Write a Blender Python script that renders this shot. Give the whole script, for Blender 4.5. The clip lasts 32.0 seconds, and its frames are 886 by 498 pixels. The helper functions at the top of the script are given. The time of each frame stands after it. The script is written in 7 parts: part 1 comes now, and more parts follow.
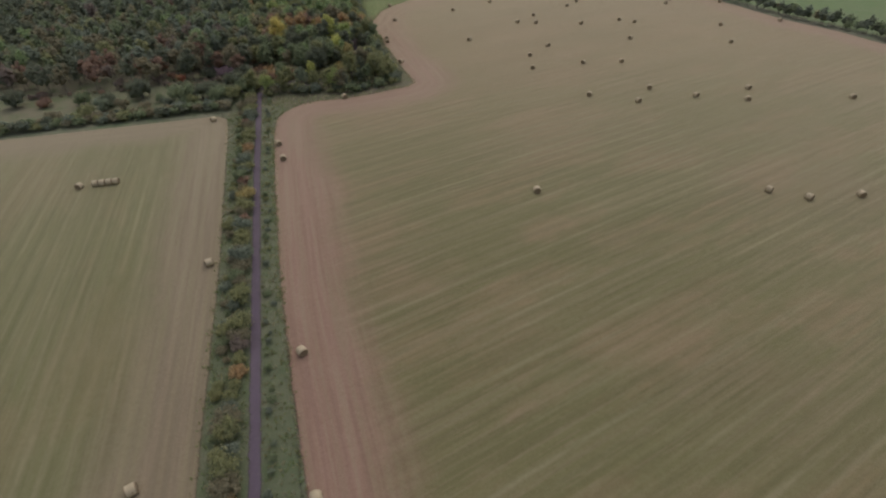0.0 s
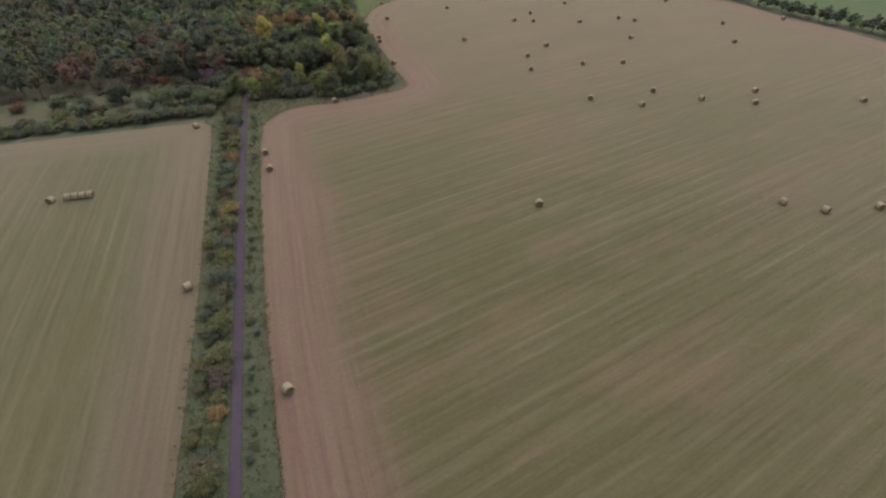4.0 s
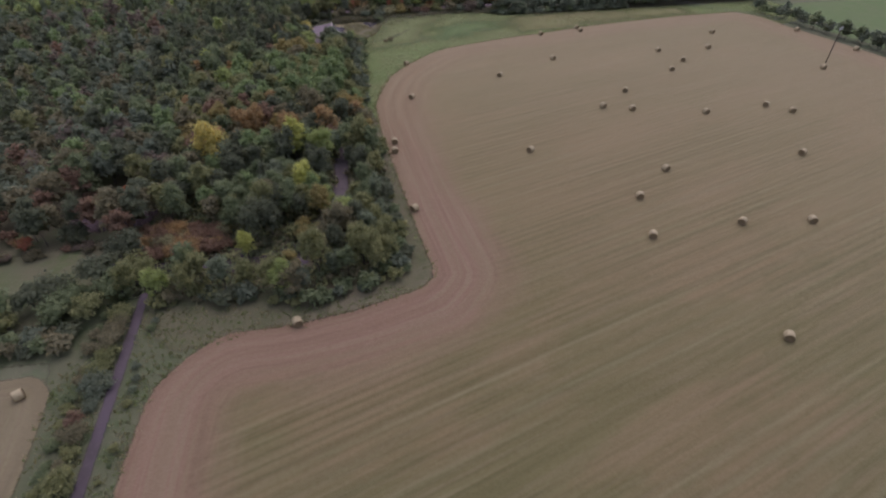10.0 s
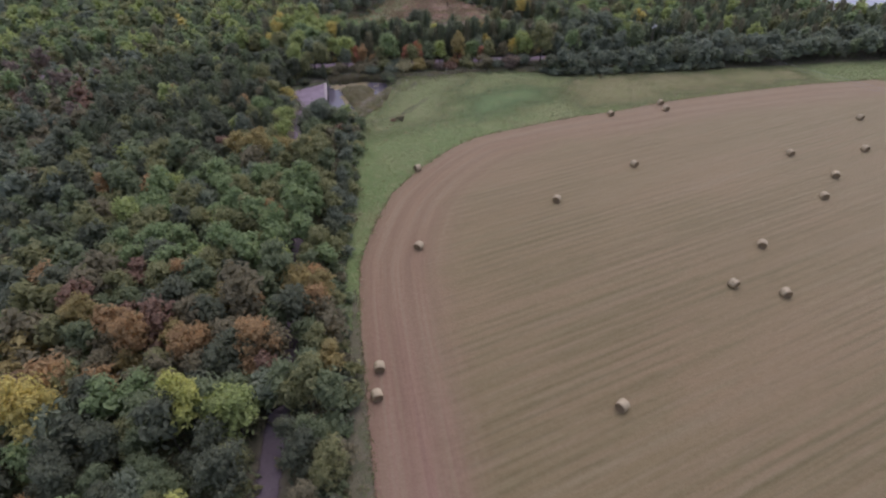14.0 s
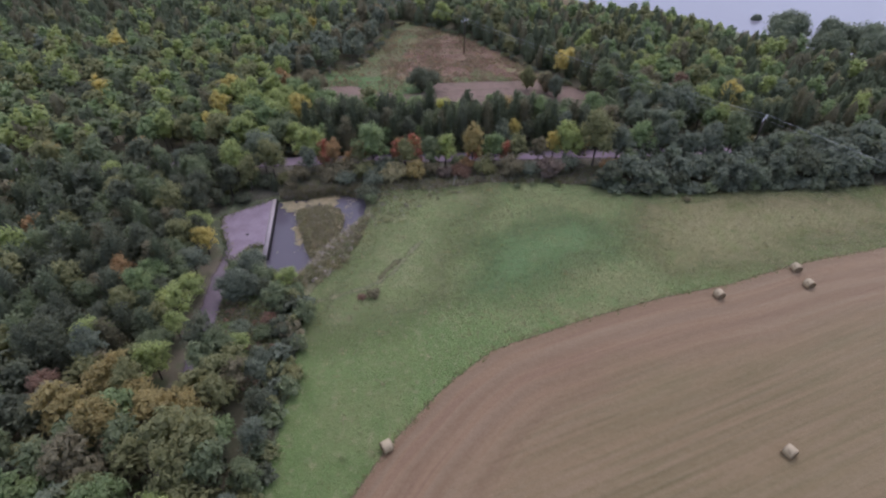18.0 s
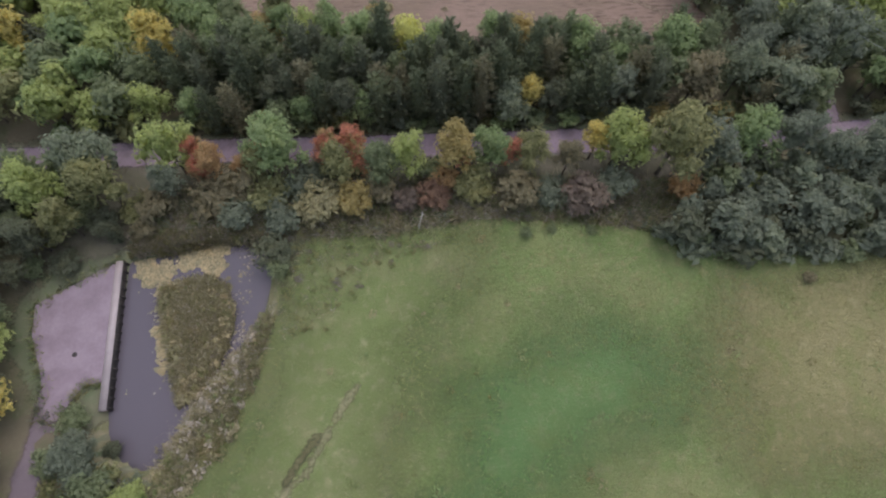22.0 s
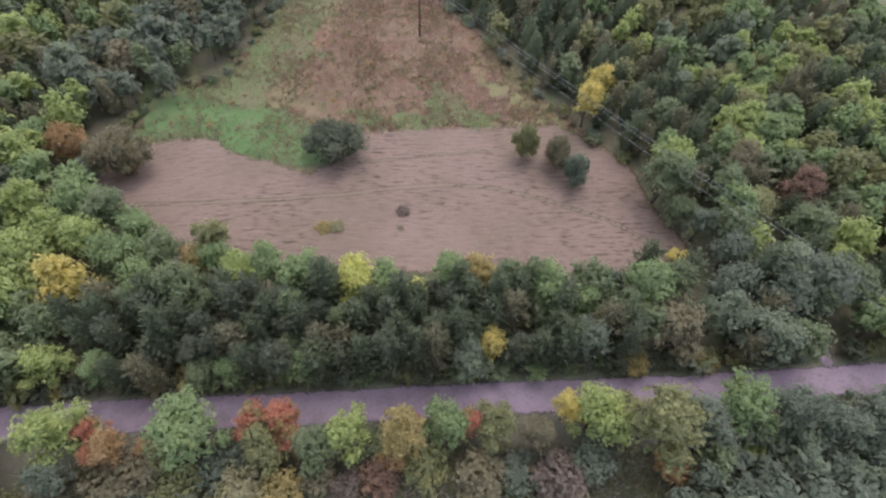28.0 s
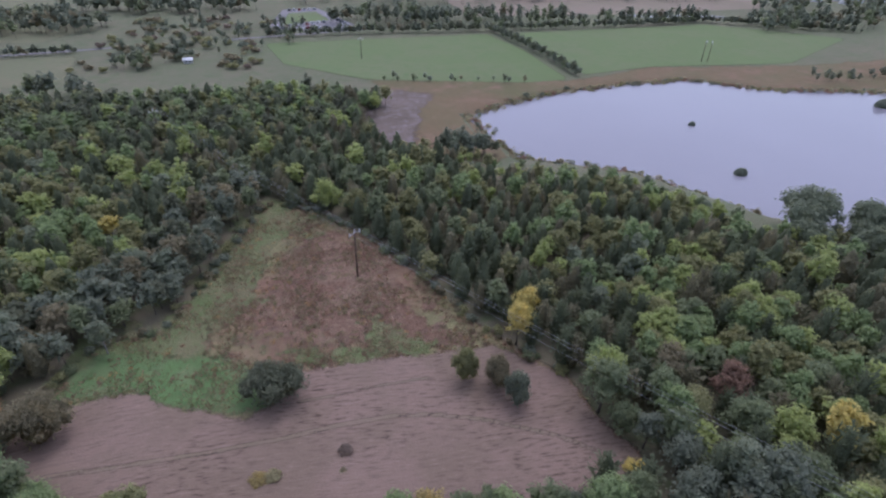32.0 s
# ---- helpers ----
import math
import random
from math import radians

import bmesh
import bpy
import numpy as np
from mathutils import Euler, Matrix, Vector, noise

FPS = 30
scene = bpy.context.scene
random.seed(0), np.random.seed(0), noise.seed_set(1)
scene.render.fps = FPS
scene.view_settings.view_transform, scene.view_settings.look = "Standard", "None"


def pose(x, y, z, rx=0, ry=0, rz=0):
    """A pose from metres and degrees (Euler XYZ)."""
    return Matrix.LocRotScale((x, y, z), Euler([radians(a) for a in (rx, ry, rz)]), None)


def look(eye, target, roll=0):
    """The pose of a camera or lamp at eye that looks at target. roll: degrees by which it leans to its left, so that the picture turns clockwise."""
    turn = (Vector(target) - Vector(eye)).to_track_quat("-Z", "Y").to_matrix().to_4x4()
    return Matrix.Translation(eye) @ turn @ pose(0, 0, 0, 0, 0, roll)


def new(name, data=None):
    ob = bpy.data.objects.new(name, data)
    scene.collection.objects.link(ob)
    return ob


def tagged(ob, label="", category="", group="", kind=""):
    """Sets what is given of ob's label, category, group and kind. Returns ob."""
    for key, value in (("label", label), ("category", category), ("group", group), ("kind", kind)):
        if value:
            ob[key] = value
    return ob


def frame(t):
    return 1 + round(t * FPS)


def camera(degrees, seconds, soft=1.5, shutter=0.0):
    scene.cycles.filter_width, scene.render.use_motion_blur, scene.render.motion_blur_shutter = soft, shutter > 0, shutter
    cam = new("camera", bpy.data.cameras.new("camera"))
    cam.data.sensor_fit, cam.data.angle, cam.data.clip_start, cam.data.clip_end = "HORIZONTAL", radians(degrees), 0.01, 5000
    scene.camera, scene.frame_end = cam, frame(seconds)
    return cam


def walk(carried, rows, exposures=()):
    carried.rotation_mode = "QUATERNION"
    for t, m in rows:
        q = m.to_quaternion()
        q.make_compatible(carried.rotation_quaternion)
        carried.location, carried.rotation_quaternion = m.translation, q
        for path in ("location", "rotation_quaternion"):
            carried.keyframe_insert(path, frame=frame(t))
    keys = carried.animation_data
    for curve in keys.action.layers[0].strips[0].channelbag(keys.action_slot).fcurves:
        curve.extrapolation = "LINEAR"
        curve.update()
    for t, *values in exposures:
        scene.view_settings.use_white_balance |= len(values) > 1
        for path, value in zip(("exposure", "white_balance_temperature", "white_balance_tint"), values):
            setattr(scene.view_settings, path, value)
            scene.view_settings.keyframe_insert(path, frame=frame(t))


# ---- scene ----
cam = camera(80.2, 32.0, soft=2.2)
METRES, EYE, TILT, LEAN, TURN = 294.0, 52.0, 0.0, 0.0, -14.5
ROWS = [
    (0.0, 0.0, 0.0, 0.0, -0.02, -38.55, 0.03),
    (0.5, -0.0, 0.0004, 0.0, -1.02, -38.57, 0.01),
    (1.0, -0.0001, 0.0006, -0.0002, -1.55, -38.6, 0.0),
    (1.5, -0.0, 0.0006, -0.0004, -1.74, -38.69, -0.04),
    (2.0, 0.0, 0.0006, -0.0004, -1.67, -38.8, -0.1),
    (2.5, -0.0002, 0.0021, -0.0009, -1.33, -38.85, -0.14),
    (4.5, -0.0015, 0.0384, -0.0021, -0.67, -39.09, -0.17),
    (5.0, -0.001, 0.0558, -0.0022, -0.78, -39.12, -0.2),
    (5.5, -0.001, 0.0754, -0.0016, -0.73, -39.21, -0.29),
    (6.0, -0.0013, 0.0971, -0.0018, -0.43, -39.32, -0.29),
    (6.5, -0.0023, 0.1203, -0.0024, 0.0, -39.4, -0.28),
    (7.0, -0.004, 0.1448, -0.0029, 0.32, -39.47, -0.24),
    (7.5, -0.0056, 0.1697, -0.0034, 0.65, -39.53, -0.19),
    (8.0, -0.0076, 0.1955, -0.0039, 1.04, -39.63, -0.14),
    (8.5, -0.0088, 0.2216, -0.0047, 1.6, -39.67, -0.02),
    (9.0, -0.011, 0.2479, -0.0057, 2.05, -39.7, -0.07),
    (9.5, -0.0123, 0.2741, -0.0059, 2.46, -39.86, 0.04),
    (10.0, -0.0129, 0.3008, -0.0072, 3.04, -39.82, 0.13),
    (10.5, -0.0143, 0.3271, -0.0076, 3.43, -39.91, 0.15),
    (11.0, -0.0156, 0.3534, -0.0087, 3.88, -39.85, 0.23),
    (11.5, -0.0172, 0.3794, -0.0087, 4.3, -39.88, 0.1),
    (12.0, -0.0185, 0.4059, -0.0103, 4.78, -39.82, 0.15),
    (12.5, -0.0198, 0.432, -0.0114, 5.22, -39.76, 0.16),
    (13.0, -0.0213, 0.4582, -0.0122, 5.65, -39.73, 0.13),
    (13.5, -0.0227, 0.4841, -0.0128, 6.08, -39.77, 0.13),
    (14.0, -0.0247, 0.5104, -0.0143, 6.48, -39.72, 0.08),
    (14.5, -0.0267, 0.5361, -0.0157, 6.84, -39.66, 0.06),
    (16.5, -0.0346, 0.6394, -0.0169, 8.24, -39.98, 0.0),
    (17.0, -0.0365, 0.6652, -0.0177, 8.5, -40.0, -0.03),
    (17.5, -0.0384, 0.6911, -0.0178, 8.73, -40.13, -0.05),
    (18.0, -0.0406, 0.7172, -0.0185, 8.92, -40.15, -0.03),
    (18.5, -0.0425, 0.7433, -0.0192, 9.13, -40.2, -0.0),
    (19.0, -0.0446, 0.7691, -0.0197, 9.3, -40.46, 0.01),
    (19.5, -0.0467, 0.7942, -0.0208, 9.46, -42.23, -0.03),
    (20.0, -0.0486, 0.8193, -0.0221, 9.57, -47.49, -0.05),
    (20.5, -0.0504, 0.8435, -0.0232, 9.64, -56.36, -0.15),
    (21.0, -0.0519, 0.869, -0.0236, 9.83, -66.27, -0.13),
    (21.5, -0.0542, 0.8962, -0.0232, 9.77, -67.17, -0.14),
    (22.0, -0.0556, 0.919, -0.0226, 9.62, -67.17, -0.22),
    (22.5, -0.0557, 0.9385, -0.0219, 9.77, -67.19, -0.25),
    (23.0, -0.0558, 0.954, -0.0214, 9.81, -67.07, -0.44),
    (23.5, -0.055, 0.967, -0.0205, 9.79, -67.09, -0.55),
    (24.0, -0.0544, 0.9763, -0.02, 9.54, -67.01, -0.77),
    (24.5, -0.054, 0.9831, -0.0198, 9.22, -67.05, -0.96),
    (26.5, -0.0561, 0.9907, -0.0191, 7.79, -66.76, -1.84),
    (27.0, -0.0562, 0.9906, -0.0186, 7.97, -63.68, -1.86),
    (27.5, -0.0562, 0.9905, -0.0181, 8.17, -60.56, -1.88),
    (28.0, -0.0563, 0.9904, -0.0175, 8.36, -57.47, -1.9),
    (28.5, -0.0562, 0.9903, -0.017, 8.54, -54.37, -1.91),
    (29.0, -0.0562, 0.9901, -0.0166, 8.75, -51.26, -1.96),
    (29.5, -0.0562, 0.9899, -0.0163, 8.9, -48.12, -2.0),
    (30.0, -0.0562, 0.9898, -0.0162, 9.07, -44.98, -2.07),
    (30.5, -0.0561, 0.9897, -0.016, 9.26, -41.78, -2.14),
    (31.0, -0.0561, 0.9895, -0.0159, 9.4, -38.45, -2.19),
    (31.5, -0.0509, 0.9880, -0.0147, 5.70, -32.90, -1.54),
    (32.0, -0.0509, 0.9880, -0.0147, 0.77, -32.79, -1.68),
]
EXPOSURES = [(0, -0.14, 6600, 11), (9, -0.16, 6300, 18), (13, 0.06, 6050, 22), (19, 0.27, 5800, 20), (22, 0.46, 6350, 12), (27, 0.8, 6250, 13), (29, 0.92, 6100, 15), (30, 0.82, 6000, 15), (31, 0.44, 5850, 18), (32, 0.24, 5600, 22)]
walk(cam, [(t, pose(0, 0, EYE, TILT, LEAN, TURN) @ pose(METRES * x, METRES * y, METRES * z, 90 + pitch, roll, yaw)) for t, x, y, z, yaw, pitch, roll in ROWS], EXPOSURES)

# ---- world, sun ----
world = bpy.data.worlds.new("overcast")
scene.world = world
world.use_nodes = True
wn = world.node_tree
wn.nodes.clear()
sky = wn.nodes.new("ShaderNodeTexSky")
sky.sky_type = "NISHITA"
sky.sun_disc = False
sky.sun_elevation, sky.sun_rotation = radians(64), radians(28)
sky.air_density, sky.dust_density, sky.ozone_density = 1.0, 3.0, 1.5
grey = wn.nodes.new("ShaderNodeHueSaturation")
grey.inputs["Saturation"].default_value = 0.6
bg = wn.nodes.new("ShaderNodeBackground")
bg.inputs["Strength"].default_value = 0.15
wo = wn.nodes.new("ShaderNodeOutputWorld")
wn.links.new(sky.outputs[0], grey.inputs["Color"])
wn.links.new(grey.outputs[0], bg.inputs["Color"])
wn.links.new(bg.outputs[0], wo.inputs["Surface"])
sun = new("sun", bpy.data.lights.new("sun", "SUN"))
sun.data.energy, sun.data.angle, sun.data.color = 0.5, radians(100), (1.0, 0.96, 0.93)
sun.matrix_basis = look((0, 0, 0), (math.sin(radians(28)) * 0.438, math.cos(radians(28)) * -0.438, -0.899))

# ---- relief of the land ----
YS = [-2000, 100, 150, 200, 240, 265, 290, 305, 370, 420, 3000]
ZS = [-4.0, -4.0, -4.8, -5.5, -7.2, -8.0, -9.3, -9.9, -12.0, -14.2, -14.5]
_fy = np.arange(-300, 900, 2.0)
_fz = np.convolve(np.pad(np.interp(_fy, YS, ZS), 9, mode="edge"), np.ones(19) / 19, mode="valid")


def sdf(px, py, poly):
    """Distance to a closed outline, positive inside."""
    px, py = np.asarray(px, float), np.asarray(py, float)
    d = np.full(px.shape, 1e9)
    inside = np.zeros(px.shape, bool)
    for (ax, ay), (bx, by) in zip(poly, poly[1:] + poly[:1]):
        ex, ey = bx - ax, by - ay
        wx, wy = px - ax, py - ay
        k = np.clip((wx * ex + wy * ey) / max(ex * ex + ey * ey, 1e-9), 0, 1)
        d = np.minimum(d, (wx - k * ex) ** 2 + (wy - k * ey) ** 2)
        if ay != by:
            inside ^= ((ay > py) != (by > py)) & (px < ex * (py - ay) / (by - ay) + ax)
    return np.where(inside, 1, -1) * np.sqrt(d)


def line_dist(px, py, line):
    """Distance to an open line."""
    px, py = np.asarray(px, float), np.asarray(py, float)
    d = np.full(px.shape, 1e9)
    for (ax, ay), (bx, by) in zip(line, line[1:]):
        ex, ey = bx - ax, by - ay
        k = np.clip(((px - ax) * ex + (py - ay) * ey) / (ex * ex + ey * ey), 0, 1)
        d = np.minimum(d, (px - ax - k * ex) ** 2 + (py - ay - k * ey) ** 2)
    return np.sqrt(d)


POND = [(18.6, 290.3), (20.6, 290.6), (23.5, 290.9), (26.1, 291.5), (28.7, 291.9), (32.1, 291.5), (34.4, 290.2), (35.3, 288), (34.9, 286.4), (34.6, 283.6), (33.5, 280.9), (32.5, 279.2),
        (30.6, 276.6), (28.6, 274.2), (27.6, 272.2), (25.6, 268), (22.5, 267.5), (20.2, 269), (19.0, 271.5), (18.8, 274)]
LAKE = [(112, 462), (124.8, 471.8), (156.5, 485.8), (192, 494), (228, 497), (252, 478), (306, 466), (420, 470), (420, 300),
        (230, 330), (200, 352), (178, 363), (167, 372), (159, 388), (146.5, 408), (118, 424), (115, 440)]


PAD = [(8, 273), (20, 272), (20, 291), (8, 290)]


def land(x, y):
    x, y = np.asarray(x, float), np.asarray(y, float)
    z = np.interp(y, _fy, _fz) - 0.02 * np.clip(20 - x, 0, 120) * np.clip((300 - y) / 60, 0, 1)
    pad = np.where((abs(x - 14) < 25) & (abs(y - 281) < 25), sdf(x, y, PAD), -99)
    k = np.clip((pad + 4) / 4, 0, 1)
    z = z * (1 - k) - 9.35 * k
    pond = np.where((abs(x - 27) < 30) & (abs(y - 280) < 30), sdf(x, y, POND), -99)
    k = np.clip((pond + 0.5) / 1.3, 0, 1)
    z = z * (1 - k) - 10.9 * k
    lake = np.where((x > 90) & (y > 320) & (x < 440), sdf(x, y, LAKE), -99)
    k = np.clip((lake + 3.5) / 9, 0, 1)
    k = k * k * (3 - 2 * k)
    return z * (1 - k) - 16.4 * k


def at(x, y):
    return float(land(x, y))


# ---- materials ----
class Nodes:
    """Short hand for building a node tree."""

    def __init__(self, name):
        self.m = bpy.data.materials.new(name)
        self.m.use_nodes = True
        self.t = self.m.node_tree
        self.t.nodes.clear()
        self.out = self.t.nodes.new("ShaderNodeOutputMaterial")
        self.bsdf = self.t.nodes.new("ShaderNodeBsdfPrincipled")
        self.t.links.new(self.bsdf.outputs[0], self.out.inputs[0])
        self.geo = self.t.nodes.new("ShaderNodeNewGeometry")

    def put(self, socket, v):
        if hasattr(v, "default_value"):
            self.t.links.new(v, socket)
        else:
            socket.default_value = v

    def attr(self, name):
        n = self.t.nodes.new("ShaderNodeAttribute")
        n.attribute_name = name
        return n.outputs["Fac"]

    def where(self, sx=1.0, sy=1.0, sz=1.0, turn=0.0):
        n = self.t.nodes.new("ShaderNodeMapping")
        n.inputs["Rotation"].default_value = (0, 0, radians(turn))
        n.inputs["Scale"].default_value = (sx, sy, sz)
        self.t.links.new(self.geo.outputs["Position"], n.inputs["Vector"])
        return n.outputs[0]

    def noise(self, scale, detail=3.0, rough=0.55, vec=None):
        n = self.t.nodes.new("ShaderNodeTexNoise")
        n.inputs["Scale"].default_value, n.inputs["Detail"].default_value, n.inputs["Roughness"].default_value = scale, detail, rough
        self.t.links.new(vec or self.geo.outputs["Position"], n.inputs["Vector"])
        return n.outputs["Fac"]

    def calc(self, op, a, b=0.0, clamp=False):
        n = self.t.nodes.new("ShaderNodeMath")
        n.operation, n.use_clamp = op, clamp
        self.put(n.inputs[0], a)
        self.put(n.inputs[1], b)
        return n.outputs[0]

    def span(self, v, a, b, c=0.0, d=1.0):
        n = self.t.nodes.new("ShaderNodeMapRange")
        n.interpolation_type = "SMOOTHSTEP"
        self.put(n.inputs[0], v)
        for i, k in enumerate((a, b, c, d)):
            n.inputs[i + 1].default_value = k
        return n.outputs[0]

    def mix(self, f, a, b, blend="MIX"):
        n = self.t.nodes.new("ShaderNodeMix")
        n.data_type, n.blend_type = "RGBA", blend
        self.put(n.inputs[0], f)
        for s, v in ((n.inputs[6], a), (n.inputs[7], b)):
            self.put(s, (*v, 1) if isinstance(v, tuple) and len(v) == 3 else v)
        return n.outputs[2]

    def finish(self, colour, rough=0.9, bump=None, strength=0.3, dist=0.1, spec=0.2, cover=None, sheen=0.0):
        self.put(self.bsdf.inputs["Base Color"], (*colour, 1) if isinstance(colour, tuple) else colour)
        self.put(self.bsdf.inputs["Roughness"], rough)
        self.bsdf.inputs["Specular IOR Level"].default_value = spec
        self.bsdf.inputs["Sheen Weight"].default_value = sheen
        self.bsdf.inputs["Sheen Roughness"].default_value = 0.45
        self.bsdf.inputs["Sheen Tint"].default_value = (0.75, 0.62, 0.42, 1)
        if bump is not None:
            n = self.t.nodes.new("ShaderNodeBump")
            n.inputs["Strength"].default_value, n.inputs["Distance"].default_value = strength, dist
            self.t.links.new(bump, n.inputs["Height"])
            self.t.links.new(n.outputs[0], self.bsdf.inputs["Normal"])
        if cover is not None:
            clear = self.t.nodes.new("ShaderNodeBsdfTransparent")
            m = self.t.nodes.new("ShaderNodeMixShader")
            self.t.links.new(cover, m.inputs[0])
            self.t.links.new(clear.outputs[0], m.inputs[1])
            self.t.links.new(self.bsdf.outputs[0], m.inputs[2])
            self.t.links.new(m.outputs[0], self.out.inputs[0])
        return self.m


def ragged(n, amp, soft, scale=0.6, fade=0.0):
    """Cover of a sheet: full inside its outline, fading out raggedly at the edge."""
    wob = n.calc("MULTIPLY", n.calc("SUBTRACT", n.noise(scale, 5, 0.65), 0.5), amp)
    fray = n.calc("MULTIPLY", n.calc("SUBTRACT", n.noise(2.6, 5, 0.75), 0.5), soft * 4.0)
    firm = fade or min(soft, 0.3)
    return n.span(n.calc("ADD", n.calc("ADD", n.attr("sd"), wob), fray), -firm, firm)


def turf(name, colours, sizes=(0.03, 0.25, 2.2), amp=1.2, soft=0.35, sheet=True, bump=0.5, spec=0.1, sheen=0.12, grain=0.55, edge=0.6, fade=0.0):
    """Grass, earth or litter in four colours, blended at three scales."""
    n = Nodes(name)
    a, b, c, d = colours
    big, mid, fine = (n.noise(s, 5, 0.6) for s in sizes)
    col = n.mix(n.span(big, 0.36, 0.64), a, b)
    col = n.mix(n.span(mid, 0.45, 0.72), col, c)
    col = n.mix(n.calc("MULTIPLY", n.span(fine, 0.5, 0.75), 0.75), col, d)
    col = n.mix(n.span(n.noise(5.0, 4, 0.7), 0.25, 0.75, 0.0, grain), col, (0.5, 0.5, 0.5), "OVERLAY")
    return n.finish(col, 0.95, n.noise(3.5, 6, 0.75), bump, 0.25, spec, ragged(n, amp, soft, edge, fade) if sheet else None, sheen)


M = {}
M["ground"] = turf("rough_grass", ((0.15, 0.165, 0.1), (0.18, 0.172, 0.115), (0.12, 0.158, 0.08), (0.21, 0.195, 0.135)), sheet=False)
M["verge"] = turf("verge_grass", ((0.118, 0.135, 0.074), (0.148, 0.148, 0.092), (0.095, 0.122, 0.06), (0.21, 0.19, 0.13)))
M["litter"] = turf("leaf_litter", ((0.145, 0.135, 0.085), (0.17, 0.145, 0.1), (0.115, 0.14, 0.068), (0.21, 0.18, 0.125)), amp=3.0, soft=1.0)
M["scrub"] = turf("scrub_grass", ((0.155, 0.165, 0.092), (0.2, 0.17, 0.115), (0.12, 0.15, 0.068), (0.24, 0.205, 0.14)), amp=3.0, soft=1.0)
M["meadow"] = turf("meadow_grass", ((0.151, 0.222, 0.074), (0.213, 0.23, 0.099), (0.137, 0.204, 0.067), (0.293, 0.29, 0.150)), (0.03, 0.2, 0.95), amp=1.6, soft=0.5, grain=0.95, bump=0.8, sheen=0.55)
M["palemeadow"] = turf("pale_meadow_grass", ((0.189, 0.22, 0.088), (0.170, 0.213, 0.080), (0.222, 0.235, 0.110), (0.312, 0.31, 0.168)), (0.05, 0.25, 0.95), amp=14.0, soft=1.6, edge=0.09, grain=0.95, bump=0.8, fade=7.0, sheen=0.55)
M["lushmeadow"] = turf("lush_meadow_grass", ((0.126, 0.216, 0.08), (0.142, 0.218, 0.081), (0.145, 0.208, 0.076), (0.225, 0.258, 0.125)), (0.05, 0.25, 0.95), amp=14.0, soft=1.6, edge=0.09, grain=0.95, bump=0.8, fade=7.0, sheen=0.55)
M["drymeadow"] = turf("dry_meadow_sward", ((0.235, 0.225, 0.101), (0.27, 0.24, 0.122), (0.185, 0.21, 0.076), (0.38, 0.33, 0.181)), (0.05, 0.25, 0.95), amp=14.0, soft=1.6, edge=0.09, grain=0.95, bump=0.8, fade=7.0, sheen=0.55)
M["greenfield"] = turf("pasture", ((0.145, 0.2, 0.085), (0.165, 0.2, 0.1), (0.13, 0.195, 0.08), (0.175, 0.205, 0.105)), amp=1.5, soft=0.6, bump=0.2)
M["marsh"] = turf("marsh_grass", ((0.2, 0.14, 0.085), (0.15, 0.14, 0.07), (0.24, 0.16, 0.11), (0.1, 0.11, 0.06)), (0.03, 0.12, 0.8), amp=12.0, soft=1.5, edge=0.1)
M["reedbed"] = turf("grey_reeds", ((0.2, 0.16, 0.14), (0.15, 0.12, 0.1), (0.25, 0.21, 0.205), (0.1, 0.09, 0.07)), (0.05, 0.3, 0.9), amp=16.0, soft=1.5, edge=0.12, grain=0.9)
M["bracken"] = turf("bracken", ((0.23, 0.14, 0.095), (0.205, 0.19, 0.095), (0.15, 0.09, 0.065), (0.28, 0.21, 0.145)), (0.06, 0.3, 0.9), amp=1.5, soft=0.6)
M["lawn"] = turf("short_green_grass", ((0.138, 0.2, 0.085), (0.12, 0.196, 0.075), (0.165, 0.195, 0.096), (0.13, 0.18, 0.075)), amp=5.0, soft=2.6)
M["dirt"] = turf("track_gravel", ((0.17, 0.132, 0.152), (0.195, 0.155, 0.174), (0.137, 0.112, 0.12), (0.215, 0.178, 0.187)), (0.1, 0.6, 3.0), amp=1.0, soft=0.3, bump=0.25)
M["road"] = turf("worn_road", ((0.285, 0.215, 0.262), (0.34, 0.26, 0.305), (0.225, 0.175, 0.2), (0.19, 0.155, 0.145)), (0.12, 0.5, 3.0), amp=0.9, soft=0.25, bump=0.2)
M["path"] = turf("footpath_surface", ((0.118, 0.09, 0.112), (0.135, 0.104, 0.126), (0.1, 0.08, 0.09), (0.165, 0.132, 0.142)), (0.05, 0.3, 2.0), amp=0.5, soft=0.15, bump=0.2)


M["bramble"] = turf("bramble_tangle", ((0.172, 0.155, 0.115), (0.15, 0.15, 0.098), (0.215, 0.187, 0.153), (0.1, 0.11, 0.058)), (0.08, 0.5, 2.4), amp=2.0, soft=0.7, bump=0.9)
M["deadfern"] = turf("dead_bracken", ((0.185, 0.11, 0.076), (0.25, 0.17, 0.118), (0.12, 0.074, 0.054), (0.35, 0.26, 0.19)), (0.12, 0.45, 1.3), amp=34.0, soft=1.2, edge=0.16, bump=0.9, grain=0.85)
M["greenfern"] = turf("rough_green_growth", ((0.15, 0.182, 0.078), (0.195, 0.178, 0.098), (0.128, 0.17, 0.066), (0.235, 0.2, 0.125)), (0.1, 0.3, 1.4), amp=32.0, soft=1.4, edge=0.16, bump=0.9, grain=0.85)
M["dullverge"] = turf("dull_verge", ((0.15, 0.14, 0.085), (0.18, 0.155, 0.105), (0.115, 0.125, 0.065), (0.22, 0.19, 0.13)), (0.08, 0.4, 2.2), amp=2.0, soft=0.6, grain=0.8)
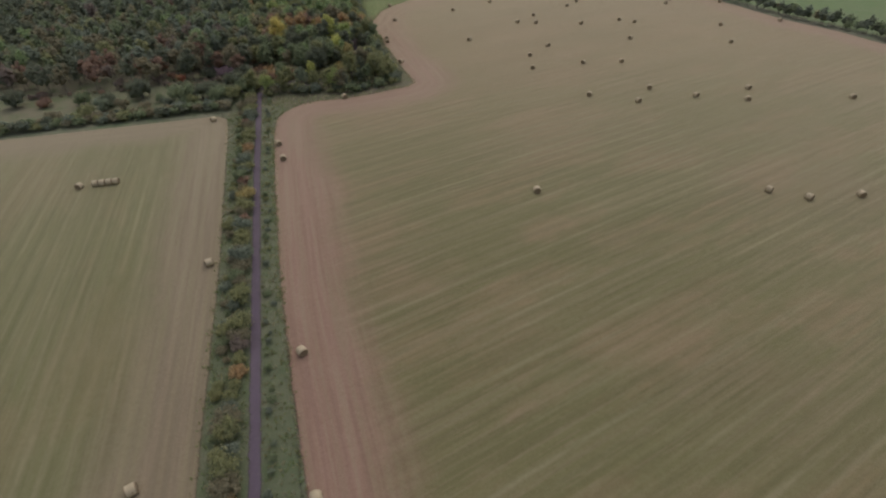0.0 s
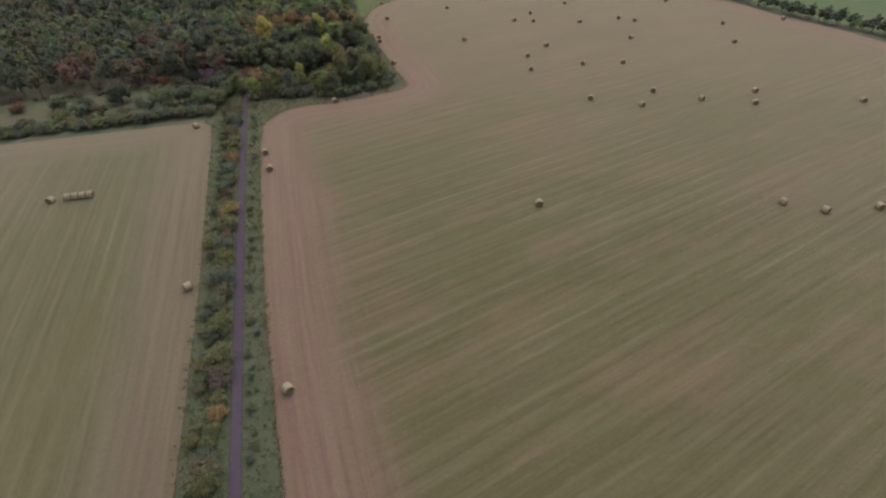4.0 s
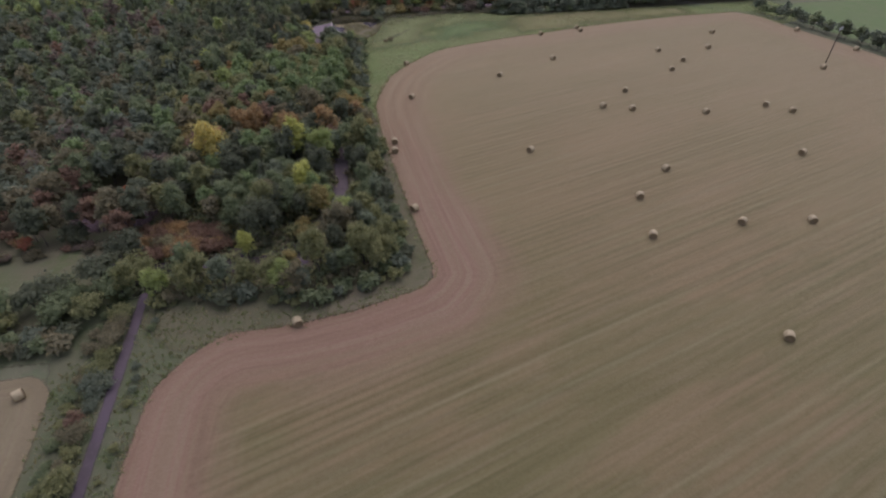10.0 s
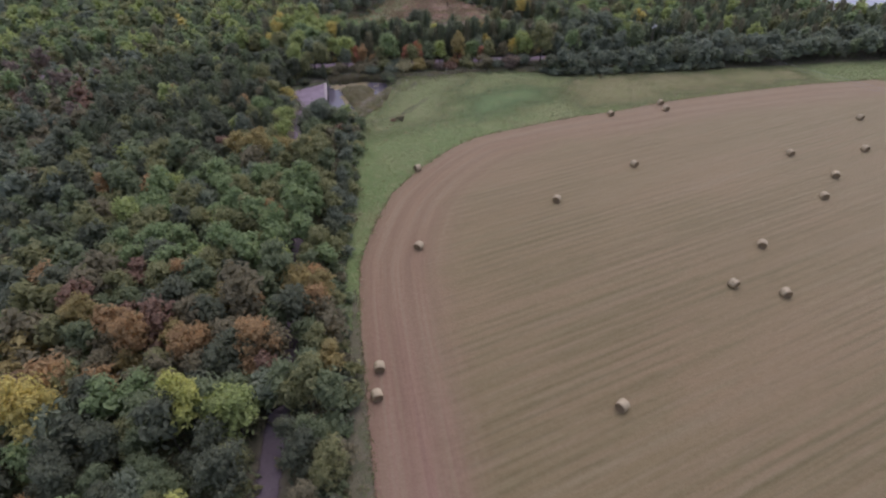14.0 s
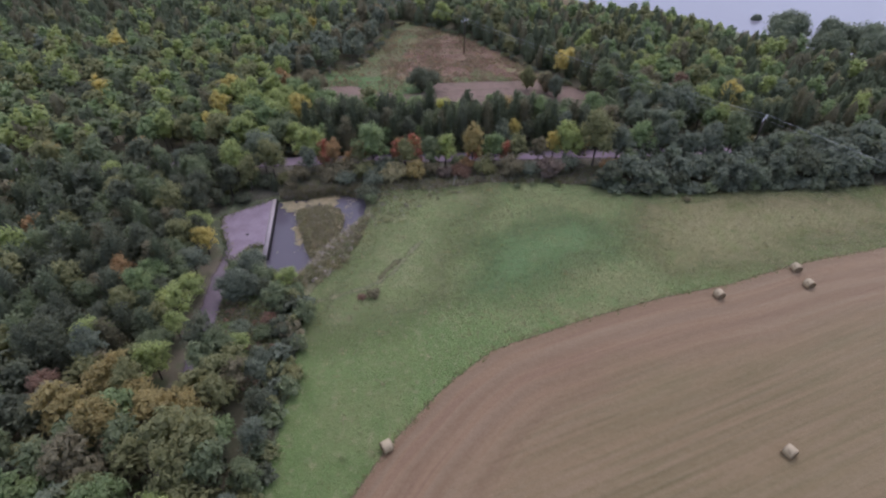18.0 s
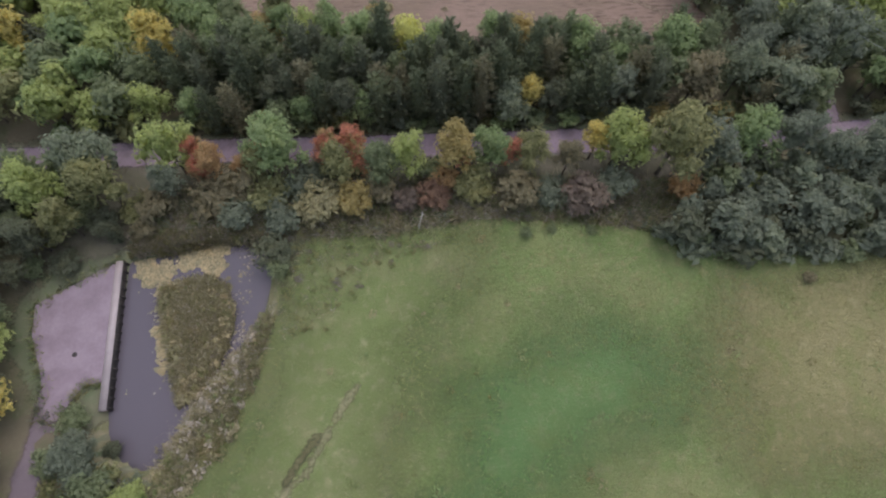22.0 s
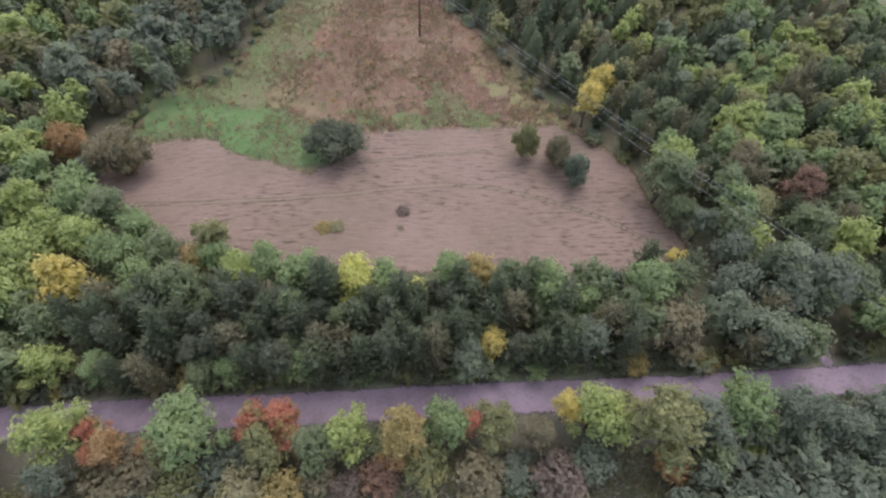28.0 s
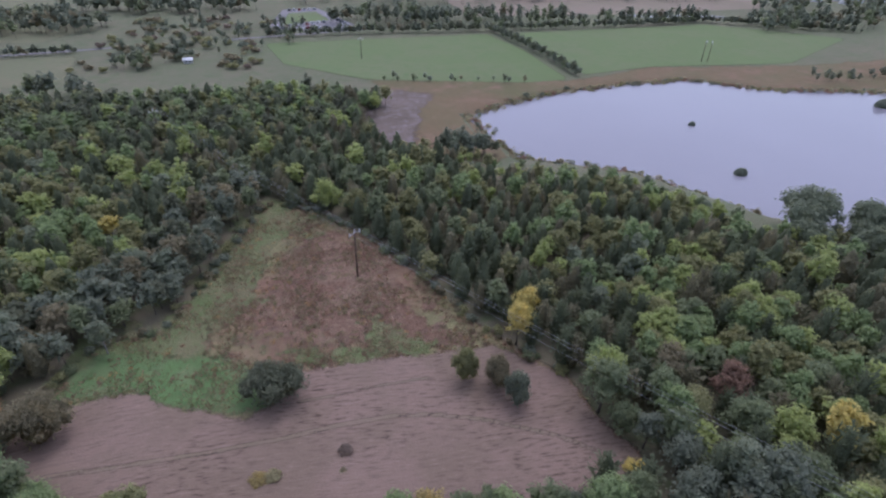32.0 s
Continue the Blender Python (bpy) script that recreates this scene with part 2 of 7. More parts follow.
M["bank"] = turf("bank_grass", ((0.2, 0.19, 0.1), (0.25, 0.22, 0.14), (0.15, 0.165, 0.075), (0.33, 0.29, 0.21)), (0.1, 0.5, 2.4), amp=1.4, soft=0.5, bump=0.8)
M["islet"] = turf("islet_growth", ((0.16, 0.145, 0.07), (0.2, 0.17, 0.1), (0.12, 0.125, 0.05), (0.25, 0.21, 0.13)), (0.15, 0.6, 2.6), sheet=False, bump=0.9)
M["rut"] = turf("rut_grass", ((0.245, 0.185, 0.14), (0.22, 0.175, 0.122), (0.265, 0.195, 0.15), (0.2, 0.165, 0.11)), (0.2, 0.8, 3.0), amp=0.5, soft=0.12)
M["heather"] = turf("heather", ((0.085, 0.058, 0.075), (0.11, 0.075, 0.085), (0.07, 0.05, 0.062), (0.15, 0.105, 0.105)), (0.08, 0.5, 2.4), amp=2.5, soft=0.8, bump=0.9)
M["ditch"] = turf("ditch_growth", ((0.125, 0.125, 0.06), (0.16, 0.15, 0.08), (0.105, 0.1, 0.055), (0.24, 0.22, 0.12)), (0.1, 0.5, 2.4), amp=1.1, soft=0.3, bump=0.9)
M["dryline"] = turf("dry_grass", ((0.27, 0.25, 0.15), (0.23, 0.22, 0.12), (0.3, 0.27, 0.17), (0.16, 0.18, 0.08)), (0.1, 0.5, 2.4), amp=1.4, soft=0.4)
M["palefield"] = turf("pale_pasture", ((0.17, 0.18, 0.105), (0.2, 0.19, 0.12), (0.16, 0.18, 0.1), (0.19, 0.19, 0.12)), amp=3.0, soft=1.5, bump=0.2)
M["tanfield"] = turf("far_stubble", ((0.27, 0.22, 0.17), (0.24, 0.21, 0.15), (0.28, 0.23, 0.18), (0.22, 0.19, 0.14)), amp=3.0, soft=1.5, bump=0.2)
M["lane"] = turf("lane_surface", ((0.23, 0.22, 0.235), (0.26, 0.245, 0.26), (0.21, 0.2, 0.21), (0.29, 0.275, 0.29)), amp=0.6, soft=0.2, bump=0.1)


def stubble(name, green, straw, pale, headland, blush, lay, lines_c=(0.275, 0.247, 0.142), ripe=(0.27, 0.191, 0.111)):
    """Mown stubble: rows inside, rows along the outline in the headland."""
    n = Nodes(name)
    sd, row = n.attr("sd"), n.attr("row")
    wob = n.calc("MULTIPLY", n.calc("SUBTRACT", n.noise(0.12, 3), 0.5), 1.6)

    def bands(v, period, warp=1.0):
        v = n.calc("ADD", v, n.calc("MULTIPLY", wob, warp))
        return n.calc("ADD", n.calc("MULTIPLY", n.calc("SINE", n.calc("MULTIPLY", v, 6.283 / period)), 0.5), 0.5)

    sep = n.t.nodes.new("ShaderNodeSeparateXYZ")
    n.t.links.new(n.geo.outputs["Position"], sep.inputs[0])
    comb2 = n.t.nodes.new("ShaderNodeCombineXYZ")
    n.put(comb2.inputs[0], n.calc("MULTIPLY", sd, 1.15))
    n.put(comb2.inputs[1], n.calc("MULTIPLY", sep.outputs[0], 0.03))
    n.put(comb2.inputs[2], n.calc("MULTIPLY", sep.outputs[1], 0.03))
    streak2 = n.noise(1.0, 4, 0.62, comb2.outputs[0])
    inner = n.mix(n.span(n.noise(0.022, 4, 0.55), 0.42, 0.74), green, straw)
    along = n.calc("ADD", n.calc("MULTIPLY", sep.outputs[0], lay[0]), n.calc("MULTIPLY", sep.outputs[1], lay[1]))

    def strands(across, length, detail=4):
        """Noise drawn out along the rows."""
        comb = n.t.nodes.new("ShaderNodeCombineXYZ")
        n.put(comb.inputs[0], n.calc("MULTIPLY", row, across))
        n.put(comb.inputs[1], n.calc("MULTIPLY", along, length))
        return n.noise(1.0, detail, 0.62, comb.outputs[0])

    blotch = n.span(strands(0.075, 0.03, 5), 0.46, 0.62)
    inner = n.mix(n.calc("MULTIPLY", blotch, 0.3 + 0.25 * blush), inner, ripe)
    inner = n.mix(n.span(sep.outputs[1], 75.0, 175.0, 0.0, 0.72 * blush), inner, ripe)
    dull = tuple(c * 0.66 for c in green)
    swath = strands(0.42, 0.01, 3)
    inner = n.mix(n.calc("MULTIPLY", n.span(swath, 0.5, 0.66), 0.16), inner, pale)
    inner = n.mix(n.calc("MULTIPLY", n.span(swath, 0.5, 0.34), 0.16), inner, dull)
    streak = strands(1.15, 0.022)
    inner = n.mix(n.calc("MULTIPLY", n.span(streak, 0.48, 0.68), 0.28), inner, pale)
    inner = n.mix(n.calc("MULTIPLY", n.span(streak, 0.5, 0.34), 0.24), inner, dull)
    faint = n.span(strands(0.05, 0.02), 0.36, 0.62, 0.05, 0.34)
    narrow = n.calc("POWER", bands(row, 2.9, 0.1), 2.0)
    inner = n.mix(n.calc("MULTIPLY", n.calc("MULTIPLY", narrow, faint), n.span(sep.outputs[1], 100.0, 190.0, 1.0, 0.4)), inner, dull)
    dash = strands(1.7, 0.12)
    broken = n.calc("MULTIPLY", n.span(strands(0.16, 0.018), 0.44, 0.62), n.span(strands(0.5, 0.05), 0.3, 0.6, 0.25, 1.0))
    ease = n.span(sep.outputs[1], 100.0, 190.0, 0.66, 0.24)
    line = n.calc("POWER", bands(row, 2.55, 0.12), 5.0)
    inner = n.mix(n.calc("MULTIPLY", n.calc("MULTIPLY", line, broken), ease), inner, lines_c)
    fine_line = n.calc("POWER", bands(n.calc("ADD", row, 0.9), 1.27, 0.05), 3.0)
    inner = n.mix(n.calc("MULTIPLY", n.calc("MULTIPLY", fine_line, n.span(strands(0.11, 0.03), 0.42, 0.62)), 0.4), inner, dull)
    inner = n.mix(n.calc("MULTIPLY", n.span(dash, 0.54, 0.7), 0.24), inner, pale)
    inner = n.mix(n.calc("MULTIPLY", n.span(dash, 0.45, 0.3), 0.24), inner, dull)
    head = n.mix(n.span(sep.outputs[1], 150.0, 235.0, 0.0, 0.85 * blush), headland, (0.275, 0.188, 0.106))
    head = n.mix(n.calc("MULTIPLY", n.span(streak2, 0.44, 0.62), 0.6), head, pale)
    head = n.mix(n.calc("MULTIPLY", n.span(streak2, 0.5, 0.36), 0.38), head, tuple(c * 0.68 for c in headland))
    head = n.mix(n.calc("MULTIPLY", bands(sd, 3.2, 0.3), n.span(sep.outputs[1], 150.0, 235.0, 0.25, 0.5)), head, tuple(c * k for c, k in zip(headland, (0.68, 0.72, 0.62))))
    edge = n.calc("ADD", sd, n.calc("MULTIPLY", n.calc("SUBTRACT", n.noise(0.06, 5, 0.62), 0.5), 11.0))
    col = n.mix(n.span(edge, 5.5, 15.5), head, inner)
    fine = n.noise(1.7, 6, 0.75)
    col = n.mix(n.span(fine, 0.3, 0.72, 0.0, 0.75), col, (0.42, 0.4, 0.38), "OVERLAY")
    relief = n.calc("ADD", n.calc("MULTIPLY", streak, 0.6), n.noise(3.0, 5, 0.7))
    return n.finish(col, 0.95, relief, 0.45, 0.2, 0.1, ragged(n, 0.7, 0.2, 1.2), 0.8)


M["stubble"] = stubble("stubble", (0.168, 0.157, 0.072), (0.203, 0.166, 0.091), (0.293, 0.225, 0.149), (0.288, 0.180, 0.133), 0.9, (0.96, 0.28))
M["stubble_west"] = stubble("stubble_west", (0.163, 0.163, 0.073), (0.198, 0.174, 0.093), (0.269, 0.232, 0.140), (0.246, 0.194, 0.128), 0.0, (-0.03, 1.0))


def mown_clearing():
    n = Nodes("mown_dry_grass")
    sd, row = n.attr("sd"), n.attr("row")
    comb = n.t.nodes.new("ShaderNodeCombineXYZ")
    sep = n.t.nodes.new("ShaderNodeSeparateXYZ")
    n.t.links.new(n.geo.outputs["Position"], sep.inputs[0])
    n.put(comb.inputs[0], n.calc("MULTIPLY", sep.outputs[0], 0.5))
    n.put(comb.inputs[1], n.calc("MULTIPLY", row, 2.3))
    swath = n.noise(1.0, 5, 0.65, comb.outputs[0])
    col = n.mix(n.span(n.noise(0.09, 4), 0.4, 0.62), (0.272, 0.196, 0.158), (0.232, 0.172, 0.132))
    col = n.mix(n.calc("MULTIPLY", n.span(swath, 0.5, 0.66), n.span(n.noise(0.07, 3), 0.35, 0.65, 0.3, 1.0)), col, (0.12, 0.088, 0.066))
    col = n.mix(n.calc("MULTIPLY", n.span(swath, 0.45, 0.3), 0.6), col, (0.335, 0.255, 0.212))
    col = n.mix(n.span(n.noise(3.0, 5, 0.7), 0.3, 0.75, 0.0, 0.5), col, (0.42, 0.4, 0.38), "OVERLAY")
    return n.finish(col, 0.95, n.calc("ADD", swath, n.noise(3.0, 5, 0.7)), 0.5, 0.25, 0.1, ragged(n, 3.0, 0.9))


M["mown"] = mown_clearing()


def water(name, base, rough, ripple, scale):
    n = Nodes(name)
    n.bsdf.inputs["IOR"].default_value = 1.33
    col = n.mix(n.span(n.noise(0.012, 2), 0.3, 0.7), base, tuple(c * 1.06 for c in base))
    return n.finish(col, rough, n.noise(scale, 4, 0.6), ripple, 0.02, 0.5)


# base lifted above dark water to stand in for sky reflected in the pond
M["pond"] = water("pond_water", (0.115, 0.1, 0.12), 0.06, 0.08, 0.7)
# pale lavender base paints the reflected sky into the lake's own colour
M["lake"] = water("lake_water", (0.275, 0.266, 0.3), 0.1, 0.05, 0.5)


def leafy(name, base, second, spread=0.35, flush=None):
    """Foliage: differs from tree to tree, from spray to spray and across each crown; flush: a colour that has turned in patches."""
    n = Nodes(name)
    info = n.t.nodes.new("ShaderNodeObjectInfo")
    tree = n.calc("FRACT", n.calc("ADD", info.outputs["Random"], n.noise(0.16, 1)))
    col = n.mix(n.span(n.noise(0.2, 2), 0.3, 0.7), base, second)
    col = n.mix(n.calc("MULTIPLY", tree, spread), col, second)
    isl = n.geo.outputs["Random Per Island"]
    col = n.mix(n.span(isl, 0.0, 1.0, 0.0, 0.3), col, tuple(min(1, c * 1.45) for c in second))
    col = n.mix(n.span(n.calc("FRACT", n.calc("MULTIPLY", isl, 7.3)), 0.55, 1.0, 0.0, 0.25), col, tuple(c * 0.6 for c in base))
    if flush:
        col = n.mix(n.span(n.noise(0.38, 3, 0.6), 0.38, 0.5, 0.0, 0.95), col, flush)
    turn = n.span(n.noise(0.42, 2), 0.54, 0.72, 0.0, 0.28)
    col = n.mix(turn, col, tuple(c * k for c, k in zip(second, (1.4, 1.2, 0.9))))
    twig = n.noise(4.5, 3, 0.65)
    col = n.mix(n.span(twig, 0.52, 0.36, 0.0, 0.55), col, tuple(c * 0.5 for c in base))
    col = n.mix(n.span(twig, 0.52, 0.7, 0.0, 0.5), col, tuple(min(1, c * 1.5) for c in second))
    n.finish(col, 0.75, spec=0.25)
    thin = n.t.nodes.new("ShaderNodeBsdfTranslucent")
    both = n.t.nodes.new("ShaderNodeMixShader")
    both.inputs[0].default_value = 0.55
    n.t.links.new(col, thin.inputs[0])
    n.t.links.new(n.bsdf.outputs[0], both.inputs[1])
    n.t.links.new(thin.outputs[0], both.inputs[2])
    n.t.links.new(both.outputs[0], n.out.inputs[0])
    return n.m


LEAF = {
    "dark": ((0.046, 0.05, 0.029), (0.066, 0.071, 0.038)),
    "green": ((0.085, 0.114, 0.04), (0.12, 0.15, 0.053)),
    "mid": ((0.067, 0.082, 0.036), (0.095, 0.108, 0.047)),
    "lime": ((0.12, 0.142, 0.037), (0.17, 0.188, 0.047)),
    "lemon": ((0.172, 0.172, 0.032), (0.235, 0.228, 0.042)),
    "olive": ((0.088, 0.09, 0.031), (0.125, 0.12, 0.043)),
    "yellow": ((0.205, 0.16, 0.03), (0.275, 0.215, 0.04)),
    "ochre": ((0.13, 0.1, 0.03), (0.18, 0.14, 0.04)),
    "orange": ((0.15, 0.092, 0.033), (0.205, 0.127, 0.045)),
    "russet": ((0.098, 0.056, 0.034), (0.13, 0.077, 0.045)),
    "red": ((0.19, 0.06, 0.033), (0.23, 0.098, 0.044)),
    "plum": ((0.08, 0.058, 0.043), (0.105, 0.078, 0.055)),
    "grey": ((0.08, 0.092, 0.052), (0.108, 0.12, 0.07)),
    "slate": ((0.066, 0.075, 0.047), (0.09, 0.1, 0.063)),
    "tan": ((0.125, 0.112, 0.05), (0.168, 0.148, 0.07)),
    "brown": ((0.082, 0.07, 0.035), (0.112, 0.094, 0.047)),
    "needle": ((0.042, 0.049, 0.025), (0.062, 0.071, 0.034)),
    "needle_brown": ((0.066, 0.06, 0.031), (0.093, 0.083, 0.041)),
}
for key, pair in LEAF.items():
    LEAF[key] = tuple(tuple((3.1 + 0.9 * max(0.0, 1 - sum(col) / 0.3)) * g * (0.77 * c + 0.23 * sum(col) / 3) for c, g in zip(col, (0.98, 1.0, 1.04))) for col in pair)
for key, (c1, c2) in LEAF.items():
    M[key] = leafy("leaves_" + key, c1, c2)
M["red"] = leafy("leaves_red", LEAF["olive"][0], LEAF["ochre"][1], flush=tuple(min(0.9, 1.3 * c) for c in LEAF["red"][0]))


def plain(name, c1, c2, scale=2.0, rough=0.8, bump=0.3, metal=0.0, spec=0.3, dist=0.02):
    n = Nodes(name)
    n.bsdf.inputs["Metallic"].default_value = metal
    col = n.mix(n.span(n.noise(scale, 5, 0.65), 0.3, 0.7), c1, c2)
    col = n.mix(n.span(n.noise(scale * 9, 4, 0.7), 0.3, 0.75, 0.0, 0.5), col, (0.42, 0.42, 0.42), "OVERLAY")
    return n.finish(col, rough, n.noise(scale * 6, 5, 0.7), bump, dist, spec)


M["bark"] = plain("bark", (0.09, 0.075, 0.06), (0.14, 0.12, 0.1), 3.0)
M["birch"] = plain("birch_bark", (0.5, 0.47, 0.43), (0.32, 0.3, 0.28), 3.0)
M["straw"] = plain("baled_straw", (0.29, 0.22, 0.13), (0.39, 0.3, 0.19), 1.5, 0.95, 0.8, dist=0.06)
M["straw_end"] = plain("bale_end_straw", (0.2, 0.15, 0.09), (0.28, 0.21, 0.13), 4.0, 0.95, 0.9, dist=0.06)
M["net"] = plain("bale_net_wrap", (0.42, 0.335, 0.21), (0.53, 0.43, 0.28), 1.0, 0.7)
M["pole"] = plain("creosoted_wood", (0.085, 0.065, 0.052), (0.13, 0.1, 0.08), 2.0)
M["steel"] = plain("galvanised_steel", (0.5, 0.5, 0.52), (0.62, 0.62, 0.64), 4.0, 0.45, 0.1, 0.6)
M["porcelain"] = plain("white_insulator", (0.75, 0.75, 0.74), (0.82, 0.82, 0.8), 4.0, 0.3, 0.05)
M["wire"] = plain("weathered_cable", (0.44, 0.44, 0.46), (0.52, 0.52, 0.54), 1.0, 0.5, 0.1)
M["concrete"] = plain("stained_concrete", (0.235, 0.178, 0.212), (0.325, 0.255, 0.292), 0.35, 0.9, 0.3)
M["kerbstone"] = plain("pale_concrete_edge", (0.4, 0.34, 0.34), (0.47, 0.4, 0.4), 0.8, 0.85, 0.3)
M["planks"] = plain("dark_wet_timber", (0.03, 0.026, 0.024), (0.055, 0.046, 0.042), 2.0, 0.6)
M["whitepost"] = plain("bleached_wood", (0.6, 0.56, 0.5), (0.7, 0.66, 0.6), 4.0)

# ---- the large structure: ground and sheets of land ----


def mesh_from(name, verts, tris, mats, idx=None, smooth=False):
    me = bpy.data.meshes.new(name)
    verts, tris = np.asarray(verts, np.float32), np.asarray(tris, np.int32)
    k = tris.shape[1]
    me.vertices.add(len(verts))
    me.vertices.foreach_set("co", verts.ravel())
    me.loops.add(tris.size)
    me.loops.foreach_set("vertex_index", tris.ravel())
    me.polygons.add(len(tris))
    me.polygons.foreach_set("loop_start", np.arange(len(tris), dtype=np.int32) * k)
    for m in mats:
        me.materials.append(m)
    if idx is not None:
        me.polygons.foreach_set("material_index", np.asarray(idx, np.int32))
    if smooth:
        me.polygons.foreach_set("use_smooth", np.ones(len(tris), bool))
    me.update(calc_edges=True)
    return me


def grid_mesh(name, xs, ys, dz, mat, poly=None, margin=0.0, rows=None):
    X, Y = np.meshgrid(xs, ys)
    X, Y = X.ravel(), Y.ravel()
    w = len(xs)
    i = (np.arange(len(ys) - 1)[:, None] * w + np.arange(w - 1)[None]).ravel()
    quads = np.stack([i, i + 1, i + 1 + w, i + w], 1)
    sd = None
    if poly is not None:
        sd = poly(X, Y)
        quads = quads[(sd[quads] > -margin).any(1)]
        used, inv = np.unique(quads, return_inverse=True)
        quads, X, Y, sd = inv.reshape(-1, 4), X[used], Y[used], sd[used]
    me = mesh_from(name, np.stack([X, Y, land(X, Y) + dz], 1), quads, [mat], smooth=True)
    if sd is not None:
        me.attributes.new("sd", "FLOAT", "POINT").data.foreach_set("value", sd.astype(np.float32))
        r = rows(X, Y) if rows else Y
        me.attributes.new("row", "FLOAT", "POINT").data.foreach_set("value", r.astype(np.float32))
    return me


def zone(name, label, category, mat, dz, outline, cell=3.0, margin=1.0, rows=None, width=None):
    """A sheet of land: an area inside an outline, or a strip of that width along a line."""
    pts = np.array(outline, float)
    lo, hi = pts.min(0) - cell - margin - (width or 0), pts.max(0) + cell + margin + (width or 0)
    f = (lambda x, y: width / 2 - line_dist(x, y, outline)) if width else (lambda x, y: sdf(x, y, outline))
    me = grid_mesh(name, np.arange(lo[0], hi[0], cell), np.arange(lo[1], hi[1], cell), dz, mat, f, margin, rows)
    return tagged(new(name, me), label, category, kind="structure")


def lines(a, b, step, far):
    """Coordinates: fine between a and b, growing outwards to the horizon."""
    mid = list(np.arange(a, b + step, step))
    out, s = [], step
    while (mid[-1] if not out else out[-1]) < far:
        s *= 1.25
        out.append((mid[-1] if not out else out[-1]) + s)
    low, s = [], step
    while (mid[0] if not low else low[-1]) > -far:
        s *= 1.25
        low.append((mid[0] if not low else low[-1]) - s)
    return np.array(low[::-1] + mid + out)


gx, gy = lines(-120, 330, 5.0, 3000), lines(-60, 640, 5.0, 3000)
gx = np.unique(np.round(np.r_[gx, np.arange(8, 46, 1.0)], 3))
gy = np.unique(np.round(np.r_[gy, np.arange(258, 300, 1.0)], 3))
tagged(new("ground", grid_mesh("ground", gx, gy, 0.0, M["ground"])), "rough green and brown grassland reaching the horizon", "ground", kind="structure")

EAST = [(-5, -90), (-7.2, 30), (-8.5, 48), (-9.5, 67), (-10.1, 97), (-10.2, 121), (-9.4, 131.3), (-6, 136), (-1.5, 139.3), (8.3, 138.9),
        (16.5, 139.8), (26.5, 142.3), (29, 145), (28.3, 154), (27.3, 170), (26.6, 185), (26, 200), (26.3, 209.7), (29, 220), (32.3, 229),
        (38, 237.3), (45.3, 245), (52, 250), (66, 254.3), (78, 257.3), (89, 259), (102, 262.5), (124, 265.8), (145, 268), (166.5, 268.5),
        (170.5, 262), (171.5, 248), (174, 230), (176.5, 205), (180, 173), (187, 155), (189.5, 137), (200, 100), (230, 20), (265, -90)]
WEST = [(-18, -90), (-19.1, 34), (-19.3, 75), (-20.3, 107), (-20.8, 125), (-21.5, 134), (-24, 137.3), (-42, 137.6), (-74, 138.5), (-170, 139), (-170, -90)]
PATH_LINE = [(-12.4, -90), (-12.8, 30), (-13.3, 68), (-13.8, 105), (-14, 144), (-14.1, 150)]
GLADE = [(-22, 160), (-19, 152.6), (-8, 152.4), (3, 151.6), (9.5, 151.6), (12.4, 155.4), (12.6, 158), (5.5, 156.8), (3.0, 155.4), (-1.6, 157), (-16, 157.4), (-17.6, 162)]
TRACK_LINE = [(12.6, 157.5), (14.6, 161), (16.3, 175), (17, 190), (17, 210), (15.5, 230), (14.2, 250), (13.6, 258), (13.3, 267), (13.4, 276.5)]
ROAD_LINE = [(-170, 314), (-120, 310), (-40, 306), (6, 304.8), (25, 304.2), (45, 303.1), (68, 302.1), (87, 300.9), (112, 300.1), (140, 299.5), (200, 298.5)]
SPUR_LINE = [(105.0, 302.6), (105.2, 303.4), (105.4, 305.2)]
WOOD_W = [(-12, 148), (-4, 147), (6, 144.3), (13, 143.8), (21, 145), (24.5, 148), (24.6, 153), (24.1, 170), (23.7, 190), (23.4, 210), (24, 222), (25.2, 238),
          (26, 250), (26.3, 262), (23.4, 266.6), (18.2, 268.5), (17.2, 274.4), (11, 276), (8, 281), (8, 288), (14, 291), (15.5, 301.5), (-40, 303.5), (-125, 308), (-125, 171),
          (-82, 168), (-60, 165), (-35, 164.5), (-22, 166), (-16, 157)]
CLEARING = [(11, 339.6), (21, 333), (29, 326), (39, 322.5), (50, 320.5), (71, 318), (93, 317), (95, 319.5), (92.4, 326), (91.6, 335), (87.4, 340), (84.6, 345), (81.2, 351), (77, 361), (71.5, 374), (65.5, 386), (57.5, 397),
            (47, 404), (44.5, 401), (40.6, 391), (37.4, 377), (33.6, 366), (30, 357.8), (22, 356.8), (19, 350), (15, 341)]
WOOD_N = [(-125, 314), (-40, 309), (6, 307.6), (45, 306), (87, 303.8), (112, 303), (220, 301.5), (222, 325), (196, 348), (172, 360), (163, 364), (154, 367), (147, 381), (136, 399),
          (110, 413), (103, 421), (82, 431), (74, 458), (88, 480), (49, 496), (-2, 489), (-25, 492), (-125, 498)]
WOOD_S = [(77.6, 289.4), (80, 286.6), (86, 285), (96, 284.6), (108, 284), (140, 283), (200, 283), (200, 297), (140, 298), (112, 298.4), (92, 299), (86, 294)]
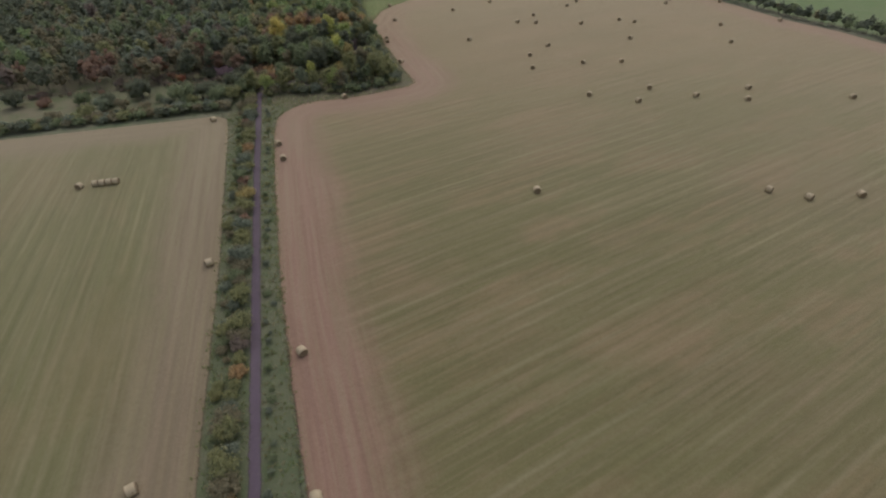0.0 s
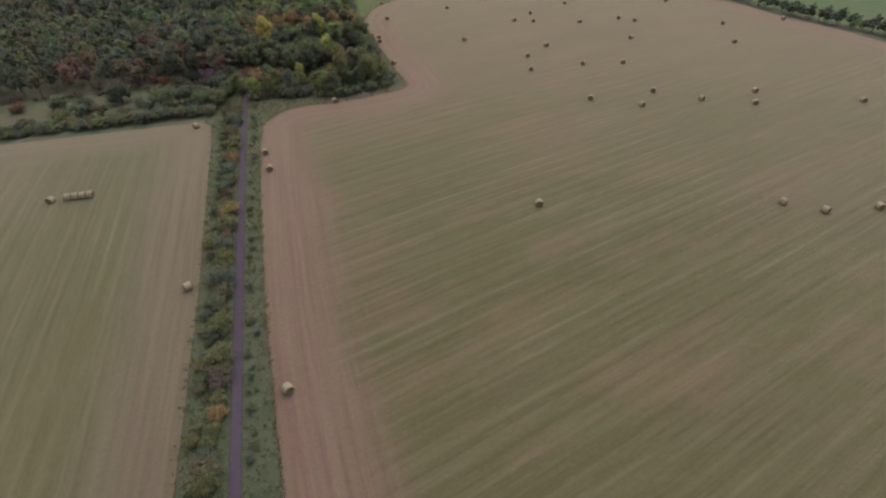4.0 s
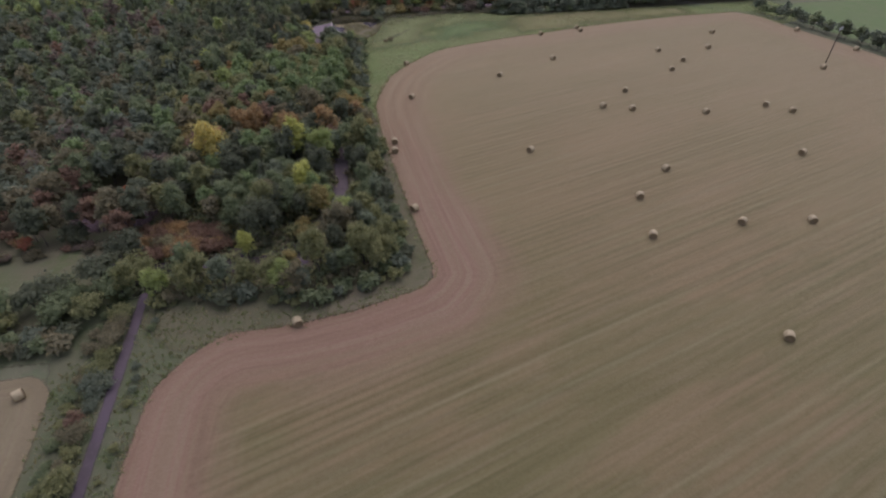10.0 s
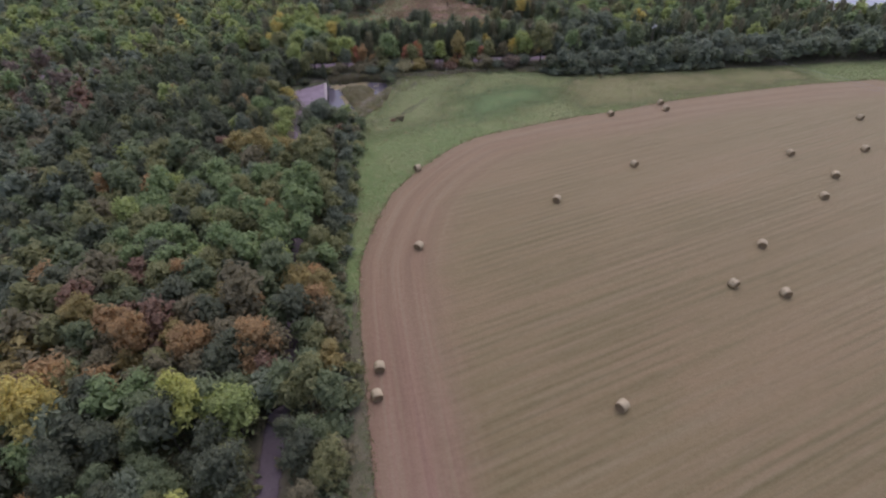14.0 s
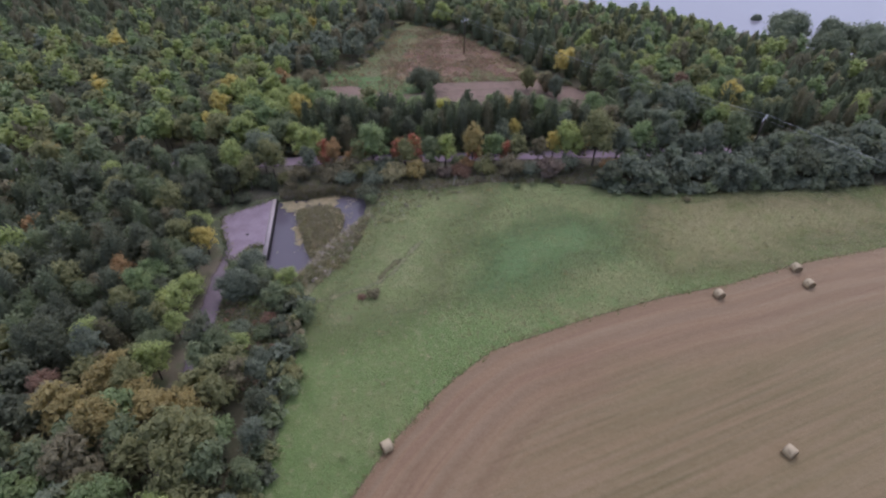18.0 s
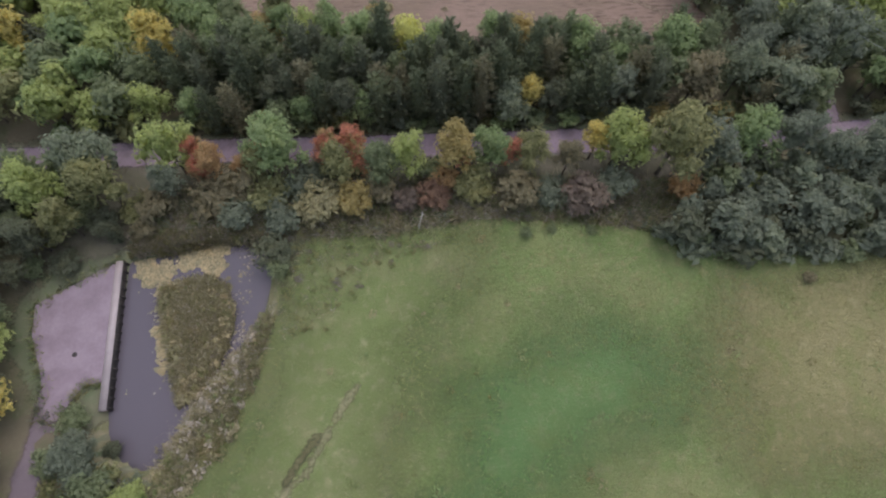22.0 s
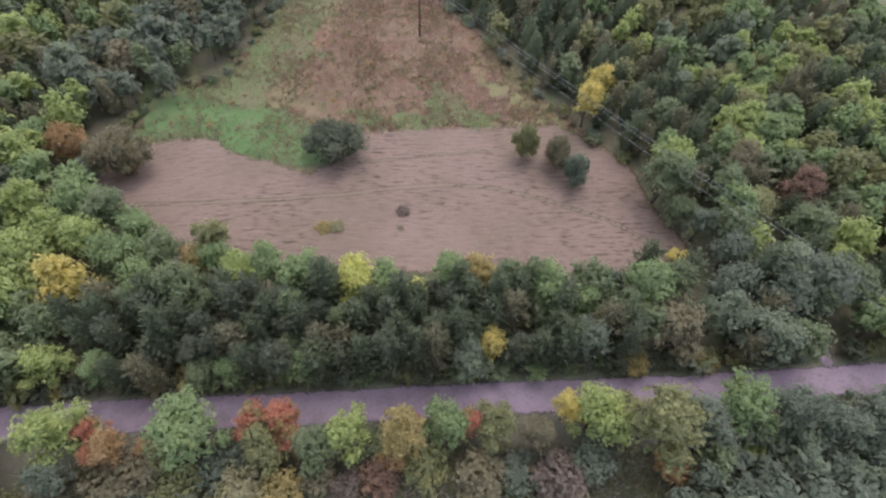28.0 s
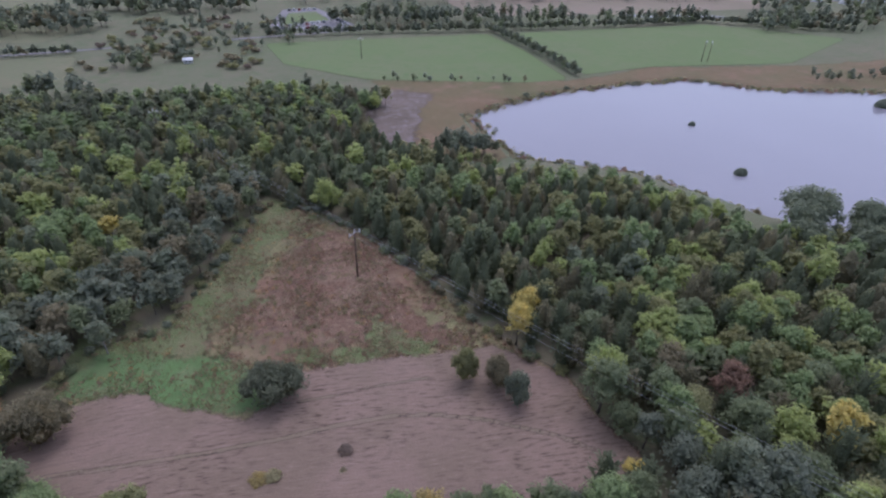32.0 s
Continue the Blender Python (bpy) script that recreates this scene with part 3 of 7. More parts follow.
MEADOW = [(24.6, 146), (24, 200), (24.5, 225), (26, 240), (27, 262), (29, 268), (32.5, 275), (36, 282), (38.5, 290.5), (46.7, 292.3), (57, 293.2), (68, 291.6),
          (77, 289), (85, 286), (95, 285.3), (107, 284.5), (140, 283.5), (190, 284), (190, 255), (150, 245), (60, 235), (45, 225), (40, 146)]
MOWN = [(9, 341), (14, 338.5), (21, 332.5), (29, 325.5), (39, 322), (50, 320), (71, 317.5), (93, 316.5), (95, 319), (92, 326), (91.2, 335), (87, 339), (83, 343.6), (75, 343.6), (66, 344.4), (52.7, 344.2),
        (49, 338.5), (45.5, 336.8), (34.4, 341.3), (30.5, 344.8), (23.5, 344.8), (18, 342)]

zone("field_east", "mown stubble field with tan and green rows", "field", M["stubble"], 0.12, EAST, 2.5, 0.6, lambda x, y: (y - 0.29 * x) * 0.96)
zone("field_west", "mown stubble field with straight green-tan rows", "field", M["stubble_west"], 0.12, WEST, 2.5, 0.6, lambda x, y: x + 0.03 * y)
zone("meadow", "rough green meadow grass beside the stubble", "meadow", M["meadow"], 0.06, MEADOW, 2.0, 1.5)
zone("meadow_pale", "pale straw-green grass in the wet corner of the meadow", "grassland", M["palemeadow"], 0.075, [(29, 257), (38, 256), (46, 262), (50, 272), (56, 284), (58, 291), (47, 291), (39, 288), (36, 279), (31, 267)], 1.5, 14.0)
zone("meadow_lush", "bright green patch of lush grass in the meadow", "grassland", M["lushmeadow"], 0.105, [(53, 262), (62, 263), (72, 269), (75, 275), (71, 279), (62, 277), (56, 271)], 1.5, 14.0)
zone("meadow_dry", "dry straw-coloured grass in the meadow", "grassland", M["drymeadow"], 0.09, [(82, 263), (96, 264), (125, 270), (150, 272), (150, 281), (120, 281), (98, 282), (86, 281), (82, 273)], 2.0, 14.0)
zone("verge", "green grass verge beside the footpath", "verge", M["verge"], 0.05, [(-20, -90), (-20.5, 110), (-23, 139), (-40, 141), (-40, 144), (-14, 150), (-6, 147), (8, 143), (22, 144.5), (27, 147), (28, 140), (5, 137), (-8, 132), (-8, -90)], 2.5, 1.0)
zone("wood_verge", "dull brown and olive grass along the edge of the wood", "verge", M["dullverge"], 0.08, [(-14, 145), (-8, 137.5), (8, 138.6), (26, 141.6), (29.6, 146), (28.6, 153), (27.4, 170), (26.4, 196), (25.6, 204), (24.4, 190), (24.6, 152), (21, 147), (6, 146), (-10, 150)], 1.5, 1.0)
zone("woodland_floor_west", "dark brown leaf litter under the trees", "woodland floor", M["litter"], 0.05, WOOD_W, 4.0, 3.0)
zone("woodland_floor_north", "dark brown leaf litter under the trees", "woodland floor", M["litter"], 0.05, WOOD_N, 4.0, 3.0)
zone("woodland_floor_south", "dark leaf litter under grey willows", "woodland floor", M["litter"], 0.09, WOOD_S, 3.0, 2.0)
zone("heather_patch", "dark purple heather at the edge of the wood", "heather", M["heather"], 0.09, [(-32, 178.4), (-22, 178.4), (-16.4, 175), (-17.6, 169), (-26.0, 168.6), (-31.6, 171.4)], 1.5, 3.0)
zone("scrub_ground", "pale rough grass between hedge and wood", "grassland", M["scrub"], 0.04, [(-15, 151), (-24, 146), (-42, 144), (-170, 143), (-170, 172), (-82, 168), (-60, 165), (-35, 165), (-20, 166)], 4.0, 3.0)
zone("clearing_rough", "reddish brown bracken and dead grass in a clearing", "grassland", M["bracken"], 0.1, CLEARING, 2.0, 1.0)
zone("clearing_lawn", "green grass patch in the clearing", "grassland", M["lawn"], 0.175, [(20.5, 345), (29.4, 345.4), (34.6, 341), (43.7, 337.6), (50, 339), (46.5, 346), (40, 350), (32, 351.6), (23.4, 354.4), (19.6, 351)], 1.5, 5.0)
zone("clearing_dead_bracken", "dark reddish dead bracken in the clearing", "bracken", M["deadfern"], 0.13, [(53, 383), (60, 386.5), (68, 371), (75, 356), (78, 346), (64, 346), (52, 350), (46, 359), (47, 372)], 2.0, 8.0)
zone("clearing_green_side", "rough green growth along the edge of the clearing", "grassland", M["greenfern"], 0.16, [(18, 344), (30, 345), (37, 346.5), (42, 357), (45, 370), (48, 384), (57, 388), (56, 398), (47, 405), (43, 402), (38, 388), (34, 372), (30, 360), (20, 359)], 2.0, 7.0)
zone("clearing_mown", "mown pinkish brown grass with wavy swaths", "grassland", M["mown"], 0.19, MOWN, 1.5, 1.2, lambda x, y: y + 1.6 * np.sin((x - 48) * 0.06) + 0.0016 * (x - 52) ** 2)
zone("clearing_ruts", "dark wheel rut curving across the mown grass", "wheel rut", M["rut"], 0.22, [(20, 332.8), (29, 332.5), (41, 332.1), (49.4, 332.3), (57.2, 332.9), (64.4, 332.9), (69.9, 332), (77.3, 329.3), (81.2, 327.1), (85.3, 324.9), (89.5, 321.5)], 0.6, 0.5, width=0.7)
zone("clearing_ruts_upper", "faint green rut across the mown grass", "wheel rut", M["rut"], 0.22, [(52, 338.1), (57.5, 338.4), (64, 338.8), (71, 338.8)], 0.6, 0.5, width=0.5)
zone("clearing_green_strip", "ragged green strip between mown grass and bracken", "grassland", M["greenfern"], 0.16, [(49, 347), (54, 347.2), (58, 346.6), (64, 348), (70, 346.6)], 1.2, 7.0, width=4.0)
zone("footpath", "narrow dark footpath between hedge and verge", "path", M["path"], 0.1, PATH_LINE, 0.8, 0.5, width=1.35)
zone("track", "gravel track through the wood", "track", M["dirt"], 0.12, TRACK_LINE, 0.9, 0.5, width=2.6)
zone("glade", "bare mauve-brown earth among the trees", "woodland floor", M["path"], 0.1, GLADE, 1.5, 1.5)
zone("road", "narrow worn grey-purple road between the trees", "road", M["road"], 0.14, ROAD_LINE, 1.0, 0.5, width=3.5)
zone("road_spur", "short track leaving the road", "track", M["road"], 0.145, SPUR_LINE, 0.6, 0.5, width=1.5)
zone("pasture_east", "bright green pasture beyond the hedge", "field", M["greenfield"], 0.05, [(178, 275), (181, 240), (184, 207), (188, 176), (194, 158), (199, 140), (211, 102), (241, 22), (270, -90), (600, -90), (600, 275)], 6.0, 1.0)
zone("bramble_ground", "tangled grey-brown dead stalks beside the meadow", "undergrowth", M["bramble"], 0.08, [(7, 289.5), (12, 290), (19, 291.5), (26, 291.8), (36, 292), (47, 292.6), (57, 293.4), (68, 291.8), (78, 289.2), (84, 292), (88, 299.5), (60, 300.5), (14, 302.6), (7, 303)], 2.0, 1.5)
zone("pond_bank", "rough tan and olive grass round the pond", "bank", M["bank"], 0.03, [(17.5, 266), (27, 262.5), (31.8, 267.5), (34, 274), (35.6, 280), (36.6, 286), (36.6, 293), (18, 293), (19.5, 290.5), (20, 274), (17, 271)], 1.0, 1.0)
zone("drain_line", "pale dry grass along a shallow drain", "drain", M["dryline"], 0.125, [(27.5, 261), (32.5, 262.7), (35.8, 263.8), (39.2, 266.4), (42.2, 271.4), (44, 274)], 0.6, 0.6, width=0.6)
zone("ditch", "short dark ditch in the meadow", "ditch", M["ditch"], 0.14, [(37.4, 265.8), (38.6, 267.6), (40.2, 269.6)], 0.4, 0.8, width=0.65)
zone("far_field_west", "pale green field beyond the wood", "field", M["palefield"], 0.06, [(-36, 524), (-60, 518), (-200, 520), (-200, 575), (-78, 567), (-44, 570)], 6.0, 3.0)
zone("far_field_grey", "pale grey-green field on the far side", "field", M["palefield"], 0.06, [(-70, 600), (-120, 610), (-250, 680), (-250, 900), (-110, 760), (-90, 700), (-60, 640)], 8.0, 3.0)
zone("far_field_tan", "tan stubble field on the far side", "field", M["tanfield"], 0.06, [(170, 665), (290, 668), (440, 690), (520, 800), (180, 860)], 8.0, 3.0)
zone("lane", "pale grey lane beside a hedge", "lane", M["lane"], 0.15, [(-200, 588), (-77, 574.4), (-47, 582.7), (-31, 587.5)], 1.5, 0.6, width=3.2)
zone("lane_east", "pale grey lane past the car park", "lane", M["lane"], 0.15, [(18, 601), (44, 609), (86, 622), (120, 632)], 1.5, 0.6, width=3.5)
zone("car_park", "pale grey car park surface", "car park", M["lane"], 0.13, [(38, 622), (84, 626), (90, 640), (70, 705), (46, 700), (41, 660)], 2.0, 0.6)
zone("car_park_lawn", "green lawn inside the car park", "lawn", M["greenfield"], 0.2, [(46, 640), (62, 652), (76, 656), (68, 690), (50, 684)], 2.0, 0.6)
zone("far_river", "thin bright strip of water far off", "water", M["lake"], 0.2, [(292, 664), (315, 655), (340, 658), (365, 652)], 2.0, 0.6, width=4.0)
zone("pasture_north", "green pasture beyond the lake", "field", M["greenfield"], 0.12, [(38, 590), (165, 604), (172, 560), (171, 502), (150, 500), (110, 508), (82, 514), (48, 545)], 4.0, 2.0)
zone("pasture_north_far", "pale green pasture beyond the lake", "field", M["greenfield"], 0.12, [(184, 606), (331, 623), (396, 570), (303, 516), (222, 519), (182, 509), (183, 548)], 4.0, 2.0)
zone("marsh", "brown marsh grass round the lake shore", "marsh", M["marsh"], 0.08, [(84, 512), (92, 480), (80, 458), (86, 432), (108, 418), (122, 430), (119, 445), (128, 470), (158, 484), (192, 492), (228, 495), (252, 478), (306, 464), (420, 466), (420, 520), (300, 512), (220, 517), (170, 500)], 4.0, 3.0)
zone("reedbed", "grey dead reeds at the end of the wood", "reeds", M["reedbed"], 0.13, [(74, 472), (90, 496), (106, 489), (97, 470), (95, 458), (86, 432), (80, 440), (76, 458)], 3.0, 3.0)
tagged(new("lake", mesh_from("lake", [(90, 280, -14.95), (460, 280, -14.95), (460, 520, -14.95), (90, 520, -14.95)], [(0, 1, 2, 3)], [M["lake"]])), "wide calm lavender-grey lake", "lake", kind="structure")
pz = at(10, 282)
tagged(new("pond", mesh_from("pond", [(14, 262, pz - 0.75), (40, 262, pz - 0.75), (40, 295, pz - 0.75), (14, 295, pz - 0.75)], [(0, 1, 2, 3)], [M["pond"]])), "dark still pond with floating weed", "pond", kind="structure")

# ---- trees: prototypes ----
ICO_V = []
for a in (-1, 1):
    for b in (-1.618, 1.618):
        ICO_V += [(0, a, b), (a, b, 0), (b, 0, a)]
ICO_V = np.array(ICO_V) / math.hypot(1, 1.618)
ICO_F = []
for i in range(12):
    for j in range(i + 1, 12):
        for k in range(j + 1, 12):
            v = ICO_V[[i, j, k]]
            if max(np.linalg.norm(v[0] - v[1]), np.linalg.norm(v[1] - v[2]), np.linalg.norm(v[0] - v[2])) < 1.2:
                ICO_F.append((i, j, k) if np.dot(np.cross(v[1] - v[0], v[2] - v[0]), v.mean(0)) > 0 else (i, k, j))
ICO_F = np.array(ICO_F)
OCTA = (np.array([(1, 0, 0), (-1, 0, 0), (0, 1, 0), (0, -1, 0), (0, 0, 1), (0, 0, -1)], float), np.array([(0, 2, 4), (2, 1, 4), (1, 3, 4), (3, 0, 4), (2, 0, 5), (1, 2, 5), (3, 1, 5), (0, 3, 5)]))


def sprays(rng, pos, nrm, size, long=1.0):
    """Folded leaf sprays at the given places: two triangles each."""
    n = len(pos)
    nrm = nrm / np.linalg.norm(nrm, axis=1)[:, None]
    t = np.cross(nrm, rng.normal(size=(n, 3)))
    t /= np.linalg.norm(t, axis=1)[:, None]
    b = np.cross(nrm, t)
    s = (size * rng.uniform(0.5, 1.5, n))[:, None]
    v = np.stack([pos - t * s * long, pos - b * s * 0.58 + nrm * s * 0.3, pos + t * s * long, pos + b * s * 0.58 + nrm * s * 0.3], 1).reshape(-1, 3)
    i = np.arange(n)[:, None] * 4
    return v, np.concatenate([i + [[0, 1, 2]], i + [[0, 2, 3]]])


def lobed_crown(seed, lobes, count, size, core=0.8, long=1.0, up=0.55, heart=None):
    """Crown from (x, y, z, r) lobes: solid hearts under a skin of leaf sprays."""
    rng = np.random.default_rng(seed)
    lobes = np.array(lobes)
    hv, hf = heart or (ICO_V, ICO_F)
    V, F, n = [], [], 0
    for x, y, z, r in lobes:
        turn = rng.normal(size=(3, 3))
        q, _ = np.linalg.qr(turn)
        v = (hv @ q.T) * r * core * rng.uniform(0.85, 1.1, (len(hv), 1)) + (x, y, z)
        V.append(v)
        F.append(hf + n)
        n += len(hv)
    area = lobes[:, 3] ** 2
    pick = rng.choice(len(lobes), count * 3, p=area / area.sum())
    d = rng.normal(size=(count * 3, 3))
    d /= np.linalg.norm(d, axis=1)[:, None]
    d[:, 2] = np.where(d[:, 2] < -0.35, -d[:, 2], d[:, 2])
    pos = lobes[pick, :3] + d * (lobes[pick, 3] * (0.78 + 0.56 * rng.uniform(0, 1, count * 3) ** 2.2))[:, None]
    deep = np.zeros(len(pos), bool)
    for k, (x, y, z, r) in enumerate(lobes):
        deep |= (np.linalg.norm(pos - (x, y, z), axis=1) < r * 0.7) & (pick != k)
    pos, d = pos[~deep][:count], d[~deep][:count]
    nrm = d * 0.7 + (0, 0, up) + rng.normal(size=d.shape) * 0.44
    v, f = sprays(rng, pos, nrm, size, long)
    V.append(v)
    F.append(f + n)
    return np.concatenate(V), np.concatenate(F)


def broad(seed, h, r, base, nl, count, size, heart=None):
    rng = np.random.default_rng(seed)
    mid, half = (h + base) / 2, (h - base) / 2
    lobes = [(0, 0, mid - half * 0.2, r * 0.68), (0.16 * r, 0.06 * r, mid + half * 0.22, r * 0.52), (-0.28 * r, 0.14 * r, mid + half * 0.4, r * 0.4), (0.06 * r, -0.2 * r, h - r * 0.3, r * 0.3)]
    for k in range(nl):
        a, e = k * 2.4 + rng.uniform(-0.4, 0.4), rng.uniform(-0.6, 0.95)
        w = math.sqrt(max(0.05, 1 - (e * 0.95) ** 2)) * (1 - 0.22 * max(e, 0)) * r * rng.uniform(0.45, 0.9)
        lobes.append((math.cos(a) * w, math.sin(a) * w, mid + e * half * 0.82, r * rng.choice([0.16, 0.2, 0.26, 0.32, 0.38])))
    return lobed_crown(seed, lobes, count, size, long=1.4, heart=heart)


def conifer(seed, h, r, base, branches, sprigs, size):
    """Plume of upswept branches, each a row of long sprays, round a slim solid heart."""
    rng = np.random.default_rng(seed)
    rad = lambda k: r * (0.12 + 0.88 * np.clip(1.0 - k, 0, 1) ** 0.6) * np.clip(0.62 + 2.2 * k, 0, 1)
    a = np.arange(6) * 1.0472
    ks = np.array([0.0, 0.15, 0.45, 0.72, 0.92])
    V = np.concatenate([np.stack([np.cos(a) * rad(k) * 0.62, np.sin(a) * rad(k) * 0.62, np.full(6, base + k * (h - base))], 1) * rng.uniform(0.88, 1.12, (6, 1)) for k in ks])
    F = [t for i in range(4) for j in range(6) for t in ((i * 6 + j, i * 6 + (j + 1) % 6, i * 6 + 6 + (j + 1) % 6), (i * 6 + j, i * 6 + 6 + (j + 1) % 6, i * 6 + 6 + j))]
    k = (np.arange(branches) + rng.uniform(0, 1, branches)) / branches
    k = 1 - (1 - k) ** 0.72
    w = np.arange(branches) * 2.39996 + rng.uniform(-0.5, 0.5, branches)
    out = np.stack([np.cos(w), np.sin(w), np.zeros(branches)], 1)
    reach = rad(k) * rng.uniform(0.75, 1.25, branches)
    f = np.linspace(0.5, 1.05, sprigs)[None, :] + rng.uniform(-0.06, 0.06, (branches, sprigs))
    pos = out[:, None] * (f * reach[:, None])[..., None]
    pos[..., 2] = (base + k * (h - base))[:, None] + (f ** 1.6) * reach[:, None] * 0.55
    pos = pos.reshape(-1, 3) + rng.normal(size=(branches * sprigs, 3)) * size * 0.55
    along = np.repeat(out * 0.75 + (0, 0, 0.62), sprigs, 0) + rng.normal(size=pos.shape) * 0.4
    along /= np.linalg.norm(along, axis=1)[:, None]
    side = np.cross(along, rng.normal(size=pos.shape) * 0.6 + (0, 0, 1.0))
    side /= np.linalg.norm(side, axis=1)[:, None]
    sz = (size * rng.uniform(0.6, 1.4, len(pos)))[:, None]
    lift = np.cross(side, along) * sz * 0.25
    v = np.stack([pos - along * sz * 1.7, pos - side * sz * 0.55 + lift, pos + along * sz * 1.9, pos + side * sz * 0.55 + lift], 1).reshape(-1, 3)
    i = np.arange(len(pos))[:, None] * 4 + len(V)
    return np.concatenate([V, v]), np.concatenate([np.array(F), i + [[0, 1, 2]], i + [[0, 2, 3]]])


def conifer_far(seed, h, r, base, count=110, size=0.35):
    """A ragged cone of branches round a solid heart."""
    rng = np.random.default_rng(seed)
    ks = np.array([0.0, 0.12, 0.4, 0.7, 0.93])
    rad = lambda k: r * np.clip(1.0 - k, 0, 1) ** 0.52 * np.clip(0.72 + 2.4 * k, 0, 1)
    a = np.arange(6) * 1.0472
    V = np.concatenate([np.stack([np.cos(a) * rad(k) * 0.8, np.sin(a) * rad(k) * 0.8, np.full(6, base + k * (h - base))], 1) * rng.uniform(0.9, 1.1, (6, 1)) for k in ks])
    F = [t for i in range(4) for j in range(6) for t in ((i * 6 + j, i * 6 + (j + 1) % 6, i * 6 + 6 + (j + 1) % 6), (i * 6 + j, i * 6 + 6 + (j + 1) % 6, i * 6 + 6 + j))]
    k, w = 1 - rng.uniform(0, 1, count) ** 0.6, rng.uniform(0, 6.283, count)
    out = np.stack([np.cos(w), np.sin(w), np.zeros(count)], 1)
    pos = out * (rad(k) * rng.uniform(0.8, 1.12, count))[:, None] + np.stack([0 * k, 0 * k, base + k * (h - base)], 1)
    v, f = sprays(rng, pos, out * 0.7 + (0, 0, 0.75) + rng.normal(size=out.shape) * 0.35, size, 1.4)
    return np.concatenate([V, v]), np.concatenate([np.array(F), f + len(V)])


def shrub(seed, h, r, count, size, heart=None):
    rng = np.random.default_rng(seed)
    lobes = [(0, 0, h * 0.45, min(r, h) * 0.55)]
    for k in range(8):
        a = k * 2.4
        w = r * rng.uniform(0.35, 0.62)
        lobes.append((math.cos(a) * w, math.sin(a) * w, h * rng.uniform(0.28, 0.66), min(r, h) * rng.uniform(0.26, 0.42)))
    return lobed_crown(seed, lobes, count, size, heart=heart)


def tube(points, radii, sides=6):
    """A tapered tube along points."""
    V, F = [], []
    P = [Vector(p) for p in points]
    for i, p in enumerate(P):
        d = (P[min(i + 1, len(P) - 1)] - P[max(i - 1, 0)]).normalized()
        a = d.orthogonal().normalized()
        b = d.cross(a)
        for s in range(sides):
            w = 6.2832 * s / sides
            V.append(p + (a * math.cos(w) + b * math.sin(w)) * radii[i])
    for i in range(len(P) - 1):
        for s in range(sides):
            q = (s + 1) % sides
            F += [(i * sides + s, i * sides + q, (i + 1) * sides + q), (i * sides + s, (i + 1) * sides + q, (i + 1) * sides + s)]
    for k, e in ((0, -1), (len(P) - 1, 1)):
        for s in range(1, sides - 1):
            F.append((k * sides, k * sides + (s + 1 if e < 0 else s), k * sides + (s if e < 0 else s + 1)))
    return np.array([tuple(v) for v in V]), np.array(F)


def joined(pieces):
    V, F, n = [], [], 0
    for v, f in pieces:
        V.append(v)
        F.append(np.asarray(f) + n)
        n += len(v)
    return np.concatenate(V), np.concatenate(F)


def trunk_of(seed, h, r, base, thick):
    rng = np.random.default_rng(seed + 500)
    top = base + (h - base) * 0.62
    bits = [tube([(0, 0, -0.15), (0.04, 0.02, base * 0.5), (0.1, -0.06, base), (0.05, 0.05, top)], [thick * 1.35, thick, thick * 0.85, thick * 0.25], 7)]
    for k in range(5):
        a = k * 1.9 + rng.uniform(0, 1)
        z0 = base * 0.75 + (top - base) * rng.uniform(0.0, 0.5)
        bits.append(tube([(0.03, 0.02, z0), (math.cos(a) * r * 0.3, math.sin(a) * r * 0.3, z0 + 0.5), (math.cos(a) * r * 0.62, math.sin(a) * r * 0.62, z0 + 1.2)], [thick * 0.5, thick * 0.32, thick * 0.12], 5))
    return joined(bits)


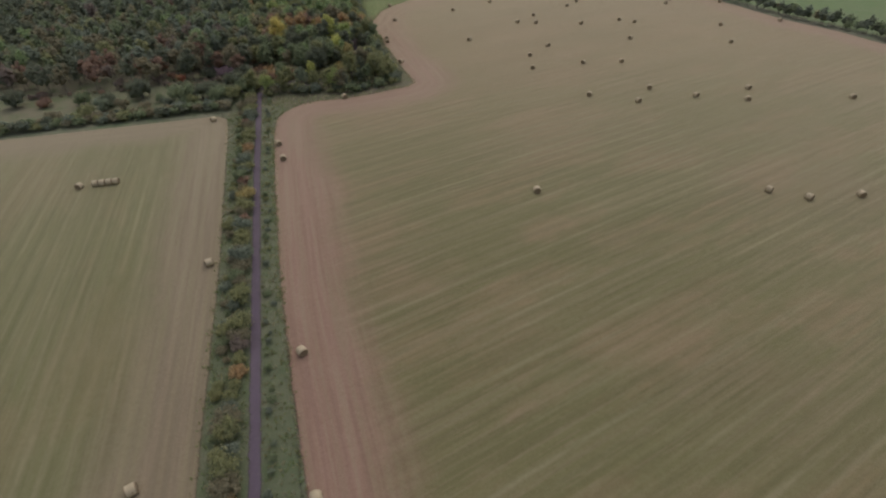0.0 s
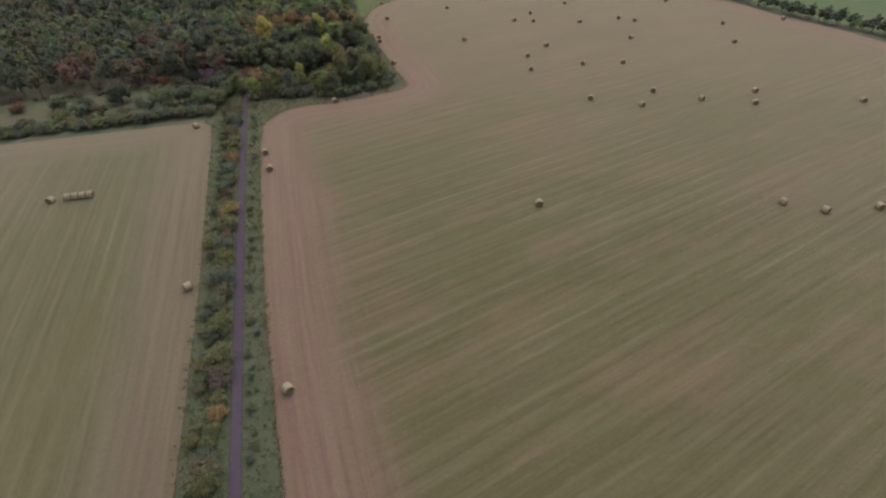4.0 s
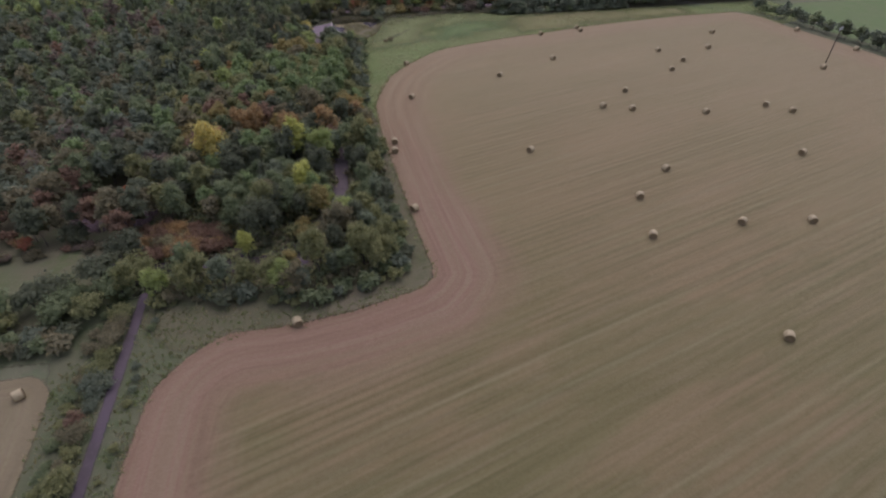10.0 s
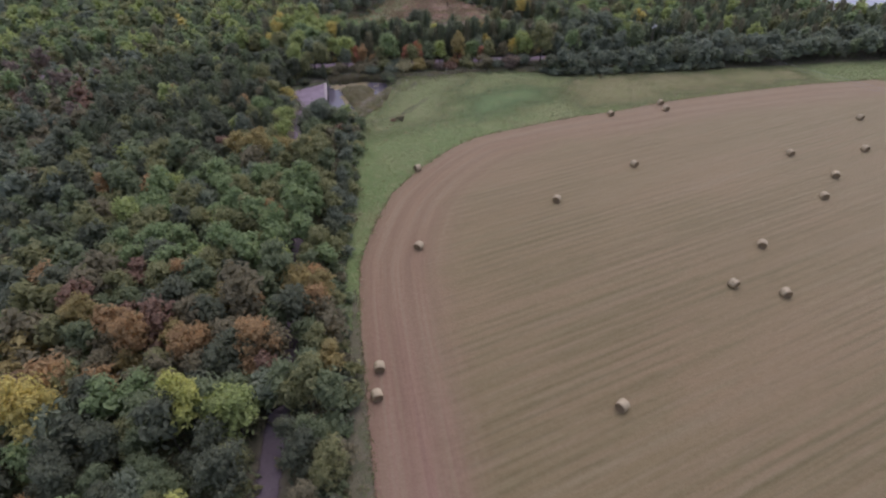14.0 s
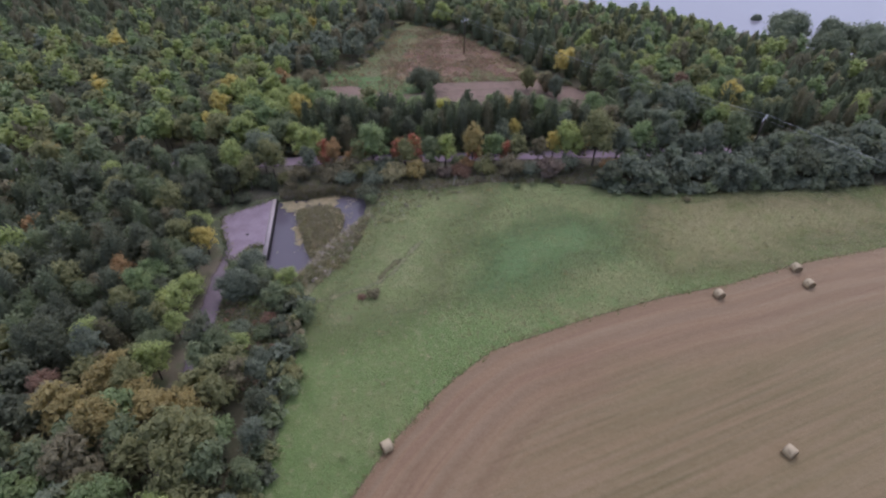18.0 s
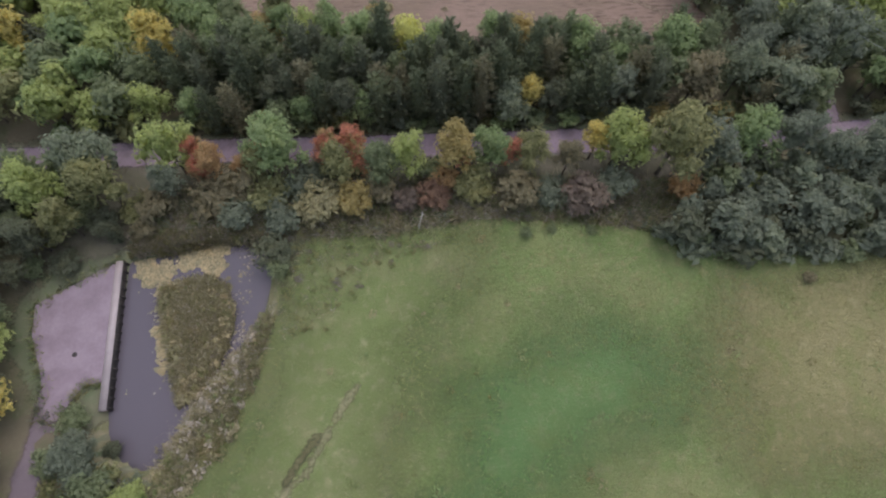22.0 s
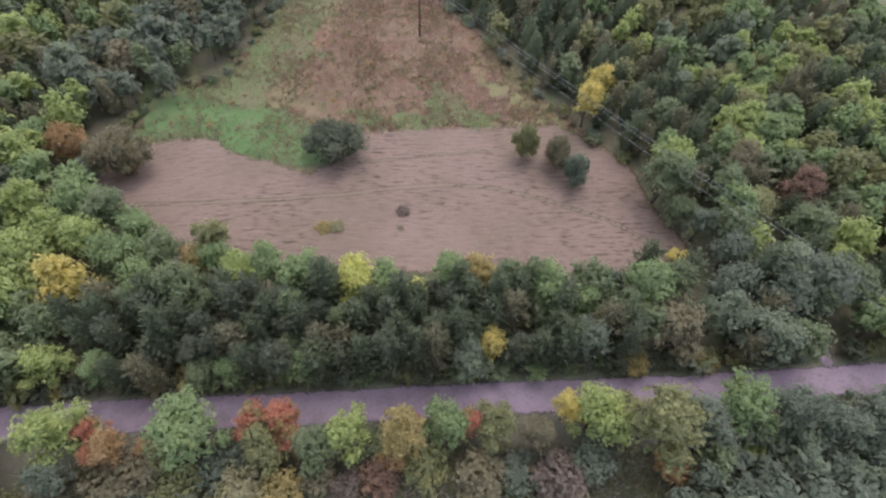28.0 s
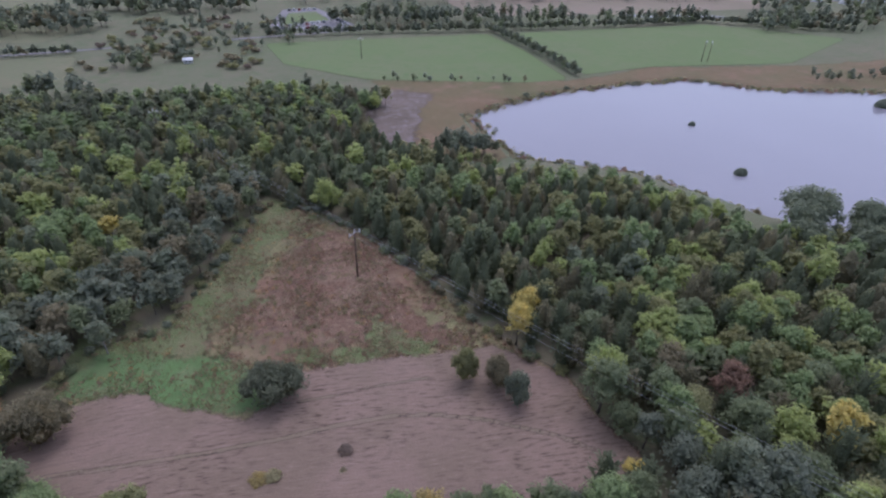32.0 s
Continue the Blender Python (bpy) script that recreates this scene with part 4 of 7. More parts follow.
NEAR, FAR = {}, {}
SPEC = {"broad": [(7.6, 2.8, 1.5), (8.6, 2.6, 1.8), (7.0, 3.0, 1.3), (8.0, 2.9, 1.6)], "bush": [(4.4, 3.3, 0), (4.8, 3.0, 0)], "conifer": [(9.4, 2.0, 0.7), (10.2, 1.85, 0.8), (8.8, 2.1, 0.6)], "shrub": [(1.7, 1.35, 0), (1.4, 1.5, 0), (2.0, 1.2, 0)]}
for kind, sizes in SPEC.items():
    for k, (h, r, base) in enumerate(sizes):
        seed = 11 * k + len(kind)
        if kind == "broad":
            near, far = broad(seed, h, r, base, 18, 980, 0.163, OCTA), broad(seed + 50, h, r, base, 8, 160, 0.41, OCTA)
            wood = trunk_of(seed, h, r, base, 0.14)
        elif kind == "bush":
            near, far = broad(seed, h, r, 0.1, 18, 2600, 0.15), broad(seed, h, r, 0.1, 8, 150, 0.45, OCTA)
            wood = joined([tube([(0, 0, -0.1), (0.5 * math.cos(w), 0.5 * math.sin(w), h * 0.5)], [0.1, 0.04], 5) for w in (0, 2.1, 4.2)])
        elif kind == "conifer":
            near, far = conifer(seed, h, r * 1.08, base, 150, 7, 0.16), conifer_far(seed + 50, h * 0.84, r * 1.15, base)
            wood = tube([(0, 0, -0.15), (0, 0, base), (0.02, 0, h * 0.9)], [0.17, 0.14, 0.03], 7)
        else:
            near, far = shrub(seed, h, r, 480, 0.105, OCTA), shrub(seed + 50, h, r, 66, 0.3, OCTA)
            wood = joined([tube([(0, 0, -0.1), (0.25 * math.cos(w), 0.25 * math.sin(w), h * 0.5)], [0.05, 0.02], 5) for w in (0, 2.1, 4.2)])
        NEAR.setdefault(kind, []).append((mesh_from(kind + "_crown", *near, [M["green"]]), mesh_from(kind + "_trunk", *wood, [M["bark"]])))
        FAR.setdefault(kind, []).append((far[0], far[1], h, base))
        if kind == "broad":
            FAR.setdefault("broad_mid", []).append((*broad(seed + 70, h, r, base, 14, 330, 0.29, OCTA), h, base))
        if kind == "conifer":
            FAR.setdefault("conifer_mid", []).append((*conifer(seed + 70, h * 0.92, r * 1.2, base, 80, 4, 0.26), h * 0.92, base))
        thin = broad(seed + 90, h, r, base, 3, 76, 0.46, OCTA) if kind in ("broad", "bush") else conifer_far(seed + 90, h * 0.8, r * 1.25, base, 70, 0.44) if kind == "conifer" else shrub(seed + 90, h, r, 40, 0.42, OCTA)
        FAR.setdefault(kind + "_thin", []).append((*thin, h, base))
        FAR.setdefault(kind + "_tiny", []).append((*(broad(seed + 90, h, r, base, 1, 20, 0.84, OCTA) if kind == "broad" else thin), h, base))

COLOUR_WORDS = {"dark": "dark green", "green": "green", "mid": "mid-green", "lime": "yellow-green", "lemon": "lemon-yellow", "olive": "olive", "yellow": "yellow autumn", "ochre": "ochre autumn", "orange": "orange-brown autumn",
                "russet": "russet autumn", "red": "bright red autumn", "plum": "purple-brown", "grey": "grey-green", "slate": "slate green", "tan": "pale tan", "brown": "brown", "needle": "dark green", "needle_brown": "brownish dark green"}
PLACE = {"w": "in the western wood", "r": "beside the road", "n": "in the northern wood", "h": "in the footpath hedge", "s": "on rough grass", "c": "in the clearing", "p": "beside the pond", "l": "on the lake shore"}
ROOT = {"bush": "bush", "broad": "tree", "conifer": "conifer", "shrub": "shrub"}
GROUPS = {"w": "trees of the western wood", "r": "trees along the road", "n": "trees of the northern wood", "h": "shrubs of the hedge", "s": "bushes on rough grass", "c": "bushes of the clearing", "p": "bushes round the pond", "l": "willows on the lake shore"}
taken = []


def plant(kind, x, y, scale, colour, place, tall=1.0, proto=None, bark="bark", leafless=False):
    """A tree, conifer or shrub with its trunk and crown."""
    k = len(taken)
    proto = k % len(NEAR[kind]) if proto is None else proto
    crown, wood = NEAR[kind][proto]
    root = new(ROOT[kind])
    root.empty_display_size = 0.5
    root.matrix_basis = Matrix.LocRotScale((x, y, at(x, y)), Euler((0, 0, (k * 2.399) % 6.283)), (scale, scale, scale * tall))
    words = {"bush": "large rounded bush", "broad": "tree with a rounded crown", "conifer": "narrow conifer", "shrub": "bushy shrub"}[kind]
    tagged(root, COLOUR_WORDS[colour] + " " + words + " " + PLACE[place], ROOT[kind], GROUPS[place])
    for name, me, m in (("trunk", wood, M[bark]), ("crown", crown, M[colour])):
        ob = new(name, me)
        ob.parent = root
        ob.material_slots[0].link = "OBJECT"
        ob.material_slots[0].material = m
    taken.append((x, y))
    return root


def chance(rng, table):
    keys = list(table)
    p = np.array([table[k] for k in keys], float)
    return keys[rng.choice(len(keys), p=p / p.sum())]


class Woods:
    """Trees too many to count: one joined mesh."""

    def __init__(self):
        self.V, self.F, self.I, self.n = [], [], [], 0
        self.mats = list(LEAF) + ["bark"]

    def add(self, rng, kind, x, y, scale, colour, tall=1.0, thin=False, fine=False, tiny=False):
        v, f, h, base = FAR[kind + ("_tiny" if tiny else "_thin" if thin else "_mid" if fine else "")][rng.integers(len(FAR[kind]))]
        a = rng.uniform(0, 6.283)
        c, s = math.cos(a) * scale, math.sin(a) * scale
        z = at(x, y)
        w = np.stack([v[:, 0] * c - v[:, 1] * s + x, v[:, 0] * s + v[:, 1] * c + y, v[:, 2] * scale * tall + z], 1)
        self.V.append(w)
        self.F.append(f + self.n)
        self.I.append(np.full(len(f), self.mats.index(colour)))
        self.n += len(w)
        if kind != "shrub":
            t = 0.12 * scale
            tip = (base + (h - base) * 0.5) * scale * tall
            self.V.append(np.array([(x - t, y - t, z - 0.1), (x + t, y - t, z - 0.1), (x, y + t, z - 0.1), (x, y, z + tip)]))
            self.F.append(np.array([(0, 1, 3), (1, 2, 3), (2, 0, 3)]) + self.n)
            self.I.append(np.full(3, self.mats.index("bark")))
            self.n += 4

    def done(self, name, label, category):
        me = mesh_from(name, np.concatenate(self.V), np.concatenate(self.F), [M[k] for k in self.mats], np.concatenate(self.I))
        return tagged(new(name, me), label, category, kind="stuff")


def scatter(rng, poly, step, keep):
    pts = np.array(poly)
    lo, hi = pts.min(0), pts.max(0)
    X, Y = np.meshgrid(np.arange(lo[0], hi[0], step), np.arange(lo[1], hi[1], step * 0.87))
    X = X + (np.arange(X.shape[0]) % 2)[:, None] * step / 2
    X, Y = X.ravel() + rng.uniform(-0.36, 0.36, X.size) * step, Y.ravel() + rng.uniform(-0.36, 0.36, Y.size) * step
    ok = (sdf(X, Y, poly) > 0.4) & keep(X, Y)
    return np.stack([X[ok], Y[ok]], 1)


# ---- trees, one by one where the camera passes near ----
ROADSIDE = [
    ("broad", 24.0, 301.3, 0.92, "lime"), ("broad", 28.8, 299.9, 0.62, "orange"), ("broad", 36.2, 300.2, 1.05, "green"), ("broad", 33.6, 301.5, 0.5, "red"),
    ("broad", 41.6, 301.4, 0.58, "red"), ("broad", 44.6, 301.0, 0.62, "red"), ("broad", 42.9, 298.6, 0.7, "olive"), ("broad", 47.9, 298.0, 0.7, "mid"),
    ("broad", 50.7, 298.9, 0.75, "lime"), ("broad", 56.1, 298.2, 0.85, "ochre"), ("broad", 60.5, 299.0, 0.75, "green"), ("broad", 62.7, 299.0, 0.48, "red"),
    ("broad", 65.1, 298.5, 0.7, "olive"), ("broad", 72.7, 299.2, 0.62, "yellow"), ("broad", 75.2, 298.2, 0.95, "lime"), ("broad", 80.4, 296.4, 1.15, "olive"),
    ("broad", 89.8, 297.5, 0.9, "green"), ("shrub", 90.8, 293.6, 1.2, "lime"), ("broad", 98.7, 294.8, 0.8, "slate"), ("shrub", 97.6, 294.0, 0.8, "yellow"), ("shrub", 99.8, 295.6, 0.8, "ochre"), ("shrub", 82.4, 293.2, 1.5, "orange"),
    ("shrub", 40.3, 294.9, 1.9, "tan"), ("shrub", 44.3, 294.6, 1.7, "ochre"), ("shrub", 34.6, 296.2, 1.8, "olive"), ("shrub", 28.2, 296.6, 1.8, "brown")] + [
    ("shrub", 63.3, 293.9, 1.9, "brown"), ("shrub", 70.8, 293.0, 1.9, "plum"), ("shrub", 53.4, 295.2, 1.4, "russet"), ("broad", 69.1, 297.2, 0.6, "brown"),
    ("shrub", 31.0, 297.8, 1.8, "brown"), ("shrub", 38.0, 297.4, 1.6, "slate"), ("shrub", 47.8, 296.0, 1.5, "brown"), ("shrub", 58.2, 295.8, 1.7, "olive"),
    ("shrub", 67.0, 294.2, 1.5, "slate"), ("shrub", 74.4, 294.6, 1.7, "slate"), ("broad", 85.2, 296.6, 0.85, "slate"), ("broad", 94.4, 296.6, 0.85, "slate"),
    ("broad", 15.0, 300.8, 0.95, "grey"), ("broad", 17.2, 297.4, 0.85, "olive"), ("broad", 10.5, 297.2, 0.9, "lime"), ("broad", 24.0, 297.6, 0.6, "slate"),
    ("broad", 31.9, 300.2, 0.45, "orange"), ("broad", 45.0, 299.2, 0.5, "red"), ("broad", 56.8, 299.4, 0.5, "red"), ("broad", 26.6, 301.7, 0.55, "red"), ("broad", 27.0, 299.8, 0.5, "red"),
    ("shrub", 55.0, 296.8, 1.3, "orange"), ("broad", 103.8, 309.8, 1.05, "slate"), ("broad", 100.4, 311.6, 0.95, "grey"), ("broad", 103.5, 295.6, 0.9, "slate"), ("broad", 108.5, 296.0, 0.95, "mid")] + [
    ("shrub", 39.5, 299.3, 1.5, "slate"), ("shrub", 53.6, 298.5, 1.3, "mid"), ("broad", 78.0, 298.8, 0.6, "brown"),
    ("broad", 33.9, 299.4, 0.62, "olive"), ("shrub", 22.0, 296.0, 1.6, "brown"), ("shrub", 36.2, 293.4, 1.5, "slate"), ("shrub", 31.0, 294.4, 1.5, "slate"), ("shrub", 50.0, 294.6, 1.2, "plum"),
]
for kind, x, y, s, colour in ROADSIDE:
    plant(kind, x, y, s * (1.22 if kind == "broad" else 1.28), colour, "r", 1.1 if kind == "broad" else 1.0)
NORTH_ROW = [
    ("broad", 20.3, 308.9, 0.9, "lime"), ("broad", 25.7, 308.3, 0.75, "green"), ("broad", 35.8, 306.9, 0.72, "mid"), ("broad", 38.8, 306.9, 0.72, "green"), ("broad", 45.8, 306.6, 0.75, "green"),
    ("broad", 66.1, 306.9, 0.75, "yellow"), ("broad", 63.4, 306.0, 0.9, "grey"), ("broad", 20.7, 318.0, 1.1, "yellow"), ("broad", 34.0, 320.4, 0.8, "ochre"), ("broad", 39.0, 317.6, 1.0, "lime"),
    ("broad", 51.9, 315.6, 1.1, "lemon"), ("broad", 58.5, 314.2, 0.7, "lemon"), ("broad", 65.6, 314.9, 1.05, "ochre"), ("broad", 62.6, 315.2, 1.0, "green"), ("broad", 73.4, 312.7, 1.15, "green"),
    ("broad", 84.7, 311.5, 1.15, "green"), ("broad", 86.2, 306.4, 1.15, "brown"), ("broad", 92.4, 307.4, 1.0, "grey"), ("broad", 96.4, 304.6, 1.15, "grey"), ("broad", 76.2, 306.2, 0.95, "slate"),
    ("shrub", 81.8, 304.2, 1.6, "ochre"), ("shrub", 89.9, 303.9, 1.5, "ochre"), ("broad", 28.4, 317.6, 1.05, "green"), ("broad", 33.0, 316.2, 1.1, "mid"), ("broad", 45.6, 316.6, 1.1, "green"),
    ("broad", 42.0, 318.4, 1.0, "green"), ("broad", 26.0, 325.6, 1.0, "green"), ("broad", 22.4, 327.6, 1.1, "mid"), ("broad", 18.4, 329.6, 1.1, "green"), ("broad", 21.6, 323.4, 1.1, "lime"), ("broad", 17.0, 325.6, 1.1, "lime"), ("broad", 32.6, 321.9, 0.6, "orange"), ("conifer", 24.2, 311.6, 0.9, "needle"), ("conifer", 27.4, 311.0, 0.95, "dark"), ("conifer", 22.4, 313.8, 0.9, "needle"), ("broad", 30.2, 309.6, 0.7, "dark"), ("broad", 19.0, 313.6, 0.9, "mid"), ("broad", 95.4, 320.6, 0.8, "slate"), ("broad", 93.6, 323.4, 0.8, "mid")] + [
    ("broad", 48.6, 316.0, 0.95, "mid"), ("broad", 55.4, 315.4, 0.95, "green"), ("broad", 69.2, 313.8, 1.0, "mid"), ("broad", 77.0, 311.2, 0.9, "green"), ("broad", 81.6, 309.4, 0.9, "mid"), ("broad", 29.6, 322.0, 0.95, "mid"), ("broad", 36.4, 320.0, 0.9, "green"), ("broad", 24.6, 321.6, 1.1, "green"), ("broad", 15.4, 322.6, 1.1, "lime"), ("broad", 79.0, 313.0, 1.0, "mid"), ("broad", 88.6, 312.6, 0.9, "mid"),
    ("broad", 95.4, 311.4, 1.05, "slate"), ("broad", 99.6, 308.6, 1.1, "slate"), ("broad", 16.0, 310.6, 0.9, "mid"), ("shrub", 92.2, 317.4, 1.4, "yellow"), ("broad", 97.2, 316.2, 1.0, "slate"),
    ("broad", 92.6, 327.4, 1.25, "mid"), ("broad", 95.6, 331.4, 1.0, "lime"), ("broad", 86.4, 343.2, 0.95, "yellow"), ("broad", 89.4, 348.0, 1.0, "yellow"), ("broad", 110.8, 324.7, 0.95, "russet"),
    ("broad", 59.4, 396.0, 1.2, "lime"), ("broad", 13.0, 329.6, 1.1, "lime"), ("broad", 102.5, 322.0, 1.05, "olive"), ("broad", 107.5, 318.4, 1.09, "mid"), ("broad", 112.0, 316.0, 1.09, "lime")] + [
    ("broad", 99.6, 325.0, 1.01, "mid"), ("broad", 104.0, 329.6, 1.1, "brown"), ("broad", 108.8, 309.6, 1.01, "mid"), ("broad", 113.4, 306.0, 1.01, "olive"), ("broad", 101.0, 313.4, 1.0, "mid"),
]
for kind, x, y, s, colour in NORTH_ROW:
    plant(kind, x, y, s * 1.02, colour, "n")
rng = np.random.default_rng(5)
for j in range(5):
    for i in range(26):
        x = 14 + i * 2.75 + (j % 2) * 1.3 + rng.uniform(-0.5, 0.5)
        y = 307.4 + j * 1.95 - 0.028 * (x - 20) + rng.uniform(-0.4, 0.4)
        x += rng.uniform(-0.7, 0.7)
        if 25 < x < 82 and min((x - a) ** 2 + (y - b) ** 2 for a, b in taken) > 2.6:
            if rng.uniform() < 0.14:
                plant("broad", x, y, rng.uniform(0.55, 0.8), chance(rng, {"dark": 3, "mid": 2, "slate": 1}), "n", 1.2)
            else:
                plant("conifer", x, y, rng.uniform(0.82, 1.1), chance(rng, {"needle": 5, "dark": 2.0, "mid": 0.8, "needle_brown": 1.0}), "n", rng.uniform(0.88, 1.12))
for x, y, s, colour, tall in [(48.9, 340.0, 1.2, "dark", 1.05), (76.1, 337.4, 0.66, "olive", 1.9), (80.5, 335.4, 0.64, "brown", 1.8), (82.2, 331.6, 0.68, "slate", 1.7), (20.6, 339.2, 1.1, "brown", 1.3),
                              (12.8, 342.0, 0.9, "orange", 1.35), (15.5, 338.0, 0.7, "slate", 1.0)]:
    plant("bush", x, y, s, colour, "c", tall)
for x, y, s, colour, tall in [(47.4, 326.8, 0.95, "ochre", 0.5), (49.2, 326.7, 1.0, "tan", 0.45), (58.0, 328.6, 0.9, "plum", 0.5), (57.4, 325.8, 0.5, "brown", 0.4)]:
    plant("shrub", x, y, s, colour, "c", tall)
plant("broad", 23.8, 354.6, 0.8, "grey", "c", 1.0, 1, "birch")
# grey-green willows, coloured a step paler than slate to suggest haze
for x, y, s in [(166, 366.5, 2.1), (174.5, 359, 1.9), (182, 354, 2.0), (170, 352, 1.6), (190, 349, 1.9), (178, 346, 1.8), (160, 361, 1.3), (186, 340, 1.8), (196, 343, 1.9)]:
    plant("bush", x, y, s * 0.98, "grey", "l", 1.0)
for kind, x, y, s, colour in [("broad", 8.6, 288.4, 0.6, "dark"), ("shrub", 12.6, 290.0, 1.5, "dark"), ("shrub", 6.6, 284.4, 1.7, "mid"), ("shrub", 9.0, 289.6, 1.3, "mid"), ("shrub", 13.2, 296.2, 1.9, "mid"), ("shrub", 16.2, 294.2, 1.8, "dark"),
                              ("shrub", 19.4, 295.6, 1.6, "olive"), ("conifer", 18.0, 292.6, 0.5, "dark"), ("shrub", 20.8, 293.4, 1.3, "brown"), ("shrub", 10.4, 293.6, 1.8, "olive"), ("shrub", 35.2, 289.4, 1.9, "dark"), ("shrub", 36.0, 287.2, 1.2, "mid"), 
                              ("shrub", 36.6, 261.8, 0.9, "brown"), ("shrub", 34.8, 261.5, 0.6, "russet"), ("shrub", 63.5, 289.6, 0.7, "mid"), ("shrub", 66.5, 289.9, 0.6, "mid"), ("shrub", 71.0, 289.3, 0.6, "mid"), ("shrub", 93.3, 281.6, 0.7, "brown")]:
    plant(kind, x, y, s, colour, "p" if x < 40 else "s", 0.85)
# single trees of the western wood that stand out by their colour
for x, y, s, colour in [(-7.1, 183.4, 1.2, "yellow"), (10.0, 170.0, 0.92, "lemon"), (8.5, 181.6, 1.1, "lemon"), (13.2, 181.2, 1.12, "lime"), (2.0, 158.6, 0.9, "dark"), (4.2, 160.4, 0.85, "dark"), (11.7, 148.0, 0.95, "olive"), (18.6, 149.6, 0.95, "olive"), (16.0, 155.8, 0.9, "brown"),
                        (21.4, 157.0, 0.65, "olive"), (0.9, 154.4, 0.6, "lemon"), (5.0, 147.2, 0.7, "olive"), (20.2, 164.0, 0.7, "mid"), (-7.2, 148.4, 0.7, "olive"), (-2.1, 148.4, 0.75, "grey"), (-11.6, 149.0, 0.7, "lime"), (7.6, 150.0, 0.55, "ochre"),
                        (20.6, 147.6, 0.7, "olive"), (12.6, 162.6, 0.75, "ochre"), (13.2, 165.6, 0.7, "lime"), (11.4, 167.6, 0.7, "green"), (-5.8, 175.4, 0.45, "orange"), (0.3, 192.8, 1.0, "orange"), (6.9, 191.0, 1.0, "orange"), (14.2, 190.6, 1.0, "orange"),
                        (18.6, 200.9, 1.0, "ochre"), (20.4, 168.6, 0.75, "mid"), (20.2, 176.6, 0.8, "dark"), (-11.6, 167.8, 0.9, "mid"), (-17.6, 178.6, 0.9, "olive"), (-7.7, 198.0, 1.0, "ochre")] + [
    (11.3, 232.0, 0.95, "green"), (5.5, 225.6, 0.95, "green"), (-1.1, 228.2, 0.95, "grey"), (8.0, 223.7, 0.95, "olive"), (13.9, 224.5, 0.95, "green"), (18.2, 224.8, 1.05, "green"), (7.2, 214.8, 1.05, "olive"), (13.9, 214.0, 0.95, "green"),
    (20.6, 210.7, 0.85, "olive"), (12.3, 219.4, 0.75, "orange"), (8.7, 211.6, 0.6, "orange"), (9.3, 239.8, 0.95, "ochre"), (17.5, 241.0, 0.85, "ochre"), (18.2, 234.1, 0.85, "olive"), (17.0, 230.8, 0.75, "lime"), (9.8, 245.9, 0.8, "olive"),
    (0.1, 246.5, 0.75, "russet"), (1.9, 254.0, 0.85, "lime"), (-10.1, 242.4, 0.9, "olive"), (4.4, 259.0, 0.8, "olive"), (1.5, 266.0, 0.8, "orange"), (5.6, 262.0, 0.8, "green"), (10.6, 249.6, 0.8, "lime")] + [
    (-27.4, 168.6, 0.85, "dark"), (-31.5, 168.6, 0.8, "brown"), (-15.6, 150.2, 0.7, "olive"), (1.2, 148.2, 0.65, "olive"), (22.2, 214.4, 0.6, "dark"), (22.8, 218.4, 0.65, "slate"), (23.4, 222.6, 0.65, "slate"), (23.6, 226.4, 0.6, "dark"),
    (23.8, 230.2, 0.65, "slate"), (24.2, 234.4, 0.6, "mid"), (24.2, 238.6, 0.65, "slate"), (23.8, 242.8, 0.6, "dark"), (23.2, 246.8, 0.6, "slate"), (22.8, 250.2, 0.5, "slate"), (18.4, 250.6, 0.75, "mid"),
    (6.4, 285.0, 0.95, "dark"), (6.0, 290.4, 0.9, "mid"), (10.2, 292.0, 0.8, "dark"), (13.5, 293.6, 0.8, "olive"), (-7.9, 303.0, 0.9, "orange")]:
    plant("broad", x, y, s, colour, "w", 1.0 + 0.22 * abs(math.sin(x * 1.7 + y)))
# trees and bushes between the track and the pond
for kind, x, y, s, colour in [("broad", 9.8, 275.5, 0.86, "yellow"), ("broad", 7.2, 280.9, 0.8, "lime"), ("broad", 10.9, 264.5, 0.7, "lime"), ("broad", 9.4, 261.0, 0.9, "lime"), ("broad", 11.0, 256.4, 0.7, "lime"), ("broad", 19.5, 252.9, 0.6, "lime"),
                              ("bush", 17.5, 263.4, 0.92, "slate"), ("bush", 18.3, 269.8, 0.68, "slate"), ("shrub", 16.6, 273.0, 1.1, "mid"), ("shrub", 15.4, 269.6, 1.1, "mid"), ("shrub", 20.2, 266.8, 1.3, "mid"), ("shrub", 22.2, 263.6, 1.2, "green"), ("shrub", 25.4, 262.4, 1.1, "mid"), ("broad", 24.0, 265.8, 0.55, "lime"), ("broad", 23.2, 260.4, 0.7, "mid"), ("shrub", 27.2, 258.0, 1.26, "mid"), ("shrub", 22.4, 257.6, 0.9, "russet"),
                              ("shrub", 18.9, 256.4, 1.0, "grey"), ("shrub", 24.6, 255.4, 1.26, "dark"), ("shrub", 22.1, 255.1, 0.96, "mid"), ("shrub", 20.6, 264.7, 1.11, "dark"), ("shrub", 20.2, 270.2, 0.7, "dark")]:
    plant(kind, x, y, s * {"broad": 1.1, "bush": 1.0, "shrub": 1.28}[kind], colour, "p", {"broad": 0.7, "bush": 1.15, "shrub": 1.0}[kind])
